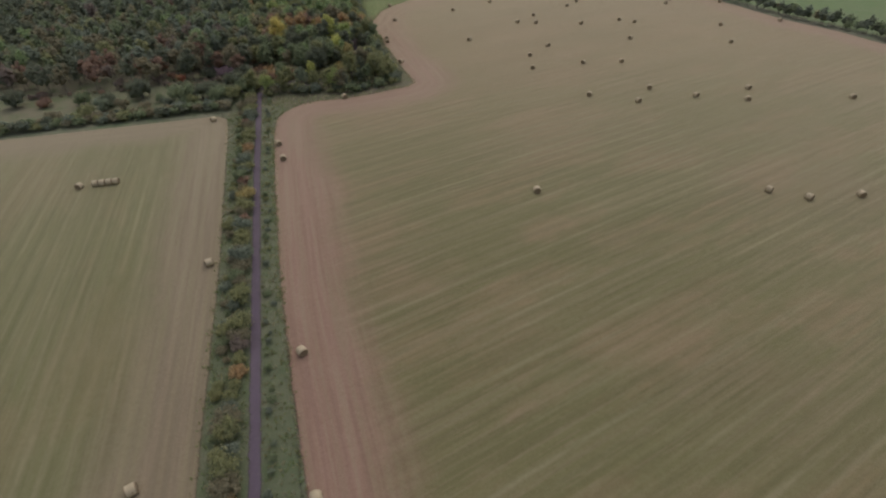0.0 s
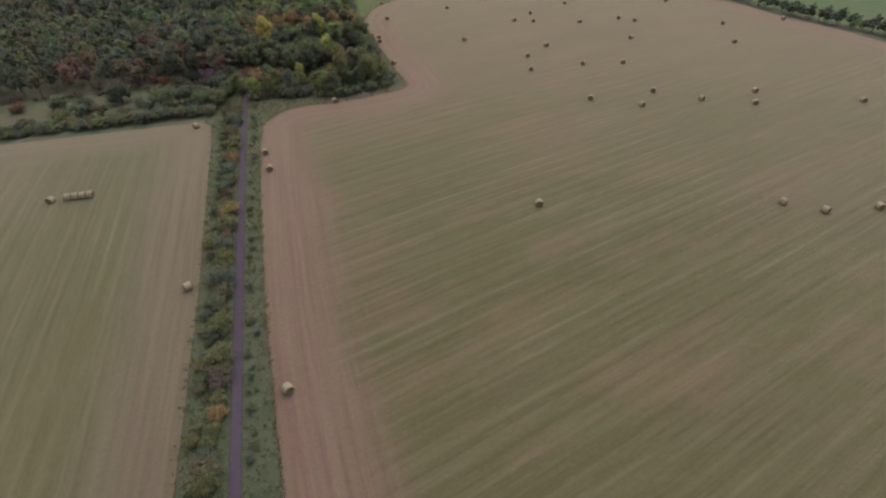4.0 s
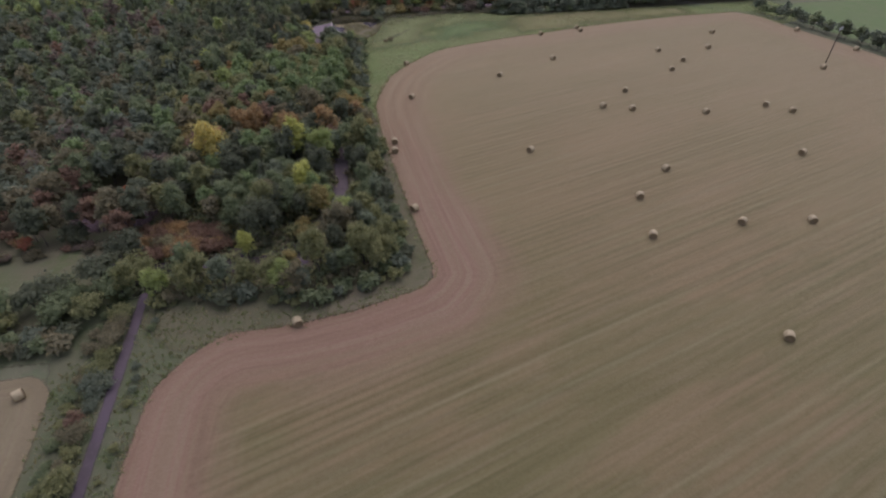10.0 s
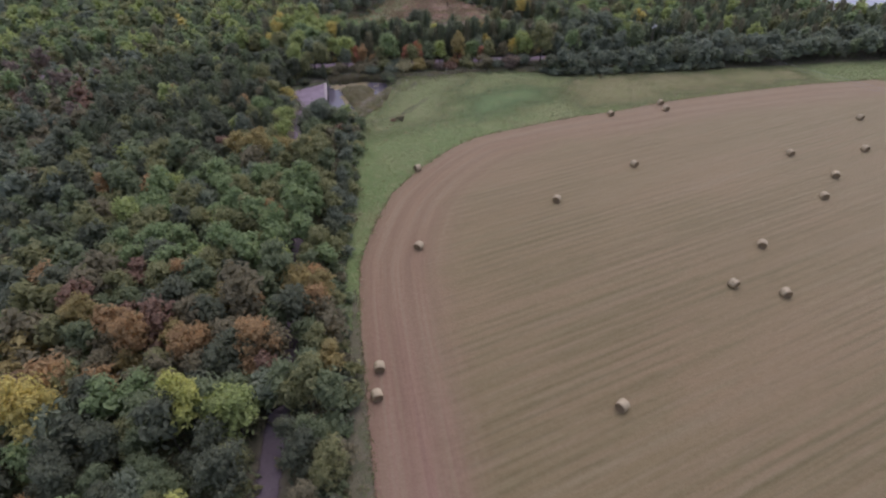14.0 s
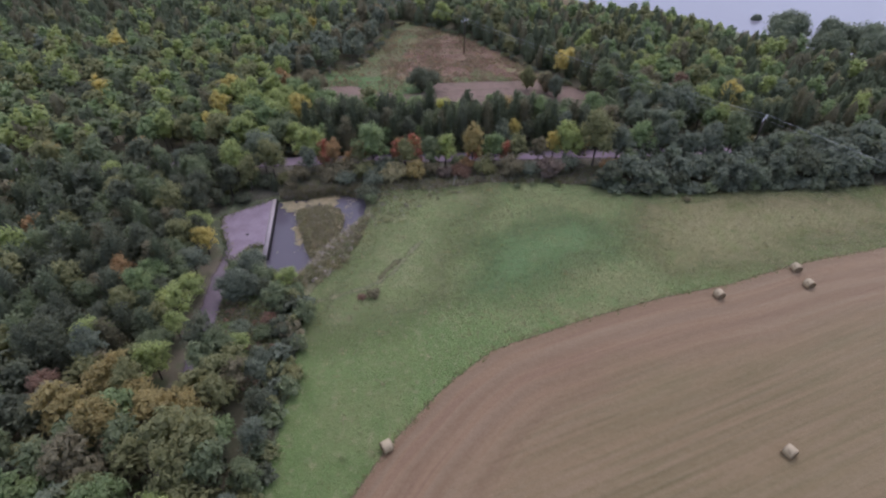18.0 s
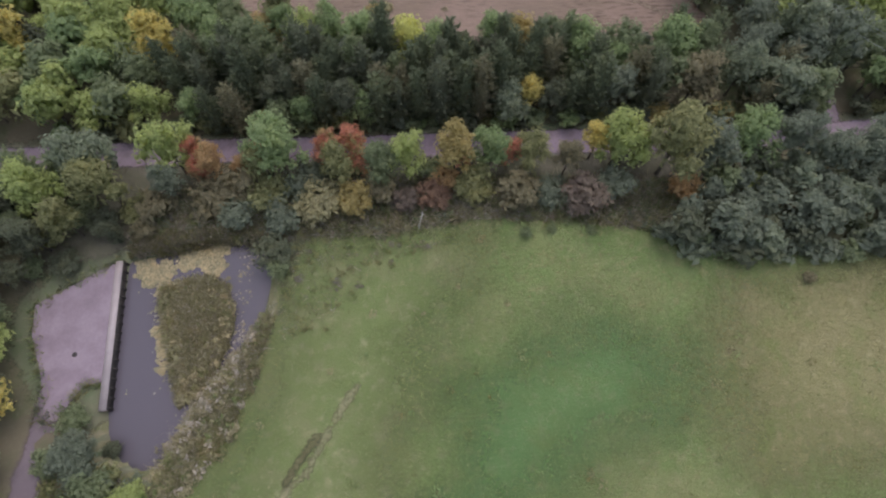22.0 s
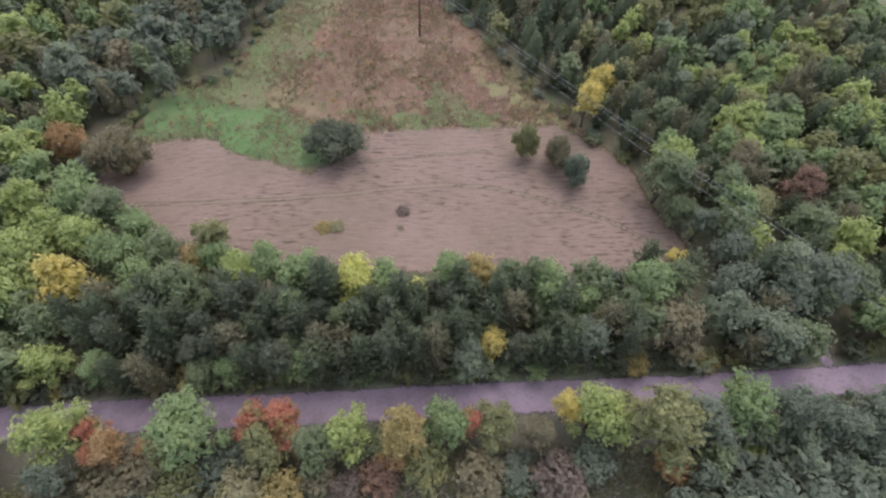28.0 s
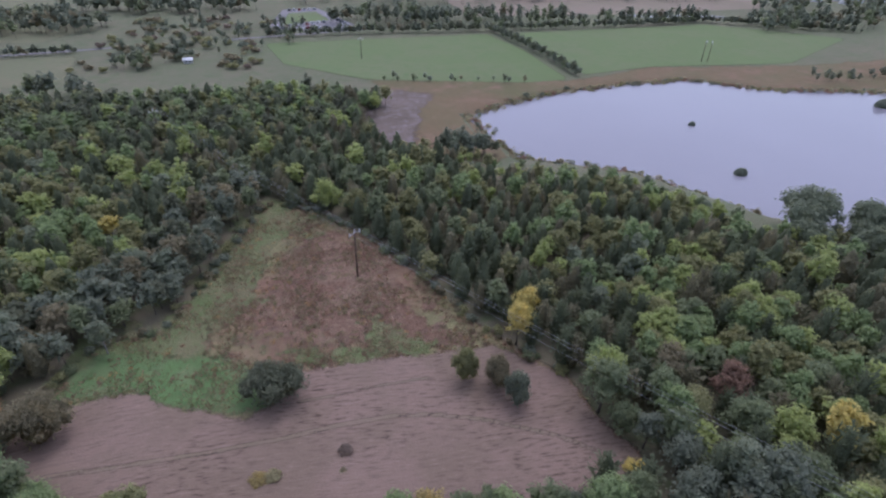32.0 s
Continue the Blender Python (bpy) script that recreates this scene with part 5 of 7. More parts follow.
for x, y, s, colour in [(8.6, 267.2, 0.8, "mid"), (7.2, 263.6, 0.8, "dark"), (8.4, 257.8, 0.8, "olive"), (9.2, 253.4, 0.8, "mid"), (9.6, 269.6, 0.85, "slate"), (6.6, 271.6, 0.95, "mid"), (5.6, 265.8, 0.95, "green"), (5.2, 260.6, 0.9, "mid"), (21.4, 263.2, 0.5, "dark")]:
    plant("broad", x, y, s, colour, "w", 0.8)
# russet thicket at the corner of the wood, dark red bushes along its edge
THICKET = [(-17.6, 161.6), (-17.6, 165.4), (-10.7, 165.8), (-3.5, 163.6), (-2.0, 159.0), (-5.6, 156.4), (-15.4, 157.0)]
OLIVE_THICKET = [(6.6, 159.0), (8.0, 161.4), (12.2, 160.6), (13.0, 158.2), (10.6, 156.4), (7.4, 156.8)]
HEATHER = [(-31.1, 177.4), (-22.7, 177.1), (-17.4, 174.2), (-19.0, 169.9), (-26.0, 170.0), (-30.3, 172.4)]
rng = np.random.default_rng(61)
for x, y in scatter(rng, THICKET, 1.75, lambda X, Y: X < 99):
    plant("shrub", x, y, rng.uniform(1.15, 1.6), chance(rng, {"russet": 3, "orange": 2.6, "brown": 0.8, "tan": 0.5}), "w", 1.15)
for x, y in scatter(rng, OLIVE_THICKET, 1.6, lambda X, Y: X < 99):
    plant("shrub", x, y, rng.uniform(1.2, 1.5), chance(rng, {"ochre": 2, "olive": 2.4, "orange": 0.7}), "w", 1.3)
for x, y, s, colour in [(-36.3, 166.2, 1.3, "red"), (-26.0, 177.6, 1.5, "russet"), (-22.0, 177.6, 1.6, "red"), (-18.4, 176.6, 1.6, "russet"), (-29.4, 178, 1.5, "russet"), (-16.6, 173.8, 1.3, "russet"), (-32.4, 174.6, 1.4, "plum"), (-28.6, 167.0, 2.0, "dark"), (-39, 168.6, 1.3, "russet"), (-43, 167.8, 1.4, "plum"), (-20.2, 178.4, 1.5, "russet"),
                        (-48, 167.4, 1.5, "russet"), (-53, 167, 1.4, "plum")]:
    plant("shrub", x, y, s, colour, "w", 1.15)

FREE = lambda X, Y: (line_dist(X, Y, TRACK_LINE) > np.where(((Y > 176) & (Y < 247)) | (Y < 158), 0.8, np.where(Y > 247, 1.7, 2.3))) & (line_dist(X, Y, ROAD_LINE) > 3.0) & (line_dist(X, Y, SPUR_LINE) > 2.4)


def apart(X, Y, d):
    T = np.array(taken)
    return np.array([((T[:, 0] - a) ** 2 + (T[:, 1] - b) ** 2).min() > d * d for a, b in zip(X, Y)])


WEST_MIX = {"dark": 3.6, "mid": 4.4, "olive": 2.2, "green": 2.2, "slate": 1.6, "brown": 1.4, "orange": 0.45, "russet": 0.45, "lime": 0.25, "ochre": 0.3}
# the slate share paints bluish haze into the deeper wood's leaves
DEEP_MIX = {"dark": 4.0, "mid": 2.6, "olive": 0.7, "slate": 3.0, "brown": 2.2, "russet": 0.25, "plum": 0.8, "green": 0.6}
SOUTH_EDGE_MIX = {"russet": 0.8, "plum": 1.4, "brown": 2.4, "dark": 3.4, "slate": 2.8, "mid": 1.2}
LIGHT_MIX = {"green": 3.4, "lime": 3.2, "mid": 1.2, "olive": 3.0, "yellow": 0.25, "grey": 0.6, "ochre": 0.2, "needle": 0.5}
CONIFER_MIX = {"needle": 6.0, "needle_brown": 2.6, "mid": 0.7, "green": 0.6, "olive": 0.8, "lime": 0.6}
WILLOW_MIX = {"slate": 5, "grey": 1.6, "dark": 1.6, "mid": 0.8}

rng = np.random.default_rng(21)
woods_w = Woods()
near_w = 0
spots = np.concatenate([scatter(rng, WOOD_W, 3.15, lambda X, Y: FREE(X, Y) & (X > -35) & (sdf(X, Y, HEATHER) < 0)), scatter(rng, WOOD_W, 4.2, lambda X, Y: FREE(X, Y) & (X <= -35))])
spots = spots[apart(spots[:, 0], spots[:, 1], 2.0)]
spots = spots[(sdf(spots[:, 0], spots[:, 1], THICKET) < -0.6) & (sdf(spots[:, 0], spots[:, 1], OLIVE_THICKET) < -0.6) & (sdf(spots[:, 0], spots[:, 1], GLADE) < -0.5) & (sdf(spots[:, 0], spots[:, 1], [(15, 252), (27, 250), (27, 268), (18, 276), (12, 276), (12, 266)]) < 0)]
for x, y in spots:
    table = WEST_MIX if x > -12 else DEEP_MIX
    if y < 160 and x > -14:
        table = {"dark": 2.4, "mid": 2.4, "brown": 1.8, "olive": 2.6, "slate": 1.4, "grey": 0.6, "lime": 0.2}
    elif y < 182 and x < -14:
        table = SOUTH_EDGE_MIX if y > 174 else {"russet": 2, "plum": 1.6, "brown": 2, "dark": 2}
    elif y < 186 and x > -14:
        table = {"dark": 3.6, "mid": 3.2, "olive": 2.2, "green": 0.9, "brown": 0.9, "grey": 0.6}
    elif y < 206 and x > -14:
        table = {"brown": 2.6, "orange": 1.1, "ochre": 0.7, "mid": 2.4, "dark": 1.6, "russet": 0.5, "olive": 2.4, "green": 0.6}
    elif 206 < y < 236 and x > -10:
        table = {"green": 5, "mid": 2.4, "olive": 3.2, "lime": 0.8, "orange": 0.4, "dark": 0.5, "grey": 0.7}
    elif 236 < y < 250 and x > 3:
        table = {"ochre": 1.8, "olive": 3, "brown": 1.6, "green": 1, "mid": 1.6, "lime": 0.4}
    elif y > 206 and x > -30:
        table = {"dark": 6, "mid": 2.6, "olive": 2.0, "slate": 0.8, "lime": 0.45, "brown": 1.0, "orange": 0.15, "ochre": 0.3}
    colour, s = chance(rng, table), rng.uniform(0.62, 0.98) * (0.85 if x > 20 or y < 157 else 1.0)
    kind, tall = "broad", rng.uniform(0.95, 1.28)
    if 250 < y < 302 and -32 < x < 12 and rng.uniform() < 0.62:
        kind, tall, s = "conifer", rng.uniform(0.7, 0.95), s * 1.12
        colour = chance(rng, {"needle": 5, "dark": 3, "mid": 2.2, "needle_brown": 0.8})
    if near_w < 130 and x > -4 and (y < 180 or y > 250):
        plant(kind, x, y, s, colour, "w", tall)
        near_w += 1
    else:
        woods_w.add(rng, kind, x, y, s * 1.06, colour, tall, x < -34, x > -12 or y < 190 or kind == "conifer")
woods_w.done("woodland_west", "dense mixed autumn wood, dark green, olive and russet", "woodland")

woods_n = Woods()


GROVES = [(-6, 369), (3, 364), (13, 329), (21, 318), (5, 388), (11, 390), (4, 375), (8, 375), (23, 378), (-22, 409), (-5, 388), (-1, 405), (10, 415), (25, 411), (-16, 391),
          (59, 389), (77, 407), (86, 409), (91, 391), (79, 370), (86, 372), (101, 359), (118, 364), (104, 351), (96, 348), (128, 393), (119, 391), (135, 385), (112, 349), (120, 349),
          (129, 350), (114, 335), (125, 339), (95, 331), (141, 372), (140, 379), (101, 321), (110, 316), (119, 325), (126, 326), (139, 333), (119, 315), (132, 320), (107, 335), (-10, 425), (-20, 440), (-3, 440), (-16, 468), (-32, 455)]


def grove(x, y):
    """Above zero in groves of light broadleaved trees, below in stands of dark conifers."""
    near = min(math.hypot(x - a, (y - b) * 0.8) for a, b in GROVES)
    return 0.6 - near / 7.0 + 0.5 * noise.noise(Vector((x * 0.085, y * 0.085, 7.1)))


rng = np.random.default_rng(22)
CLEAR_BIG = lambda X, Y: sdf(X, Y, CLEARING) < -1.1
OPEN = lambda X, Y: FREE(X, Y) & CLEAR_BIG(X, Y) & ((X < 25) | (X > 83) | (Y > 321))
DEEP = lambda X, Y: (X < -10) | (Y > 400) | (X > 150)
spots = np.concatenate([scatter(rng, WOOD_N, 3.55, lambda X, Y: OPEN(X, Y) & ~DEEP(X, Y)), scatter(rng, WOOD_N, 4.0, lambda X, Y: OPEN(X, Y) & DEEP(X, Y))])
spots = spots[apart(spots[:, 0], spots[:, 1], 2.2)]
for x, y in spots:
    grow = 1.0
    left_edge = -14 < sdf(x, y, CLEARING) and x < 44 and y > 352
    table = {"slate": 5, "grey": 0.8, "mid": 1.6, "brown": 2.2, "dark": 1.6} if left_edge else dict(LIGHT_MIX if grove(x, y) > rng.uniform(-0.2, 0.2) else CONIFER_MIX)
    if x > 70 and not left_edge and sdf(x, y, CLEARING) > -16 and y > 340:
        table = {"needle": 6, "needle_brown": 2.4, "mid": 1, "olive": 1}
    if x < 0 and y < 380:
        table = {"green": 2.8, "lime": 2.6, "mid": 2.4, "dark": 1.0, "olive": 2.4, "slate": 0.6, "needle": 1.8, "needle_brown": 1.0, "yellow": 0.08}
    if 2 < x < 28 and y < 345:
        grow = 1.15
        table = {"green": 5, "lime": 8, "mid": 2.5, "yellow": 0.8, "olive": 1.5, "dark": 1}
    if y > 446 and x < 70:
        table = {"dark": 3, "mid": 3, "needle": 2, "green": 2, "olive": 2, "lime": 0.9}
    colour, s = chance(rng, table), rng.uniform(0.75, 1.12) * grow
    kind = "conifer" if colour.startswith("needle") else "broad"
    s *= 1.0 if kind == "conifer" else 1.12
    shore = float(sdf(x, y, LAKE))
    if shore > -0.8:
        continue
    if shore > -22 and x > 90:
        kind, s = "broad", s * (0.72 if shore < -8 else 0.5)
        colour = chance(rng, {"lime": 3, "green": 3, "olive": 3, "mid": 2, "grey": 2})
    woods_n.add(rng, kind, x, y, s * (0.86 if kind == "conifer" else 0.8) * (1.12 if DEEP(x, y) else 1.0), colour, rng.uniform(0.82, 1.1) if DEEP(x, y) else rng.uniform(0.9, 1.22), DEEP(x, y), y < 350 and -8 < x < 135)
woods_n.done("woodland_north", "dense mixed wood of green, yellow-green and dark crowns", "woodland")

willows = Woods()
rng = np.random.default_rng(23)
spots = scatter(rng, WOOD_S, 2.45, FREE)
spots = spots[apart(spots[:, 0], spots[:, 1], 1.6)]
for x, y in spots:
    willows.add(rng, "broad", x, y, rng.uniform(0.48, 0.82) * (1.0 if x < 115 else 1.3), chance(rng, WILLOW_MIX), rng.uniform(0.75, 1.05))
for x in np.arange(78.5, 130, 0.9):
    willows.add(rng, "shrub", x, np.interp(x, [78, 82, 90, 130], [288.6, 286.2, 285.2, 283.8]) + rng.uniform(-0.9, 0.9), rng.uniform(0.7, 1.6), chance(rng, WILLOW_MIX))
willows.done("willow_thicket", "grey-green willow thicket at the edge of the meadow", "thicket")

# far trees: hedges, lines of trees and copses
far = Woods()
rng = np.random.default_rng(24)


def hedge(line, step, width, size, table, kind="broad", tall=0.8):
    for (ax, ay), (bx, by) in zip(line, line[1:]):
        n = max(1, int(math.hypot(bx - ax, by - ay) / step))
        for k in range(n):
            f = (k + rng.uniform(0, 1)) / n
            far.add(rng, kind, tiny=ay > 480, thin=True, x=ax + (bx - ax) * f + rng.uniform(-width, width), y=ay + (by - ay) * f + rng.uniform(-width, width), scale=size * rng.uniform(0.7, 1.25), colour=chance(rng, table), tall=tall)


# slate-heavy mix: distance haze is put into the leaf colour
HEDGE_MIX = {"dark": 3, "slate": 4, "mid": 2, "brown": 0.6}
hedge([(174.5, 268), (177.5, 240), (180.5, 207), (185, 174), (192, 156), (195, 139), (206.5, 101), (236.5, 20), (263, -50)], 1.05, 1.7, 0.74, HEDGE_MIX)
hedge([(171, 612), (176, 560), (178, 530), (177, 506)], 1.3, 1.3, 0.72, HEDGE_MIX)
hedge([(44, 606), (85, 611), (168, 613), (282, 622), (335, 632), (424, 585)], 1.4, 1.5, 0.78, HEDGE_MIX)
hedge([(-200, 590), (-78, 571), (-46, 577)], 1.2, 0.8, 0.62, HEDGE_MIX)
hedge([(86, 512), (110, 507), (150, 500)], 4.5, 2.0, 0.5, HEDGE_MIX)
# copses lean on slate and some grey leaves, imitating haze by colour
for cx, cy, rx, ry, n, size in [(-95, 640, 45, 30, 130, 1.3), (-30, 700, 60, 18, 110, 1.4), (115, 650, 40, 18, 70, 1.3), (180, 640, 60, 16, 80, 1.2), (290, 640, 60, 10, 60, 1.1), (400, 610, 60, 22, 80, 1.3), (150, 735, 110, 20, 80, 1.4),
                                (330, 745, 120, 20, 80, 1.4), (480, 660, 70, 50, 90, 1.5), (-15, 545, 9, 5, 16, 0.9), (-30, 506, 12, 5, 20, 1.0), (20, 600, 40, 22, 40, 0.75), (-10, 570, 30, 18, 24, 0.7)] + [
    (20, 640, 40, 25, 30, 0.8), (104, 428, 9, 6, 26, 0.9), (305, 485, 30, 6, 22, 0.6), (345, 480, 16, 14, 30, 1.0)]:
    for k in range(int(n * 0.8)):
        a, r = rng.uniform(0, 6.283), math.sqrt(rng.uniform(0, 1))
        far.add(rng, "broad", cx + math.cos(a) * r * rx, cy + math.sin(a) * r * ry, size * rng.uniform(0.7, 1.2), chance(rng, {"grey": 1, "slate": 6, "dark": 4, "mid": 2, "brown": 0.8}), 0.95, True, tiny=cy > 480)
for k in range(150):
    x, y = rng.uniform(-40, 44), rng.uniform(538, 660)
    if (abs(y - 600) > 9 or x < 14) and math.hypot(x - 6, y - 548) > 9:
        far.add(rng, "shrub", x, y, rng.uniform(1.0, 2.6), chance(rng, {"brown": 4, "plum": 2, "slate": 2, "olive": 2, "tan": 1}), 0.8)
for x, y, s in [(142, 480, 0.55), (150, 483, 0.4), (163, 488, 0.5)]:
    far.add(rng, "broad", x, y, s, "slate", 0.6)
far.done("far_trees", "hedgerows, copses and lines of trees far off", "trees")

# ---- hedge beside the footpath and bushes on rough grass ----
rng = np.random.default_rng(31)
n_h = 0
y = -60.0
under = Woods()
while y < 148:
    for dx, table, sc in ((-2.4, {"ochre": 0.5, "brown": 4.5, "olive": 3, "slate": 1.8, "orange": 0.9, "russet": 0.9, "plum": 0.6, "mid": 0.8}, 1.35), (-4.2, {"olive": 2.4, "mid": 2, "brown": 2.4, "slate": 2}, 0.78), (2.2, {"mid": 2, "grey": 2, "slate": 3, "olive": 2}, 0.5)):
        if dx != -2.4 and rng.uniform() < (0.25 if dx < 0 else 0.45):
            continue
        x = -12.9 - 0.0075 * y + dx + rng.uniform(-0.6, 0.6)
        s, colour = rng.uniform(0.6, 1.3) * sc, chance(rng, table)
        if 15 < y and n_h < 170:
            plant("shrub", x, y + rng.uniform(-0.6, 0.6), s, colour, "h")
            n_h += 1
        else:
            under.add(rng, "shrub", x, y, s * 1.05, colour)
    y += 2.0
for x in np.arange(-23, -120, -2.2):
    for dy in (0.0, 1.8):
        under.add(rng, "shrub", x + rng.uniform(-0.8, 0.8), 141.2 + dy + rng.uniform(-0.6, 0.6) + 0.012 * (-23 - x), rng.uniform(1.1, 1.7), chance(rng, {"mid": 2, "slate": 2, "olive": 2, "brown": 2, "dark": 1}))
for x, y2, s, colour in [(-45.4, 156.5, 1.9, "dark"), (-53.2, 153.5, 1.3, "dark"), (-53.6, 149.6, 1.2, "grey"), (-33.4, 148.7, 1.9, "mid"), (-26.5, 152.0, 1.6, "dark"), (-20.0, 154.0, 1.8, "dark"), (-17.4, 151.2, 1.5, "mid"), (-64.6, 146.5, 1.1, "brown"),
                         (-29.0, 150.6, 1.4, "dark"), (-40.0, 152.2, 0.8, "mid"), (-23.4, 150.0, 1.4, "mid"), (-20.4, 147.0, 1.3, "olive"), (-37.5, 147.8, 0.9, "slate"), (-43.0, 147.4, 0.9, "brown"), (-18.2, 159.0, 1.7, "dark"), (-78, 160, 1.6, "dark"), (-70, 158, 1.0, "russet"), (-86, 150, 1.0, "olive"), (-60.0, 156.0, 1.3, "mid"), (-57.0, 147.4, 1.2, "olive"), (-31.0, 146.6, 1.0, "olive"), (-24.6, 147.2, 1.3, "mid"), (-15.6, 154.6, 1.5, "olive"), (-48.4, 148.6, 1.1, "brown")]:
    plant("shrub", x, y2, s * 1.65, colour, "s", 1.1)
# low growth at the edges of the woods and along the track
for line, table in ((WOOD_W[:16], {"olive": 3, "mid": 3, "brown": 2, "slate": 2, "green": 1}), ([(-82, 167), (-60, 164), (-35, 163.5), (-20, 164)], {"russet": 3, "plum": 2, "brown": 3}), (CLEARING[9:], {"slate": 3, "brown": 2, "mid": 2, "olive": 2})):
    for (ax, ay), (bx, by) in zip(line, line[1:]):
        for k in range(max(1, int(math.hypot(bx - ax, by - ay) / 1.5))):
            f = rng.uniform(0, 1)
            under.add(rng, "shrub", ax + (bx - ax) * f + rng.uniform(-0.9, 0.7), ay + (by - ay) * f + rng.uniform(-0.9, 0.7), rng.uniform(0.45, 1.0), chance(rng, table))
for (ax, ay), (bx, by) in zip(WOOD_W[:13], WOOD_W[1:14]):
    for k in range(int(math.hypot(bx - ax, by - ay) * 0.9)):
        f = rng.uniform(0, 1)
        under.add(rng, "shrub", ax + (bx - ax) * f + rng.uniform(-1.6, 1.2), ay + (by - ay) * f + rng.uniform(-1.4, 1.4), rng.uniform(0.7, 1.5), chance(rng, {"olive": 3, "mid": 3, "dark": 2.5, "brown": 1.6, "slate": 3}), 1.15)
for x in np.arange(8, 118, 1.5):
    if not 103 < x < 108:
        under.add(rng, "shrub", x + rng.uniform(-0.5, 0.5), np.interp(x, [6, 25, 45, 68, 87, 112], [304.8, 304.2, 303.1, 302.1, 300.9, 300.1]) + 2.9 + rng.uniform(-0.2, 0.9), rng.uniform(0.7, 1.5), chance(rng, {"dark": 3, "mid": 3, "olive": 1.4, "slate": 1.4, "green": 0.8, "ochre": 0.3}), 1.1)
under.done("undergrowth", "low mixed shrubs along hedges and wood edges", "undergrowth")

# ---- straw bales ----


def lathe(profile, sides, axis_x=True):
    V, F = [], []
    for i, (a, r) in enumerate(profile):
        for s in range(sides):
            w = 6.2832 * s / sides
            V.append((a, r * math.cos(w), r * math.sin(w)))
    for i in range(len(profile) - 1):
        for s in range(sides):
            q = (s + 1) % sides
            F.append((i * sides + s, i * sides + q, (i + 1) * sides + q, (i + 1) * sides + s))
    return np.array(V), np.array(F)


def bale_meshes():
    rng = np.random.default_rng(3)
    v, f = lathe([(-0.56, 0.6), (-0.6, 0.57), (-0.56, 0.63), (-0.4, 0.65), (-0.15, 0.66), (0.15, 0.66), (0.4, 0.65), (0.56, 0.63), (0.6, 0.57), (0.56, 0.6)], 20)
    v[:, 2] = np.where(v[:, 2] < -0.52, -0.56 + 0.15 * (v[:, 2] + 0.56), v[:, 2])
    v += rng.normal(size=v.shape) * 0.012
    body = mesh_from("bale_body", v + (0, 0, 0.58), f, [M["straw"]], smooth=True)
    ends = []
    for e in (-1, 1):
        V, F = lathe([(0.585, 0.6), (0.6, 0.42), (0.575, 0.4), (0.6, 0.2), (0.58, 0.01)], 20)
        V[:, 0] *= e
        V[:, 2] = np.maximum(V[:, 2], -0.56)
        ends.append(mesh_from("bale_end", V + (0, 0, 0.58), F, [M["straw_end"]]))
    wrap = lathe([(-0.47, 0.658), (-0.44, 0.67), (0.44, 0.67), (0.47, 0.658)], 20)
    wrap[0][:, 2] = np.maximum(wrap[0][:, 2], -0.55)
    return body, ends, mesh_from("net_wrap", wrap[0] + (0, 0, 0.58), wrap[1], [M["net"]], smooth=True)


BALE_BODY, BALE_ENDS, BALE_WRAP = bale_meshes()


def bale(x, y, turn, label, group="straw bales on the fields"):
    root = new("straw_bale")
    root.matrix_basis = pose(x, y, at(x, y) + 0.1, 0, 0, turn)
    tagged(root, label, "straw bale", group)
    for name, me in (("body", BALE_BODY), ("end_face", BALE_ENDS[0]), ("end_face", BALE_ENDS[1])):
        ob = new(name, me)
        ob.parent = root
        if name == "body":
            new("net_wrap", BALE_WRAP).parent = ob
    return root


BALES_E = [(-9.1, 115.4), (-8.2, 107.8), (-6.8, 51), (-6.3, 30), (8.5, 138.8), (72.5, 122.7), (82.9, 115.4), (90.9, 123), (94.8, 145), (99.9, 114.8), (117, 115.7), (111.4, 108.9), (139.2, 102.9),
           (84.3, 69.4), (89.8, 65.1), (100.4, 63.4), (93.8, 49), (40, 80.7), (82.8, 147), (66, 146.7), (69.6, 158), (79.3, 166), (110.1, 166), (102.2, 188), (118.6, 188.6), (122.4, 184.3), (80, 196.2), (86.2, 193.3)]
BALES_F = [(89.8, 204.2), (151.2, 172.3), (140.6, 153.2), (176.5, 171.5), (109.6, 215.8), (117.1, 222.4), (150.9, 207.6), (81, 232.4), (55.7, 178.8), (114.6, 232), (131, 231.4), (141.8, 245.6), (61.7, 222),
           (100.2, 257.4), (86, 256.6), (35.7, 211.8), (38.1, 237.3), (28.4, 188.3), (27.9, 184.2), (28.6, 162.5), (170.4, 241.4), (172.7, 219.4), (174.4, 203.5), (100.6, 261)]
rng = np.random.default_rng(8)
for x, y in BALES_E + BALES_F:
    bale(x, y, rng.choice([80, 100, 65, 110, 95, 30]) + rng.uniform(-12, 12), "round straw bale lying on the stubble")
for x, y, a in [(-20.9, 74.5, 25), (-25.8, 36.1, 20), (-48.9, 107.7, 70), (-24.9, 134, 30)]:
    bale(x, y, a, "round straw bale on the western stubble")
for k in range(4):
    bale(-45.9 + k * 1.3, 107.9 - k * 0.05, 2, "round straw bale in a row laid end to end", "bales laid in a row")

# ---- power line ----


def box(x0, x1, y0, y1, z0, z1):
    v = np.array([(x, y, z) for z in (z0, z1) for y in (y0, y1) for x in (x0, x1)], float)
    return v, np.array([(0, 2, 3), (0, 3, 1), (4, 5, 7), (4, 7, 6), (0, 1, 5), (0, 5, 4), (2, 6, 7), (2, 7, 3), (0, 4, 6), (0, 6, 2), (1, 3, 7), (1, 7, 5)])


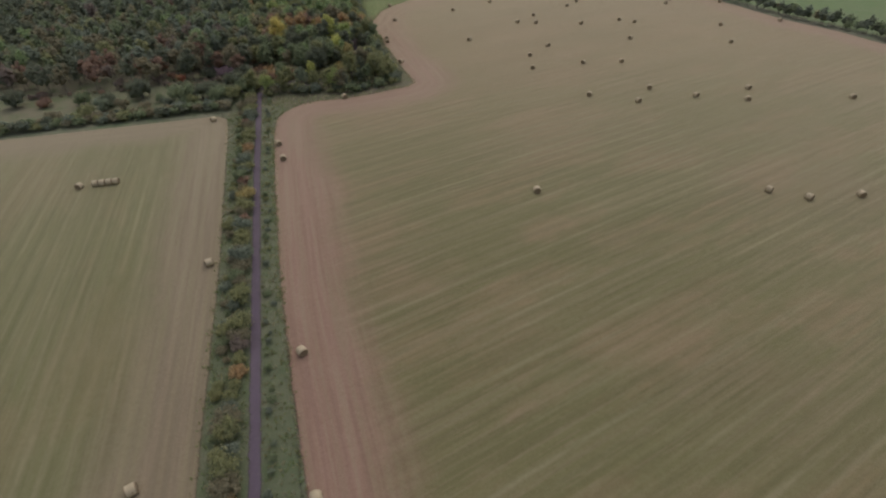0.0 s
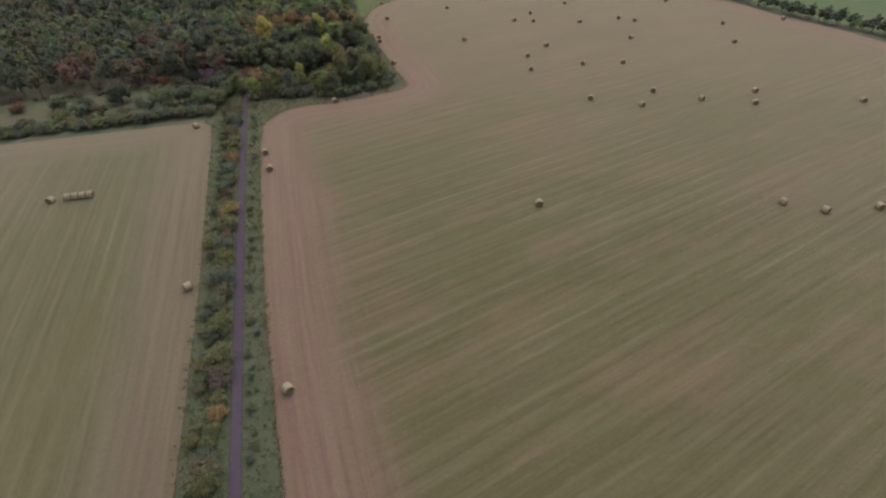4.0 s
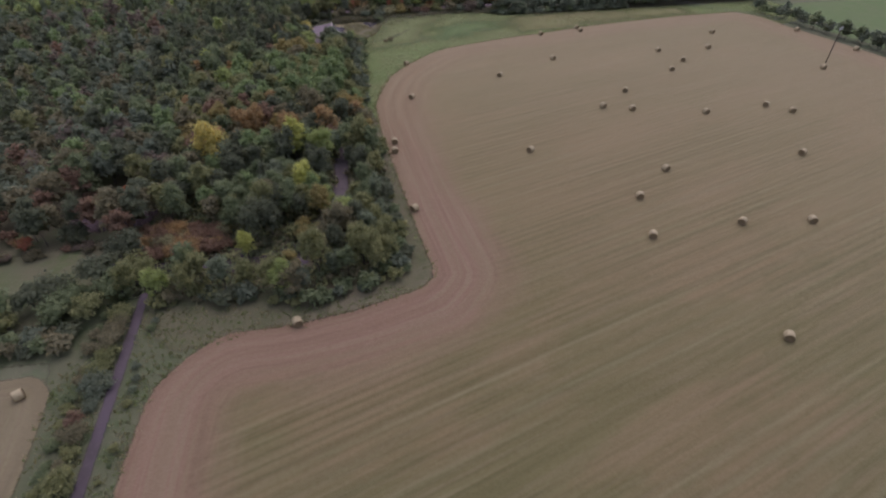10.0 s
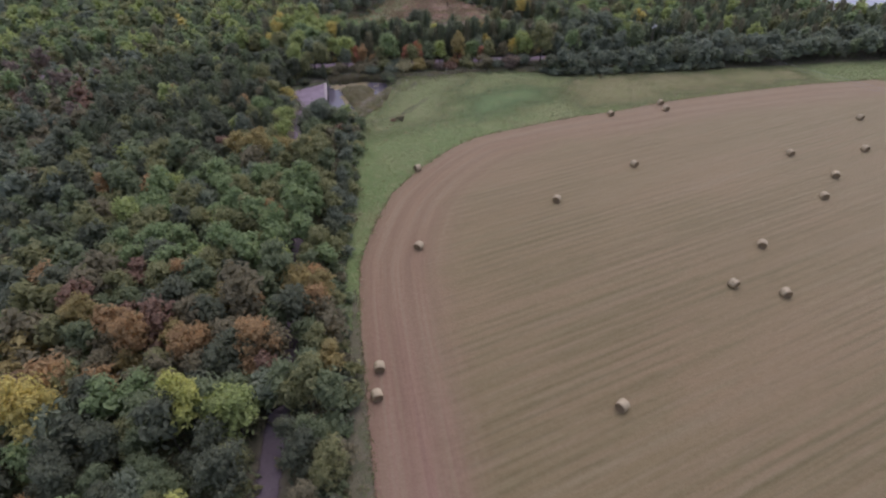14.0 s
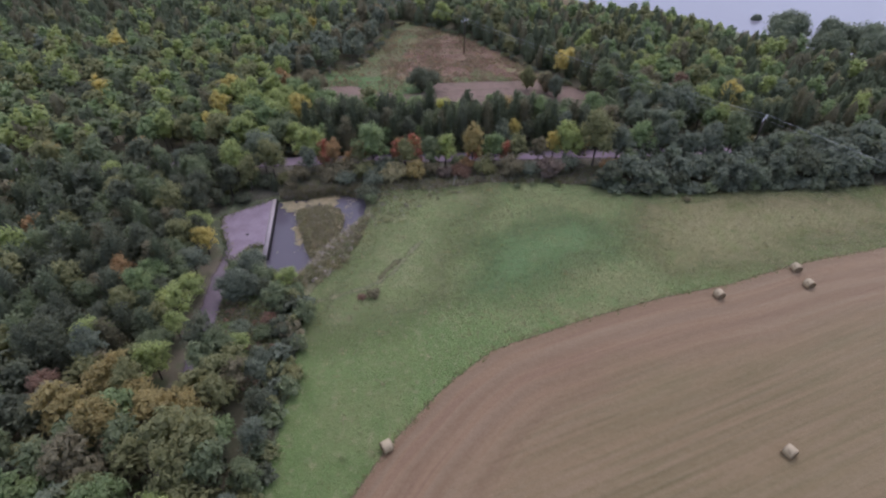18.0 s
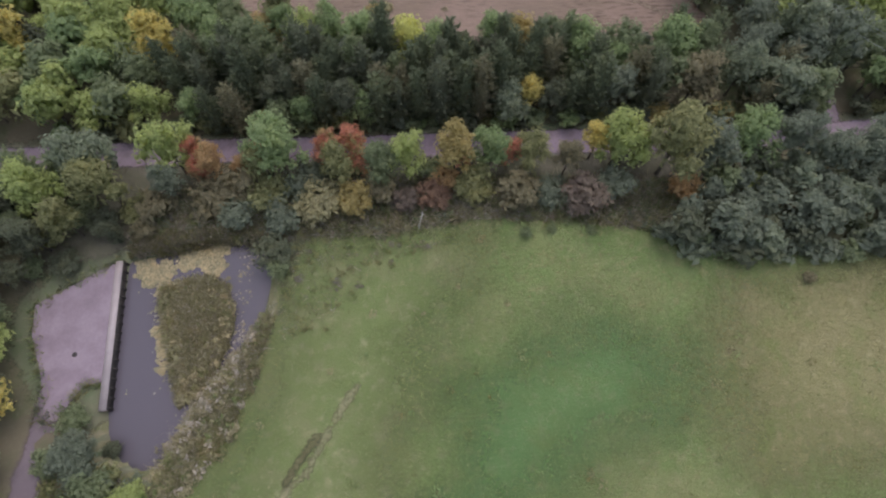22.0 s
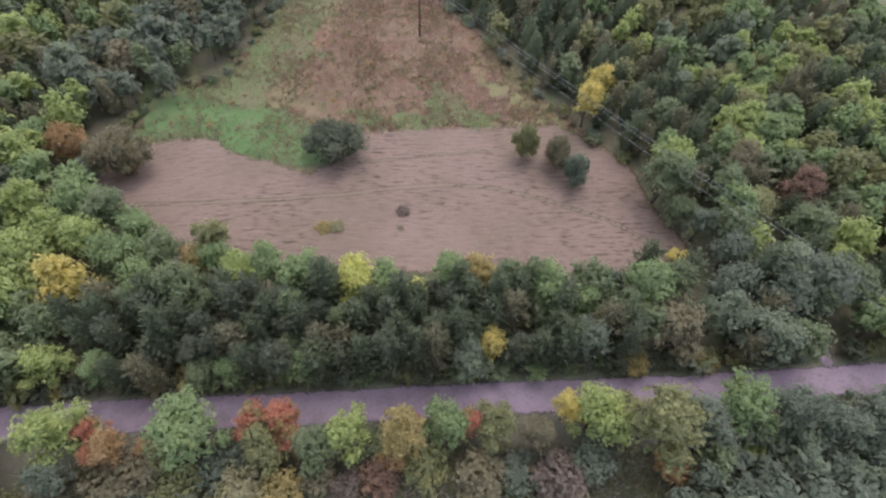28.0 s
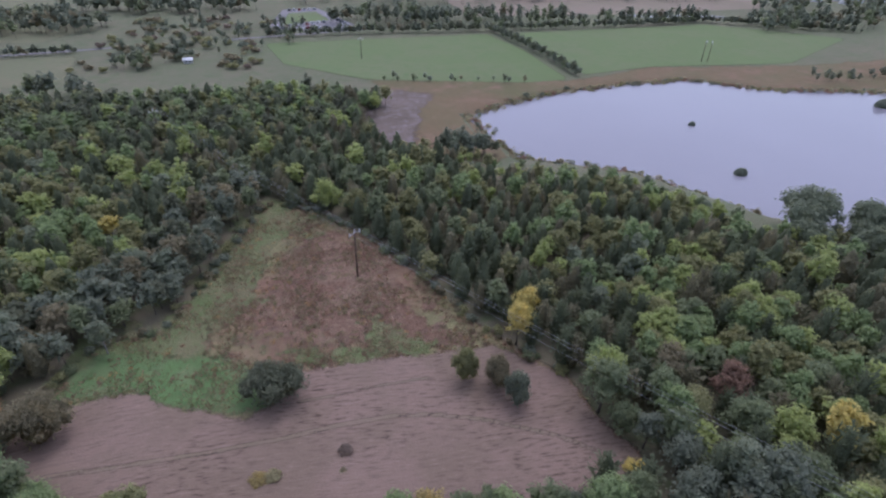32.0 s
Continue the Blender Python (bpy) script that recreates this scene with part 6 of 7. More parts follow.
def part(name, piece, mat, parent, label=""):
    ob = new(name, mesh_from(name, piece[0], piece[1], [mat]))
    ob.parent = parent
    return tagged(ob, label) if label else ob


INS = [(-1.15, 0.62), (0.0, 1.0), (1.15, 0.62)]


def utility_pole(x, y, turn, height, lean=0.0):
    root = new("utility_pole")
    root.matrix_basis = pose(x, y, at(x, y), lean, 0, turn)
    tagged(root, "dark wooden utility pole with a pale steel crossarm", "utility pole", "poles of the power line")
    part("post", tube([(0, 0, -0.3), (0, 0, height * 0.5), (0, 0, height)], [0.17, 0.15, 0.11], 10), M["pole"], root)
    arm = part("crossarm", joined([tube([(-1.25, 0, height - 0.05), (0, 0, height + 0.3)], [0.07, 0.07], 6), tube([(1.25, 0, height - 0.05), (0, 0, height + 0.3)], [0.07, 0.07], 6),
                             tube([(-1.25, 0, height - 0.35), (-1.25, 0, height + 0.1)], [0.06, 0.06], 6), tube([(1.25, 0, height - 0.35), (1.25, 0, height + 0.1)], [0.06, 0.06], 6)]), M["steel"], root, "pale steel crossarm")
    for dx, dz in INS:
        part("insulator", tube([(dx, 0, height + dz - 0.65), (dx, 0, height + dz - 0.45), (dx, 0, height + dz - 0.4), (dx, 0, height + dz - 0.2), (dx, 0, height + dz)], [0.05, 0.12, 0.07, 0.12, 0.05], 8), M["porcelain"], arm)
    return root


POLES = [(155.6, 211.8, 30, 9.2), (113.8, 296.4, 40, 8.7), (63.5, 368.2, 35, 9.6), (13.0, 452, 35, 9.6)]
for p in POLES:
    utility_pole(*p)
utility_pole(84.4, 551, 10, 9.0)
utility_pole(256.5, 526, 60, 9.5)
utility_pole(258.4, 524, 60, 9.5)
tops = []
for x, y, a, h in POLES:
    m = pose(x, y, at(x, y), 0, 0, a)
    tops.append([m @ Vector((dx, 0, h + dz)) for dx, dz in INS])
for a, b in zip(tops, tops[1:]):
    for p, q in zip(a, b):
        pts = [p.lerp(q, k / 14) - Vector((0, 0, 4 * 1.3 * (k / 14) * (1 - k / 14))) for k in range(15)]
        v, f = tube(pts, [0.014] * 15, 5)
        tagged(new("power_cable", mesh_from("power_cable", v, f, [M["wire"]])), "thin grey overhead power cable", "cable", "cables of the power line")

def lathe_up(profile, sides, at_xy):
    """A round upright piece from (height, radius) pairs."""
    v, f = lathe(profile, sides)
    return np.stack([v[:, 1] + at_xy[0], v[:, 2] + at_xy[1], v[:, 0]], 1), f


# ---- pond: apron, wall, weed ----
apron = [(18.2, 290.1), (16.2, 289.2), (12.9, 287.3), (9.8, 285.7), (10.2, 282.2), (11.6, 278.9), (12.6, 276), (12.6, 273.6), (14.4, 273.4), (15.4, 275.0), (16.4, 276.6), (18.5, 276.9)]
bm = bmesh.new()
face = bm.faces.new([bm.verts.new((x, y, pz + 0.16)) for x, y in apron])
bmesh.ops.recalc_face_normals(bm, faces=bm.faces)
up = bmesh.ops.extrude_face_region(bm, geom=list(bm.faces))
bmesh.ops.translate(bm, verts=[v for v in up["geom"] if isinstance(v, bmesh.types.BMVert)], vec=(0, 0, -0.6))
bmesh.ops.recalc_face_normals(bm, faces=bm.faces)
me = bpy.data.meshes.new("slab")
bm.to_mesh(me)
me.materials.append(M["concrete"])
slab = new("concrete_apron")
slab.location = (14, 282, pz)
tagged(slab, "stained pinkish concrete apron beside the pond", "concrete slab")
me.transform(Matrix.Translation((-14, -282, -pz)))
new("slab", me).parent = slab
# thin dark disc added for a faint smudge on the slab
part("drain_cover", lathe_up([(0.1, 0.27), (0.175, 0.27), (0.185, 0.25), (0.185, 0.01)], 16, (1.0, -2.1)), M["planks"], slab, "dark round smudge on the concrete")
wall = new("pond_wall")
wall.matrix_basis = pose(19.15, 274.0, pz, 0, 0, math.degrees(math.atan2(290 - 274, 18.45 - 19.15)) - 90)
tagged(wall, "pale concrete kerb with dark timber piles above the water", "retaining wall")
part("kerb", box(-0.75, 0.0, 0, 16.1, -0.5, 0.24), M["kerbstone"], wall)
part("sheeting", box(0.0, 0.1, 0, 16.1, -1.2, 0.16), M["planks"], wall, "dark wet timber sheeting")
pile = mesh_from("pile", *box(0.1, 0.24, -0.09, 0.09, -1.3, 0.12), [M["planks"]])
for k in range(17):
    ob = new("pile", pile)
    ob.parent = wall
    ob.location = (0, 0.2 + k * 0.98, 0)

# ---- grass tufts, reeds and weed ----


def tufts(name, label, category, pts, height, mats, blades=4, width=0.09, seed=1, lean=0.35):
    """Blades of grass or reed in tufts: one joined mesh."""
    rng = np.random.default_rng(seed)
    pts = np.asarray(pts, float)
    n = len(pts) * blades
    base = np.repeat(np.stack([pts[:, 0], pts[:, 1], land(pts[:, 0], pts[:, 1]) + 0.02], 1), blades, 0)
    base[:, :2] += rng.normal(size=(n, 2)) * 0.13
    a = rng.uniform(0, 6.283, n)
    h = height * rng.uniform(0.5, 1.3, n)
    side = np.stack([np.cos(a), np.sin(a), np.zeros(n)], 1) * (width * rng.uniform(0.6, 1.4, n))[:, None]
    tip = base + np.stack([rng.normal(size=n) * lean * h, rng.normal(size=n) * lean * h, h], 1)
    v = np.stack([base - side, base + side, tip], 1).reshape(-1, 3)
    idx = np.repeat(rng.integers(0, len(mats), len(pts)), blades)
    return tagged(new(name, mesh_from(name, v, np.arange(3 * n).reshape(-1, 3), [M[m] for m in mats], idx)), label, category, kind="stuff")


def strew(rng, poly, n, keep=None):
    p = np.array(poly)
    X, Y = rng.uniform(p[:, 0].min(), p[:, 0].max(), n), rng.uniform(p[:, 1].min(), p[:, 1].max(), n)
    ok = sdf(X, Y, poly) > 0
    if keep:
        ok &= keep(X, Y)
    return np.stack([X[ok], Y[ok]], 1)


def clumps(name, label, category, pts, radius, height, mats, seed, count=26, size=0.13, lift=None):
    """Rounded tussocks of leaves: one joined mesh."""
    rng = np.random.default_rng(seed)
    pts = np.asarray(pts, float)
    n = len(pts)
    big = np.repeat(rng.uniform(0.55, 1.35, n), count)
    d = rng.normal(size=(n * count, 3))
    d /= np.linalg.norm(d, axis=1)[:, None]
    d[:, 2] = abs(d[:, 2])
    base = np.repeat(np.stack([pts[:, 0], pts[:, 1], land(pts[:, 0], pts[:, 1]) if lift is None else np.full(n, lift)], 1), count, 0)
    reach = (big * rng.uniform(0.55, 1.1, n * count))[:, None]
    pos = base + d * reach * (radius, radius, height) + (0, 0, 0.08)
    v, f = sprays(rng, pos, d * 0.6 + (0, 0, 0.6) + rng.normal(size=d.shape) * 0.5, size, 1.6)
    pick = np.repeat(rng.integers(0, len(mats), n), count)
    return tagged(new(name, mesh_from(name, v, f, [M[m] for m in mats], np.concatenate([pick, pick]))), label, category, kind="stuff")


for key, c1, c2 in (("blade_green", (0.25, 0.3, 0.125), (0.3, 0.34, 0.16)), ("blade_straw", (0.4, 0.35, 0.22), (0.48, 0.43, 0.28)), ("blade_olive", (0.26, 0.25, 0.12), (0.31, 0.29, 0.15)), ("blade_grey", (0.3, 0.27, 0.22), (0.37, 0.33, 0.28)), ("blade_pale", (0.56, 0.5, 0.42), (0.66, 0.59, 0.5)), ("weed", (0.56, 0.47, 0.28), (0.64, 0.55, 0.35))):
    M[key] = leafy(key, c1, c2)
rng = np.random.default_rng(41)
OUT = lambda X, Y: sdf(X, Y, EAST) < -0.2
dry = lambda X, Y: np.sin(X * 0.11 + 1) + np.sin(Y * 0.17 + X * 0.05) + rng.normal(size=X.shape) * 0.9
pts = strew(rng, MEADOW, 190000, OUT)
d = dry(pts[:, 0], pts[:, 1])
tufts("meadow_grass", "green meadow grass in small tufts", "grass", pts[d < 0.5], 0.17, ["blade_green", "blade_olive", "blade_green", "blade_straw"], 3, 0.06, 2)
tufts("dry_meadow_grass", "straw-coloured grass tufts in the meadow", "grass", pts[(d >= 0.5)], 0.24, ["blade_straw", "blade_green", "blade_straw"], 3, 0.05, 3)
DRY = [(72, 263), (88, 267), (104, 270), (128, 272), (128, 281), (104, 282.5), (88, 283), (80, 278), (70, 271)]
spread = strew(rng, DRY, 8500)
spread = spread + rng.normal(size=spread.shape) * (9.0, 3.6)
spread = spread[(sdf(spread[:, 0], spread[:, 1], MEADOW) > 0.5) & OUT(spread[:, 0], spread[:, 1])]
tufts("straw_grass_patch", "patch of straw-coloured grass in the meadow", "grass", spread, 0.22, ["blade_straw", "blade_olive", "blade_straw", "blade_olive"], 3, 0.045, 19, 0.7)
edge = []
for (ax, ay), (bx, by) in zip(EAST[1:30], EAST[2:31]):
    n = int(math.hypot(bx - ax, by - ay) * 5)
    f = rng.uniform(0, 1, n)
    edge.append(np.stack([ax + (bx - ax) * f, ay + (by - ay) * f], 1) + rng.normal(size=(n, 2)) * 0.28)
tufts("field_edge_grass", "pale tall grass along the edge of the stubble", "grass", np.concatenate(edge), 0.4, ["blade_straw", "blade_olive", "blade_green"], 4, 0.06, 4)
VERGES = [(-19.5, 0), (-20.3, 105), (-22, 137), (-15, 146), (-8, 146), (8, 142), (24, 144), (24.5, 141.5), (8, 139), (-6, 137), (-10, 130), (-10, 100), (-8, 40), (-6, 0)]
tufts("verge_tufts", "green and straw tufts on the verges", "grass", strew(rng, VERGES, 14000, lambda X, Y: line_dist(X, Y, PATH_LINE) > 0.9), 0.4, ["blade_green", "blade_olive", "blade_green", "blade_straw"], 4, 0.1, 5)
BRAMBLE = [(19, 292), (36, 291.4), (42, 291), (48, 291), (58, 292), (68, 290.8), (80, 288.6), (84, 295), (60, 297.5), (19, 299)]
tufts("bramble_stalks", "tangled grey-brown dead stalks beside the meadow", "undergrowth", strew(rng, BRAMBLE, 14000), 0.7, ["blade_grey", "blade_olive", "brown", "blade_green", "blade_pale"], 5, 0.06, 6, 0.8)
tufts("meadow_stalks", "sparse grey dead stalks in the wet corner of the meadow", "grass", strew(rng, [(35.6, 290.5), (35.2, 283), (36.5, 279.5), (41, 281), (45, 286.5), (55, 289.5), (60, 292), (42, 292)], 1100), 0.4, ["blade_grey", "blade_pale", "blade_olive", "blade_green"], 4, 0.045, 16, 0.7)
COPSE = [(15.4, 246), (24, 245), (25.6, 262), (24.6, 266.5), (19, 268.6), (15, 268)]
tufts("copse_grass", "long green and brown grass under the trees by the pond", "grass", strew(rng, COPSE, 5200), 0.55, ["blade_green", "blade_olive", "mid", "brown", "blade_grey"], 5, 0.09, 20, 0.8)
REEDS = [(25.0, 268.0), (26.6, 265.6), (29.6, 267.8), (32.0, 271), (33.6, 276), (35.4, 282), (34.8, 282.6), (33.4, 279), (30, 277.2), (28.2, 272.6)]
tufts("pond_reeds", "tan and olive reeds on the bank of the pond", "reeds", strew(rng, REEDS, 14000), 0.6, ["blade_straw", "blade_olive", "blade_green", "blade_pale", "brown", "olive", "tan"], 5, 0.05, 7, 0.7)
tufts("pond_edge_reeds", "dark reeds at the far end of the pond", "reeds", strew(rng, [(19, 290.6), (36, 290), (38, 292.6), (19, 293.6)], 1600), 0.9, ["blade_grey", "brown", "blade_olive"], 5, 0.08, 8)
tufts("clearing_tufts", "brown and olive tufts of dead growth in the clearing", "grass", strew(rng, CLEARING, 42000, lambda X, Y: (sdf(X, Y, MOWN) < 0) & (np.sin(X * 0.5) + np.sin(Y * 0.4 + 2) + rng.normal(size=X.shape) > 0.2)), 0.5, ["russet", "brown", "blade_olive", "blade_straw", "russet"], 4, 0.11, 9, 0.7)

PLUMES = [(30.6, 277.4), (30.0, 276.6), (29.0, 275.6), (28.4, 274.6), (27.9, 272.8), (27.0, 271.8), (25.8, 270.6), (25.2, 269.8), (25.0, 268.8), (26.4, 270.0), (31.6, 278.2), (31.0, 275.8), (29.6, 273.6), (32.4, 277.0), (28.2, 270.8), (33.2, 279.6)]
pts = np.concatenate([np.array(p) + rng.normal(size=(60, 2)) * 0.45 for p in PLUMES])
tufts("pale_reed_plumes", "pale feathery reed plumes on the bank of the pond", "reeds", pts, 0.75, ["blade_pale", "blade_straw", "blade_pale", "weed"], 6, 0.055, 17, 0.7)
rim = [np.array(a) + (np.array(c) - a) * f + rng.normal(size=2) * 0.35 for a, c in zip(apron[:-1], apron[1:]) for f in rng.uniform(0, 1, 22)]
ob = tufts("apron_edge_grass", "grass and moss creeping over the edges of the concrete", "grass", np.array(rim), 0.5, ["blade_green", "mid", "blade_olive", "dark"], 5, 0.08, 18, 0.7)

ISLAND = [(22.6, 286.6), (22.9, 284.6), (23.5, 282.0), (24.6, 279.0), (25.2, 276.4), (26.0, 274.0), (27.8, 274.8), (29.2, 277.0), (30.4, 279.8), (30.8, 283.2), (29.8, 286.6), (27.8, 287.6), (25.2, 287.4)]
ix, iy = np.arange(20, 32, 0.6), np.arange(273, 291.5, 0.6)
X, Y = np.meshgrid(ix, iy)
d = sdf(X.ravel(), Y.ravel(), ISLAND)
z = pz - 0.95 + 0.95 * np.clip((d + 0.6) / 3.2, 0, 1) ** 0.7 + rng.uniform(-0.12, 0.12, d.size)
w = len(ix)
i = (np.arange(len(iy) - 1)[:, None] * w + np.arange(w - 1)[None]).ravel()
q = np.stack([i, i + 1, i + 1 + w, i + w], 1)
q = q[(d[q] > -1.2).any(1)]
me = mesh_from("pond_island", np.stack([X.ravel(), Y.ravel(), z], 1), q, [M["islet"]], smooth=True)
tagged(new("pond_island", me), "overgrown olive and tan island in the pond", "island", kind="structure")


def floating(name, label, pts, size, mats, seed):
    """Flat ragged pads on the water: one joined mesh."""
    rng = np.random.default_rng(seed)
    V, F, I, n = [], [], [], 0
    for x, y in pts:
        s, a = size * rng.uniform(0.5, 1.5), rng.uniform(0, 6.283)
        k = 7
        r = s * rng.uniform(0.55, 1.2, k)
        w = a + np.arange(k) * 6.283 / k
        zt = pz - 0.75 + rng.uniform(0.012, 0.05)
        V.append(np.concatenate([[(x, y, zt + 0.03)], np.stack([x + np.cos(w) * r, y + np.sin(w) * r, np.full(k, zt)], 1)]))
        F.append(np.array([(0, 1 + j, 1 + (j + 1) % k) for j in range(k)]) + n)
        I.append(np.full(k, rng.integers(len(mats))))
        n += k + 1
    return tagged(new(name, mesh_from(name, np.concatenate(V), np.concatenate(F), [M[m] for m in mats], np.concatenate(I))), label, "water weed", kind="stuff")


def drift(centres, spread, n):
    """Places clustered round the given ones."""
    c = np.array(centres)[rng.integers(0, len(centres), n)]
    p = c + rng.normal(size=(n, 2)) * spread
    return p[sdf(p[:, 0], p[:, 1], POND) > -0.3]


floating("floating_weed", "pale tan weed floating on the pond", np.concatenate([drift([(20.4, 290.2), (20.9, 288.8), (21.6, 288.2), (22.9, 288.9), (23.2, 286.6), (25.4, 289.8), (26.4, 290.8), (27.4, 290.2), (28.6, 290.8), (28.2, 289.0)], 0.5, 1500), drift([(22.8, 281.8), (23.4, 280.4), (23.7, 279.6), (23.8, 278.0)], 0.3, 160)]), 0.3, ["weed", "weed", "blade_straw"], 1)
floating("weed_patches", "small pale weed patches on the pond", np.concatenate([drift([(31.6, 287.6), (31.9, 285.2), (32.3, 289.4), (31.8, 281.6), (31.4, 280.4), (31.2, 278.6), (30.2, 277.2)], 0.55, 130), drift([(23.0, 283.4), (23.9, 279.0), (24.6, 276.4), (27.0, 272.6), (28.4, 274.4)], 0.5, 130), strew(rng, POND, 30)]), 0.11, ["blade_pale", "blade_straw"], 2)
reedy = strew(rng, ISLAND, 7500)
n0 = len(reedy)
ob = tufts("island_growth", "olive and straw growth on the pond island", "reeds", reedy, 0.5, ["blade_olive", "blade_straw", "tan", "blade_straw", "blade_olive", "blade_pale", "brown"], 6, 0.055, 10, 0.75)
co = np.empty(n0 * 18 * 3, np.float32)
ob.data.vertices.foreach_get("co", co)
co = co.reshape(-1, 3)
low = np.repeat(co.reshape(-1, 18, 3)[:, :, 2].min(1), 18)
co[:, 2] += pz - 0.62 - low + 0.55 * np.repeat(np.clip(sdf(reedy[:, 0], reedy[:, 1], ISLAND) / 2.6, 0, 1), 18)
ob.data.vertices.foreach_set("co", co.ravel())
BANK = [(24.6, 267.6), (26.6, 264.8), (29.8, 266.6), (32.4, 270.4), (34.2, 276), (35.2, 282), (33.8, 283), (32.2, 279.4), (29.4, 276), (27.4, 272.6), (25.4, 270.4)]
clumps("reed_tussocks", "tan, olive and green tussocks along the bank of the pond", "reeds", strew(rng, BANK, 420), 0.55, 0.75, ["blade_straw", "tan", "blade_pale", "olive", "blade_straw", "blade_green", "brown", "blade_straw"], 71)
clumps("pale_plume_heads", "cream reed heads at the edge of the pond", "reeds", np.concatenate([np.array(p) + rng.normal(size=(8, 2)) * 0.5 for p in PLUMES]), 0.42, 1.0, ["blade_pale", "blade_straw", "blade_pale"], 72, 24, 0.12)
clumps("island_tussocks", "olive and brown tussocks on the pond island", "reeds", strew(rng, ISLAND, 330), 0.6, 0.6, ["tan", "tan", "blade_straw", "blade_olive", "blade_straw", "olive", "weed"], 73, 26, 0.13, pz - 0.4)
clumps("bramble_tussocks", "grey-brown and olive bramble tussocks between road and meadow", "undergrowth", strew(rng, BRAMBLE, 620), 0.6, 0.7, ["brown", "slate", "olive", "blade_grey", "plum", "mid", "tan"], 74, 24, 0.14)
clumps("copse_tussocks", "green and brown low growth beside the track", "undergrowth", strew(rng, COPSE, 300), 0.7, 0.8, ["mid", "olive", "green", "brown", "slate", "russet"], 75, 26, 0.15)
NEAR_WOOD = [(-14, 150), (6, 145), (21, 146), (24, 152), (23.4, 206), (24.5, 236), (14, 238), (-6, 200), (-12, 168)]
clumps("woodland_undergrowth", "low olive and brown growth under the trees", "undergrowth", strew(rng, NEAR_WOOD, 2600, lambda X, Y: line_dist(X, Y, TRACK_LINE) > 1.4), 1.0, 1.3, ["dark", "mid", "olive", "brown", "mid", "olive"], 80, 16, 0.26)
CORNER = [(36, 280), (40, 279), (47, 286), (58, 291), (47, 292), (37, 291)]
clumps("wet_corner_tussocks", "scattered olive tussocks in the wet corner of the meadow", "grass", strew(rng, CORNER, 120), 0.5, 0.3, ["blade_olive", "blade_grey", "olive", "blade_green"], 76, 18, 0.12)
clumps("meadow_tussocks", "scattered low tussocks in the meadow grass", "grass", strew(rng, MEADOW, 900, OUT), 0.6, 0.14, ["blade_green", "blade_straw", "blade_olive", "blade_straw", "green", "blade_green"], 77, 16, 0.11)
clumps("bracken_tussocks", "reddish brown bracken clumps in the clearing", "bracken", strew(rng, CLEARING, 1300, lambda X, Y: (sdf(X, Y, MOWN) < -0.5) & (Y > 345)), 0.7, 0.35, ["russet", "brown", "russet", "blade_olive", "orange", "olive"], 78, 14, 0.16)
shore = []
for (ax, ay), (bx, by) in list(zip(LAKE, LAKE[1:]))[:7] + list(zip(LAKE, LAKE[1:]))[9:] + [(LAKE[-1], LAKE[0])]:
    n = int(math.hypot(bx - ax, by - ay) * 1.5)
    f = rng.uniform(0, 1, n)
    shore.append(np.stack([ax + (bx - ax) * f, ay + (by - ay) * f], 1) + rng.normal(size=(n, 2)) * 1.3)
clumps("shore_reeds", "tan and dark reeds along the lake shore", "reeds", np.concatenate(shore), 1.1, 1.0, ["tan", "brown", "olive", "slate", "blade_straw", "russet"], 79, 12, 0.42, -15.0)
post = new("leaning_post")
post.matrix_basis = pose(51.3, 290.8, at(51.3, 290.8), -48, 0, -22)
tagged(post, "pale bleached post leaning over the bramble edge", "post")
part("shaft", tube([(0, 0, -0.2), (0, 0, 1.6), (0.03, 0, 2.6)], [0.055, 0.05, 0.04], 8), M["whitepost"], post)


# ---- lake islets, far shed, parked cars, houses ----
for x, y, s in [(191, 442, 0.9), (178.5, 401.5, 1.35), (286, 449, 2.2)]:
    bm = bmesh.new()
    bmesh.ops.create_icosphere(bm, subdivisions=2, radius=1.0)
    for v in bm.verts:
        k = 1 + 0.25 * noise.noise(v.co * 2.1 + Vector((x, y, 0)))
        v.co = Vector((v.co.x * 1.5 * s * k, v.co.y * 1.1 * s * k, max(-0.4, v.co.z * 1.35 * s * k)))
    me = bpy.data.meshes.new("islet")
    bm.to_mesh(me)
    me.materials.append(M["slate"])
    root = new("islet")
    root.location = (x, y, -14.9)
    tagged(root, "small dark bushy islet in the lake", "islet", "islets of the lake")
    ob = new("mound", me)
    ob.parent = root
    rr = np.random.default_rng(int(x))
    d = rr.normal(size=(160, 3))
    d /= np.linalg.norm(d, axis=1)[:, None]
    d[:, 2] = abs(d[:, 2])
    part("foliage", sprays(rr, d * (1.5 * s, 1.1 * s, 1.35 * s), d, 0.22 * s), M["slate"], root)


def wheel_mesh():
    v, f = lathe([(-0.1, 0.2), (-0.1, 0.3), (-0.07, 0.32), (0.07, 0.32), (0.1, 0.3), (0.1, 0.2)], 12)
    return mesh_from("wheel", v[:, [1, 0, 2]], f, [M["tyre"]])


def car_shell(z0, z1, inset, x0, x1, w, shrink):
    v = np.array([(x0, -w, z0), (x1, -w, z0), (x1, w, z0), (x0, w, z0), (x0 + inset, -w * shrink, z1), (x1 - inset * 1.4, -w * shrink, z1), (x1 - inset * 1.4, w * shrink, z1), (x0 + inset, w * shrink, z1)])
    return v, np.array([(0, 3, 2), (0, 2, 1), (4, 5, 6), (4, 6, 7), (0, 1, 5), (0, 5, 4), (1, 2, 6), (1, 6, 5), (2, 3, 7), (2, 7, 6), (3, 0, 4), (3, 4, 7)])


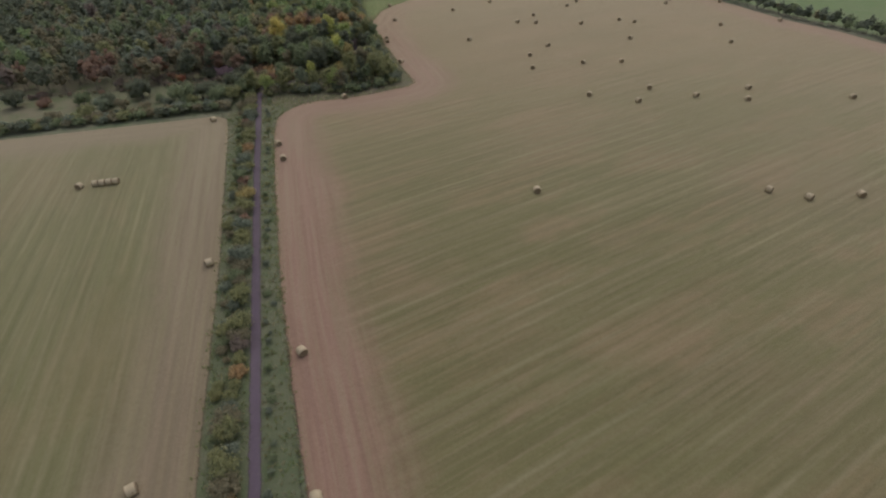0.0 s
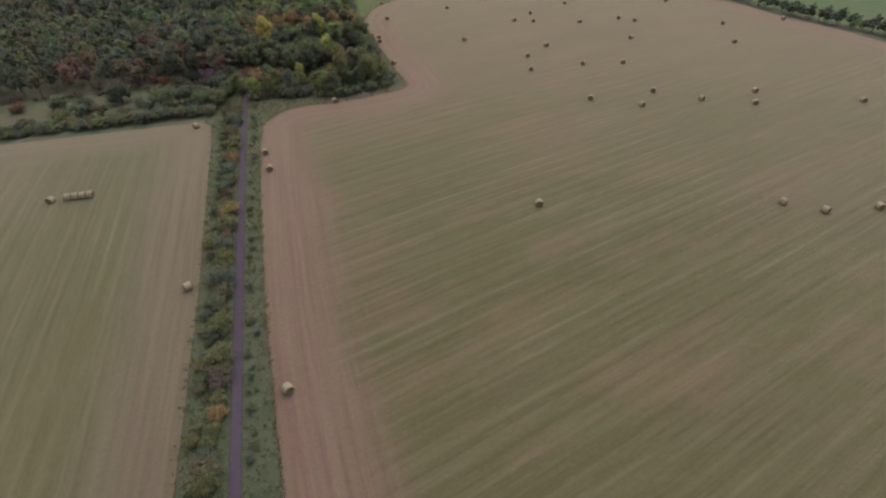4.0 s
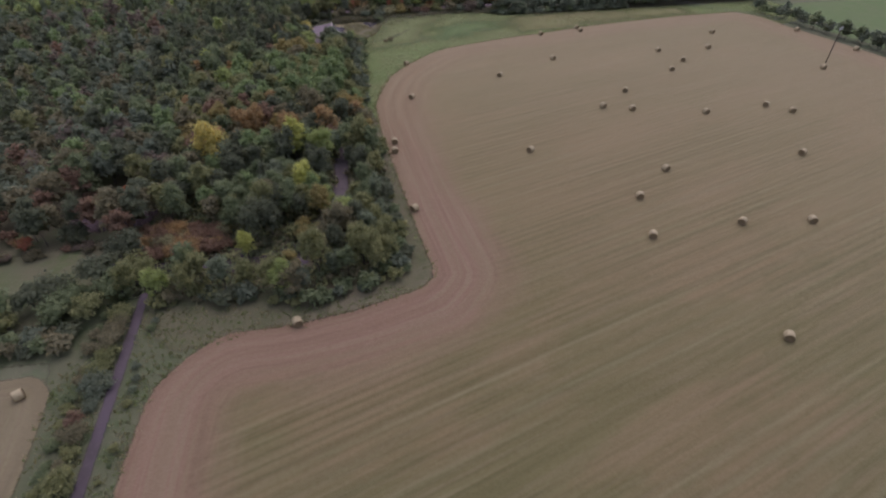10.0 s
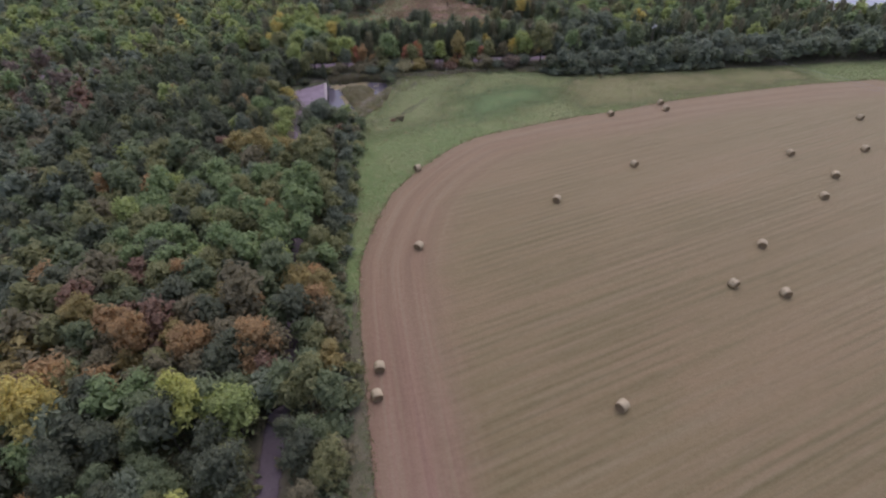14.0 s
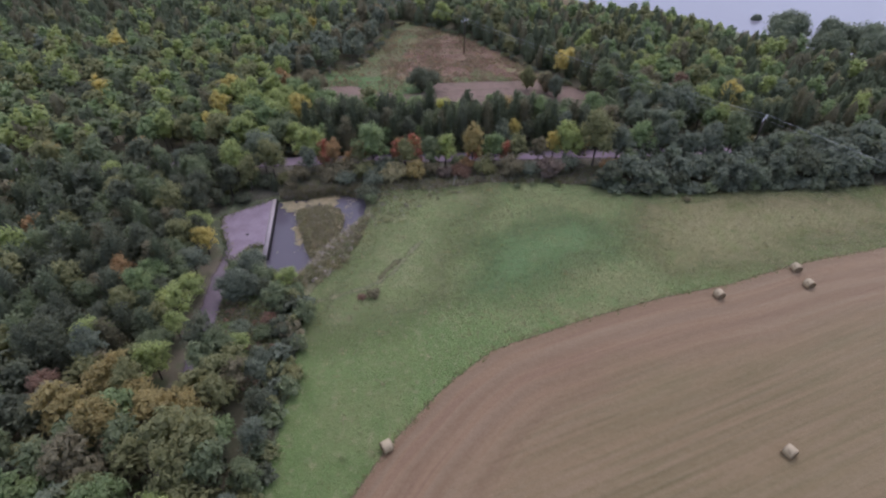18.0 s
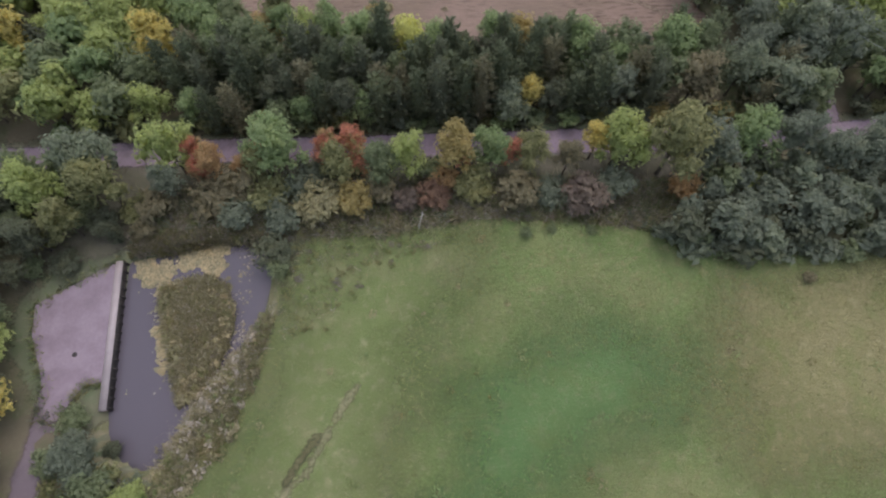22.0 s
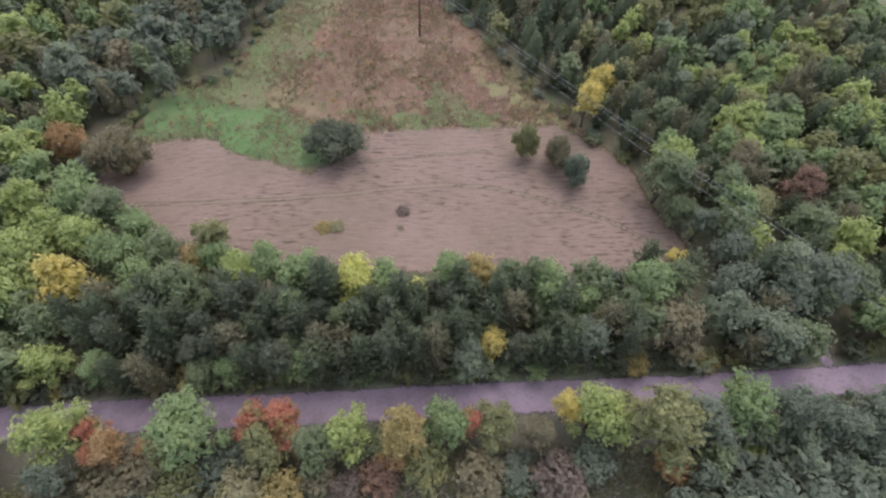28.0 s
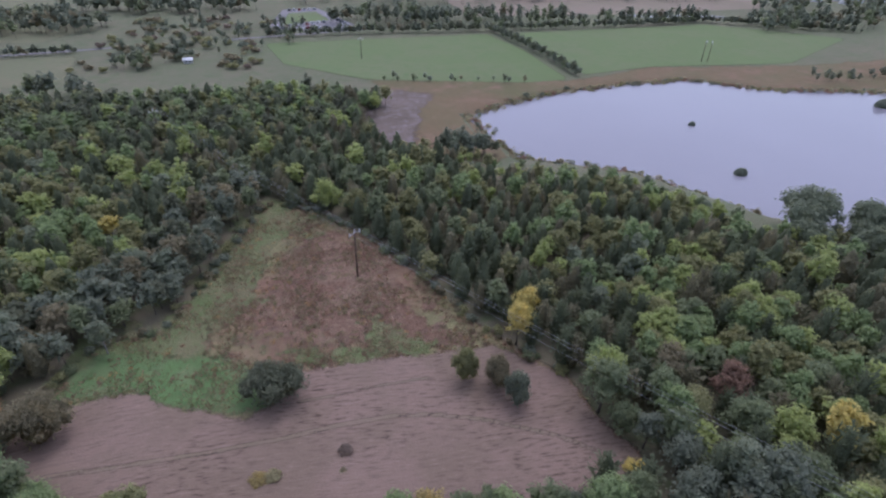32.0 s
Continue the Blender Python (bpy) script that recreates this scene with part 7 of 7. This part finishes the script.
for key, c in (("tyre", (0.03, 0.03, 0.032)), ("glass", (0.04, 0.045, 0.055)), ("paint_white", (0.75, 0.76, 0.78)), ("paint_grey", (0.32, 0.33, 0.36)), ("paint_dark", (0.05, 0.055, 0.07)), ("paint_red", (0.3, 0.05, 0.045))):
    M[key] = plain(key, c, tuple(k * 1.1 for k in c), 1.0, 0.3 if key != "tyre" else 0.9, 0.02, 0.0, 0.5)
WHEEL = wheel_mesh()
CAR_MESHES = [mesh_from("car_body", *joined([car_shell(0.3, 0.62, 0.06, -2.1, 2.1, 0.86, 0.98), car_shell(0.62, 0.9, 0.12, -2.06, 2.08, 0.85, 0.93)]), [M["paint_white"]]),
              mesh_from("car_cabin", *car_shell(0.9, 1.42, 0.45, -1.7, 1.2, 0.78, 0.82), [M["glass"]]), mesh_from("car_roof", *car_shell(1.42, 1.47, 0.06, -1.2, 0.55, 0.63, 0.95), [M["paint_white"]])]


def parked_car(x, y, turn, paint):
    root = new("car")
    root.matrix_basis = pose(x, y, at(x, y) + 0.14, 0, 0, turn)
    words = {"paint_white": "white", "paint_grey": "silver-grey", "paint_dark": "dark", "paint_red": "red"}[paint]
    tagged(root, words + " car parked in the far car park", "car", "cars in the car park")
    for name, me, m in zip(("body", "cabin", "roof"), CAR_MESHES, (M[paint], M["glass"], M[paint])):
        ob = new(name, me)
        ob.parent = root
        ob.material_slots[0].link = "OBJECT"
        ob.material_slots[0].material = m
    for wx in (-1.3, 1.3):
        for wy in (-0.8, 0.8):
            ob = new("wheel", WHEEL)
            ob.parent = root
            ob.location = (wx, wy, 0.32)


rng = np.random.default_rng(51)
paints = ["paint_white", "paint_white", "paint_grey", "paint_dark", "paint_white", "paint_red"]
for k in range(9):
    parked_car(43.5 + k * 3.5, 632.5 + k * 1.9, 100 + rng.uniform(-6, 6), paints[k % 6])
for k in range(6):
    parked_car(47 + k * 5.0, 625.5 + k * 1.0, 12 + rng.uniform(-4, 4), paints[(k * 5 + 2) % 6])
for k in range(6):
    parked_car(50.5 + k * 3.4, 694 + k * 0.8, 95 + rng.uniform(-6, 6), paints[(k + 3) % 6])
for k in range(6):
    parked_car(84.5 - k * 1.6, 640 + k * 7.0, 10 + rng.uniform(-6, 6), paints[(k + 1) % 6])


def gable_house(x, y, turn, w, d, h, name, label, category, wall_m, roof_m, windows=0):
    root = new(name)
    root.matrix_basis = pose(x, y, at(x, y), 0, 0, turn)
    tagged(root, label, category)
    v = [(-w, -d, 0), (w, -d, 0), (w, d, 0), (-w, d, 0), (-w, -d, h), (w, -d, h), (w, d, h), (-w, d, h), (-w, 0, h + d * 0.7), (w, 0, h + d * 0.7)]
    part("wall", (np.array(v, float), np.array([(0, 1, 5), (0, 5, 4), (2, 3, 7), (2, 7, 6), (1, 2, 6), (1, 6, 5), (3, 0, 4), (3, 4, 7), (5, 6, 9), (4, 8, 7)])), wall_m, root)
    for s in (-1, 1):
        e = d + 0.35
        a = np.array([(-w - 0.3, s * e, h - 0.2), (w + 0.3, s * e, h - 0.2), (w + 0.3, 0, h + d * 0.7 + 0.05), (-w - 0.3, 0, h + d * 0.7 + 0.05)])
        part("roof", (np.concatenate([a, a + (0, 0, 0.15)]), np.array([(0, 1, 2), (0, 2, 3), (4, 6, 5), (4, 7, 6), (0, 4, 5), (0, 5, 1), (1, 5, 6), (1, 6, 2), (2, 6, 7), (2, 7, 3), (3, 7, 4), (3, 4, 0)])), roof_m, root)
    for k in range(windows):
        wx = -w + (k + 0.7) * 2 * w / (windows + 0.4)
        part("window", box(wx - 0.5, wx + 0.5, -d - 0.04, -d + 0.04, h * 0.35, h * 0.75), M["glass"], root)
    return root


M["white_wall"] = plain("white_plaster", (0.7, 0.7, 0.7), (0.78, 0.78, 0.77), 0.6, 0.9, 0.1)
M["roof_tile"] = plain("brown_roof_tiles", (0.2, 0.11, 0.09), (0.27, 0.16, 0.13), 1.0, 0.9, 0.4)
M["sheet_roof"] = plain("white_sheet_roof", (0.72, 0.73, 0.75), (0.8, 0.81, 0.83), 0.5, 0.6, 0.05)
gable_house(6.0, 552.5, 8, 1.9, 1.1, 1.4, "field_shed", "small white shed with a pale sheet roof", "shed", M["white_wall"], M["sheet_roof"], 2)
for k, (x, y) in enumerate([(548, 712), (566, 716), (583, 708), (601, 715), (560, 735), (590, 738), (620, 725), (530, 728), (612, 745)]):
    gable_house(x, y, 10 + 25 * (k % 3), 5.5, 3.8, 4.8, "house", "pale house with a brown tiled roof, far off", "house", M["white_wall"], M["roof_tile"], 3)
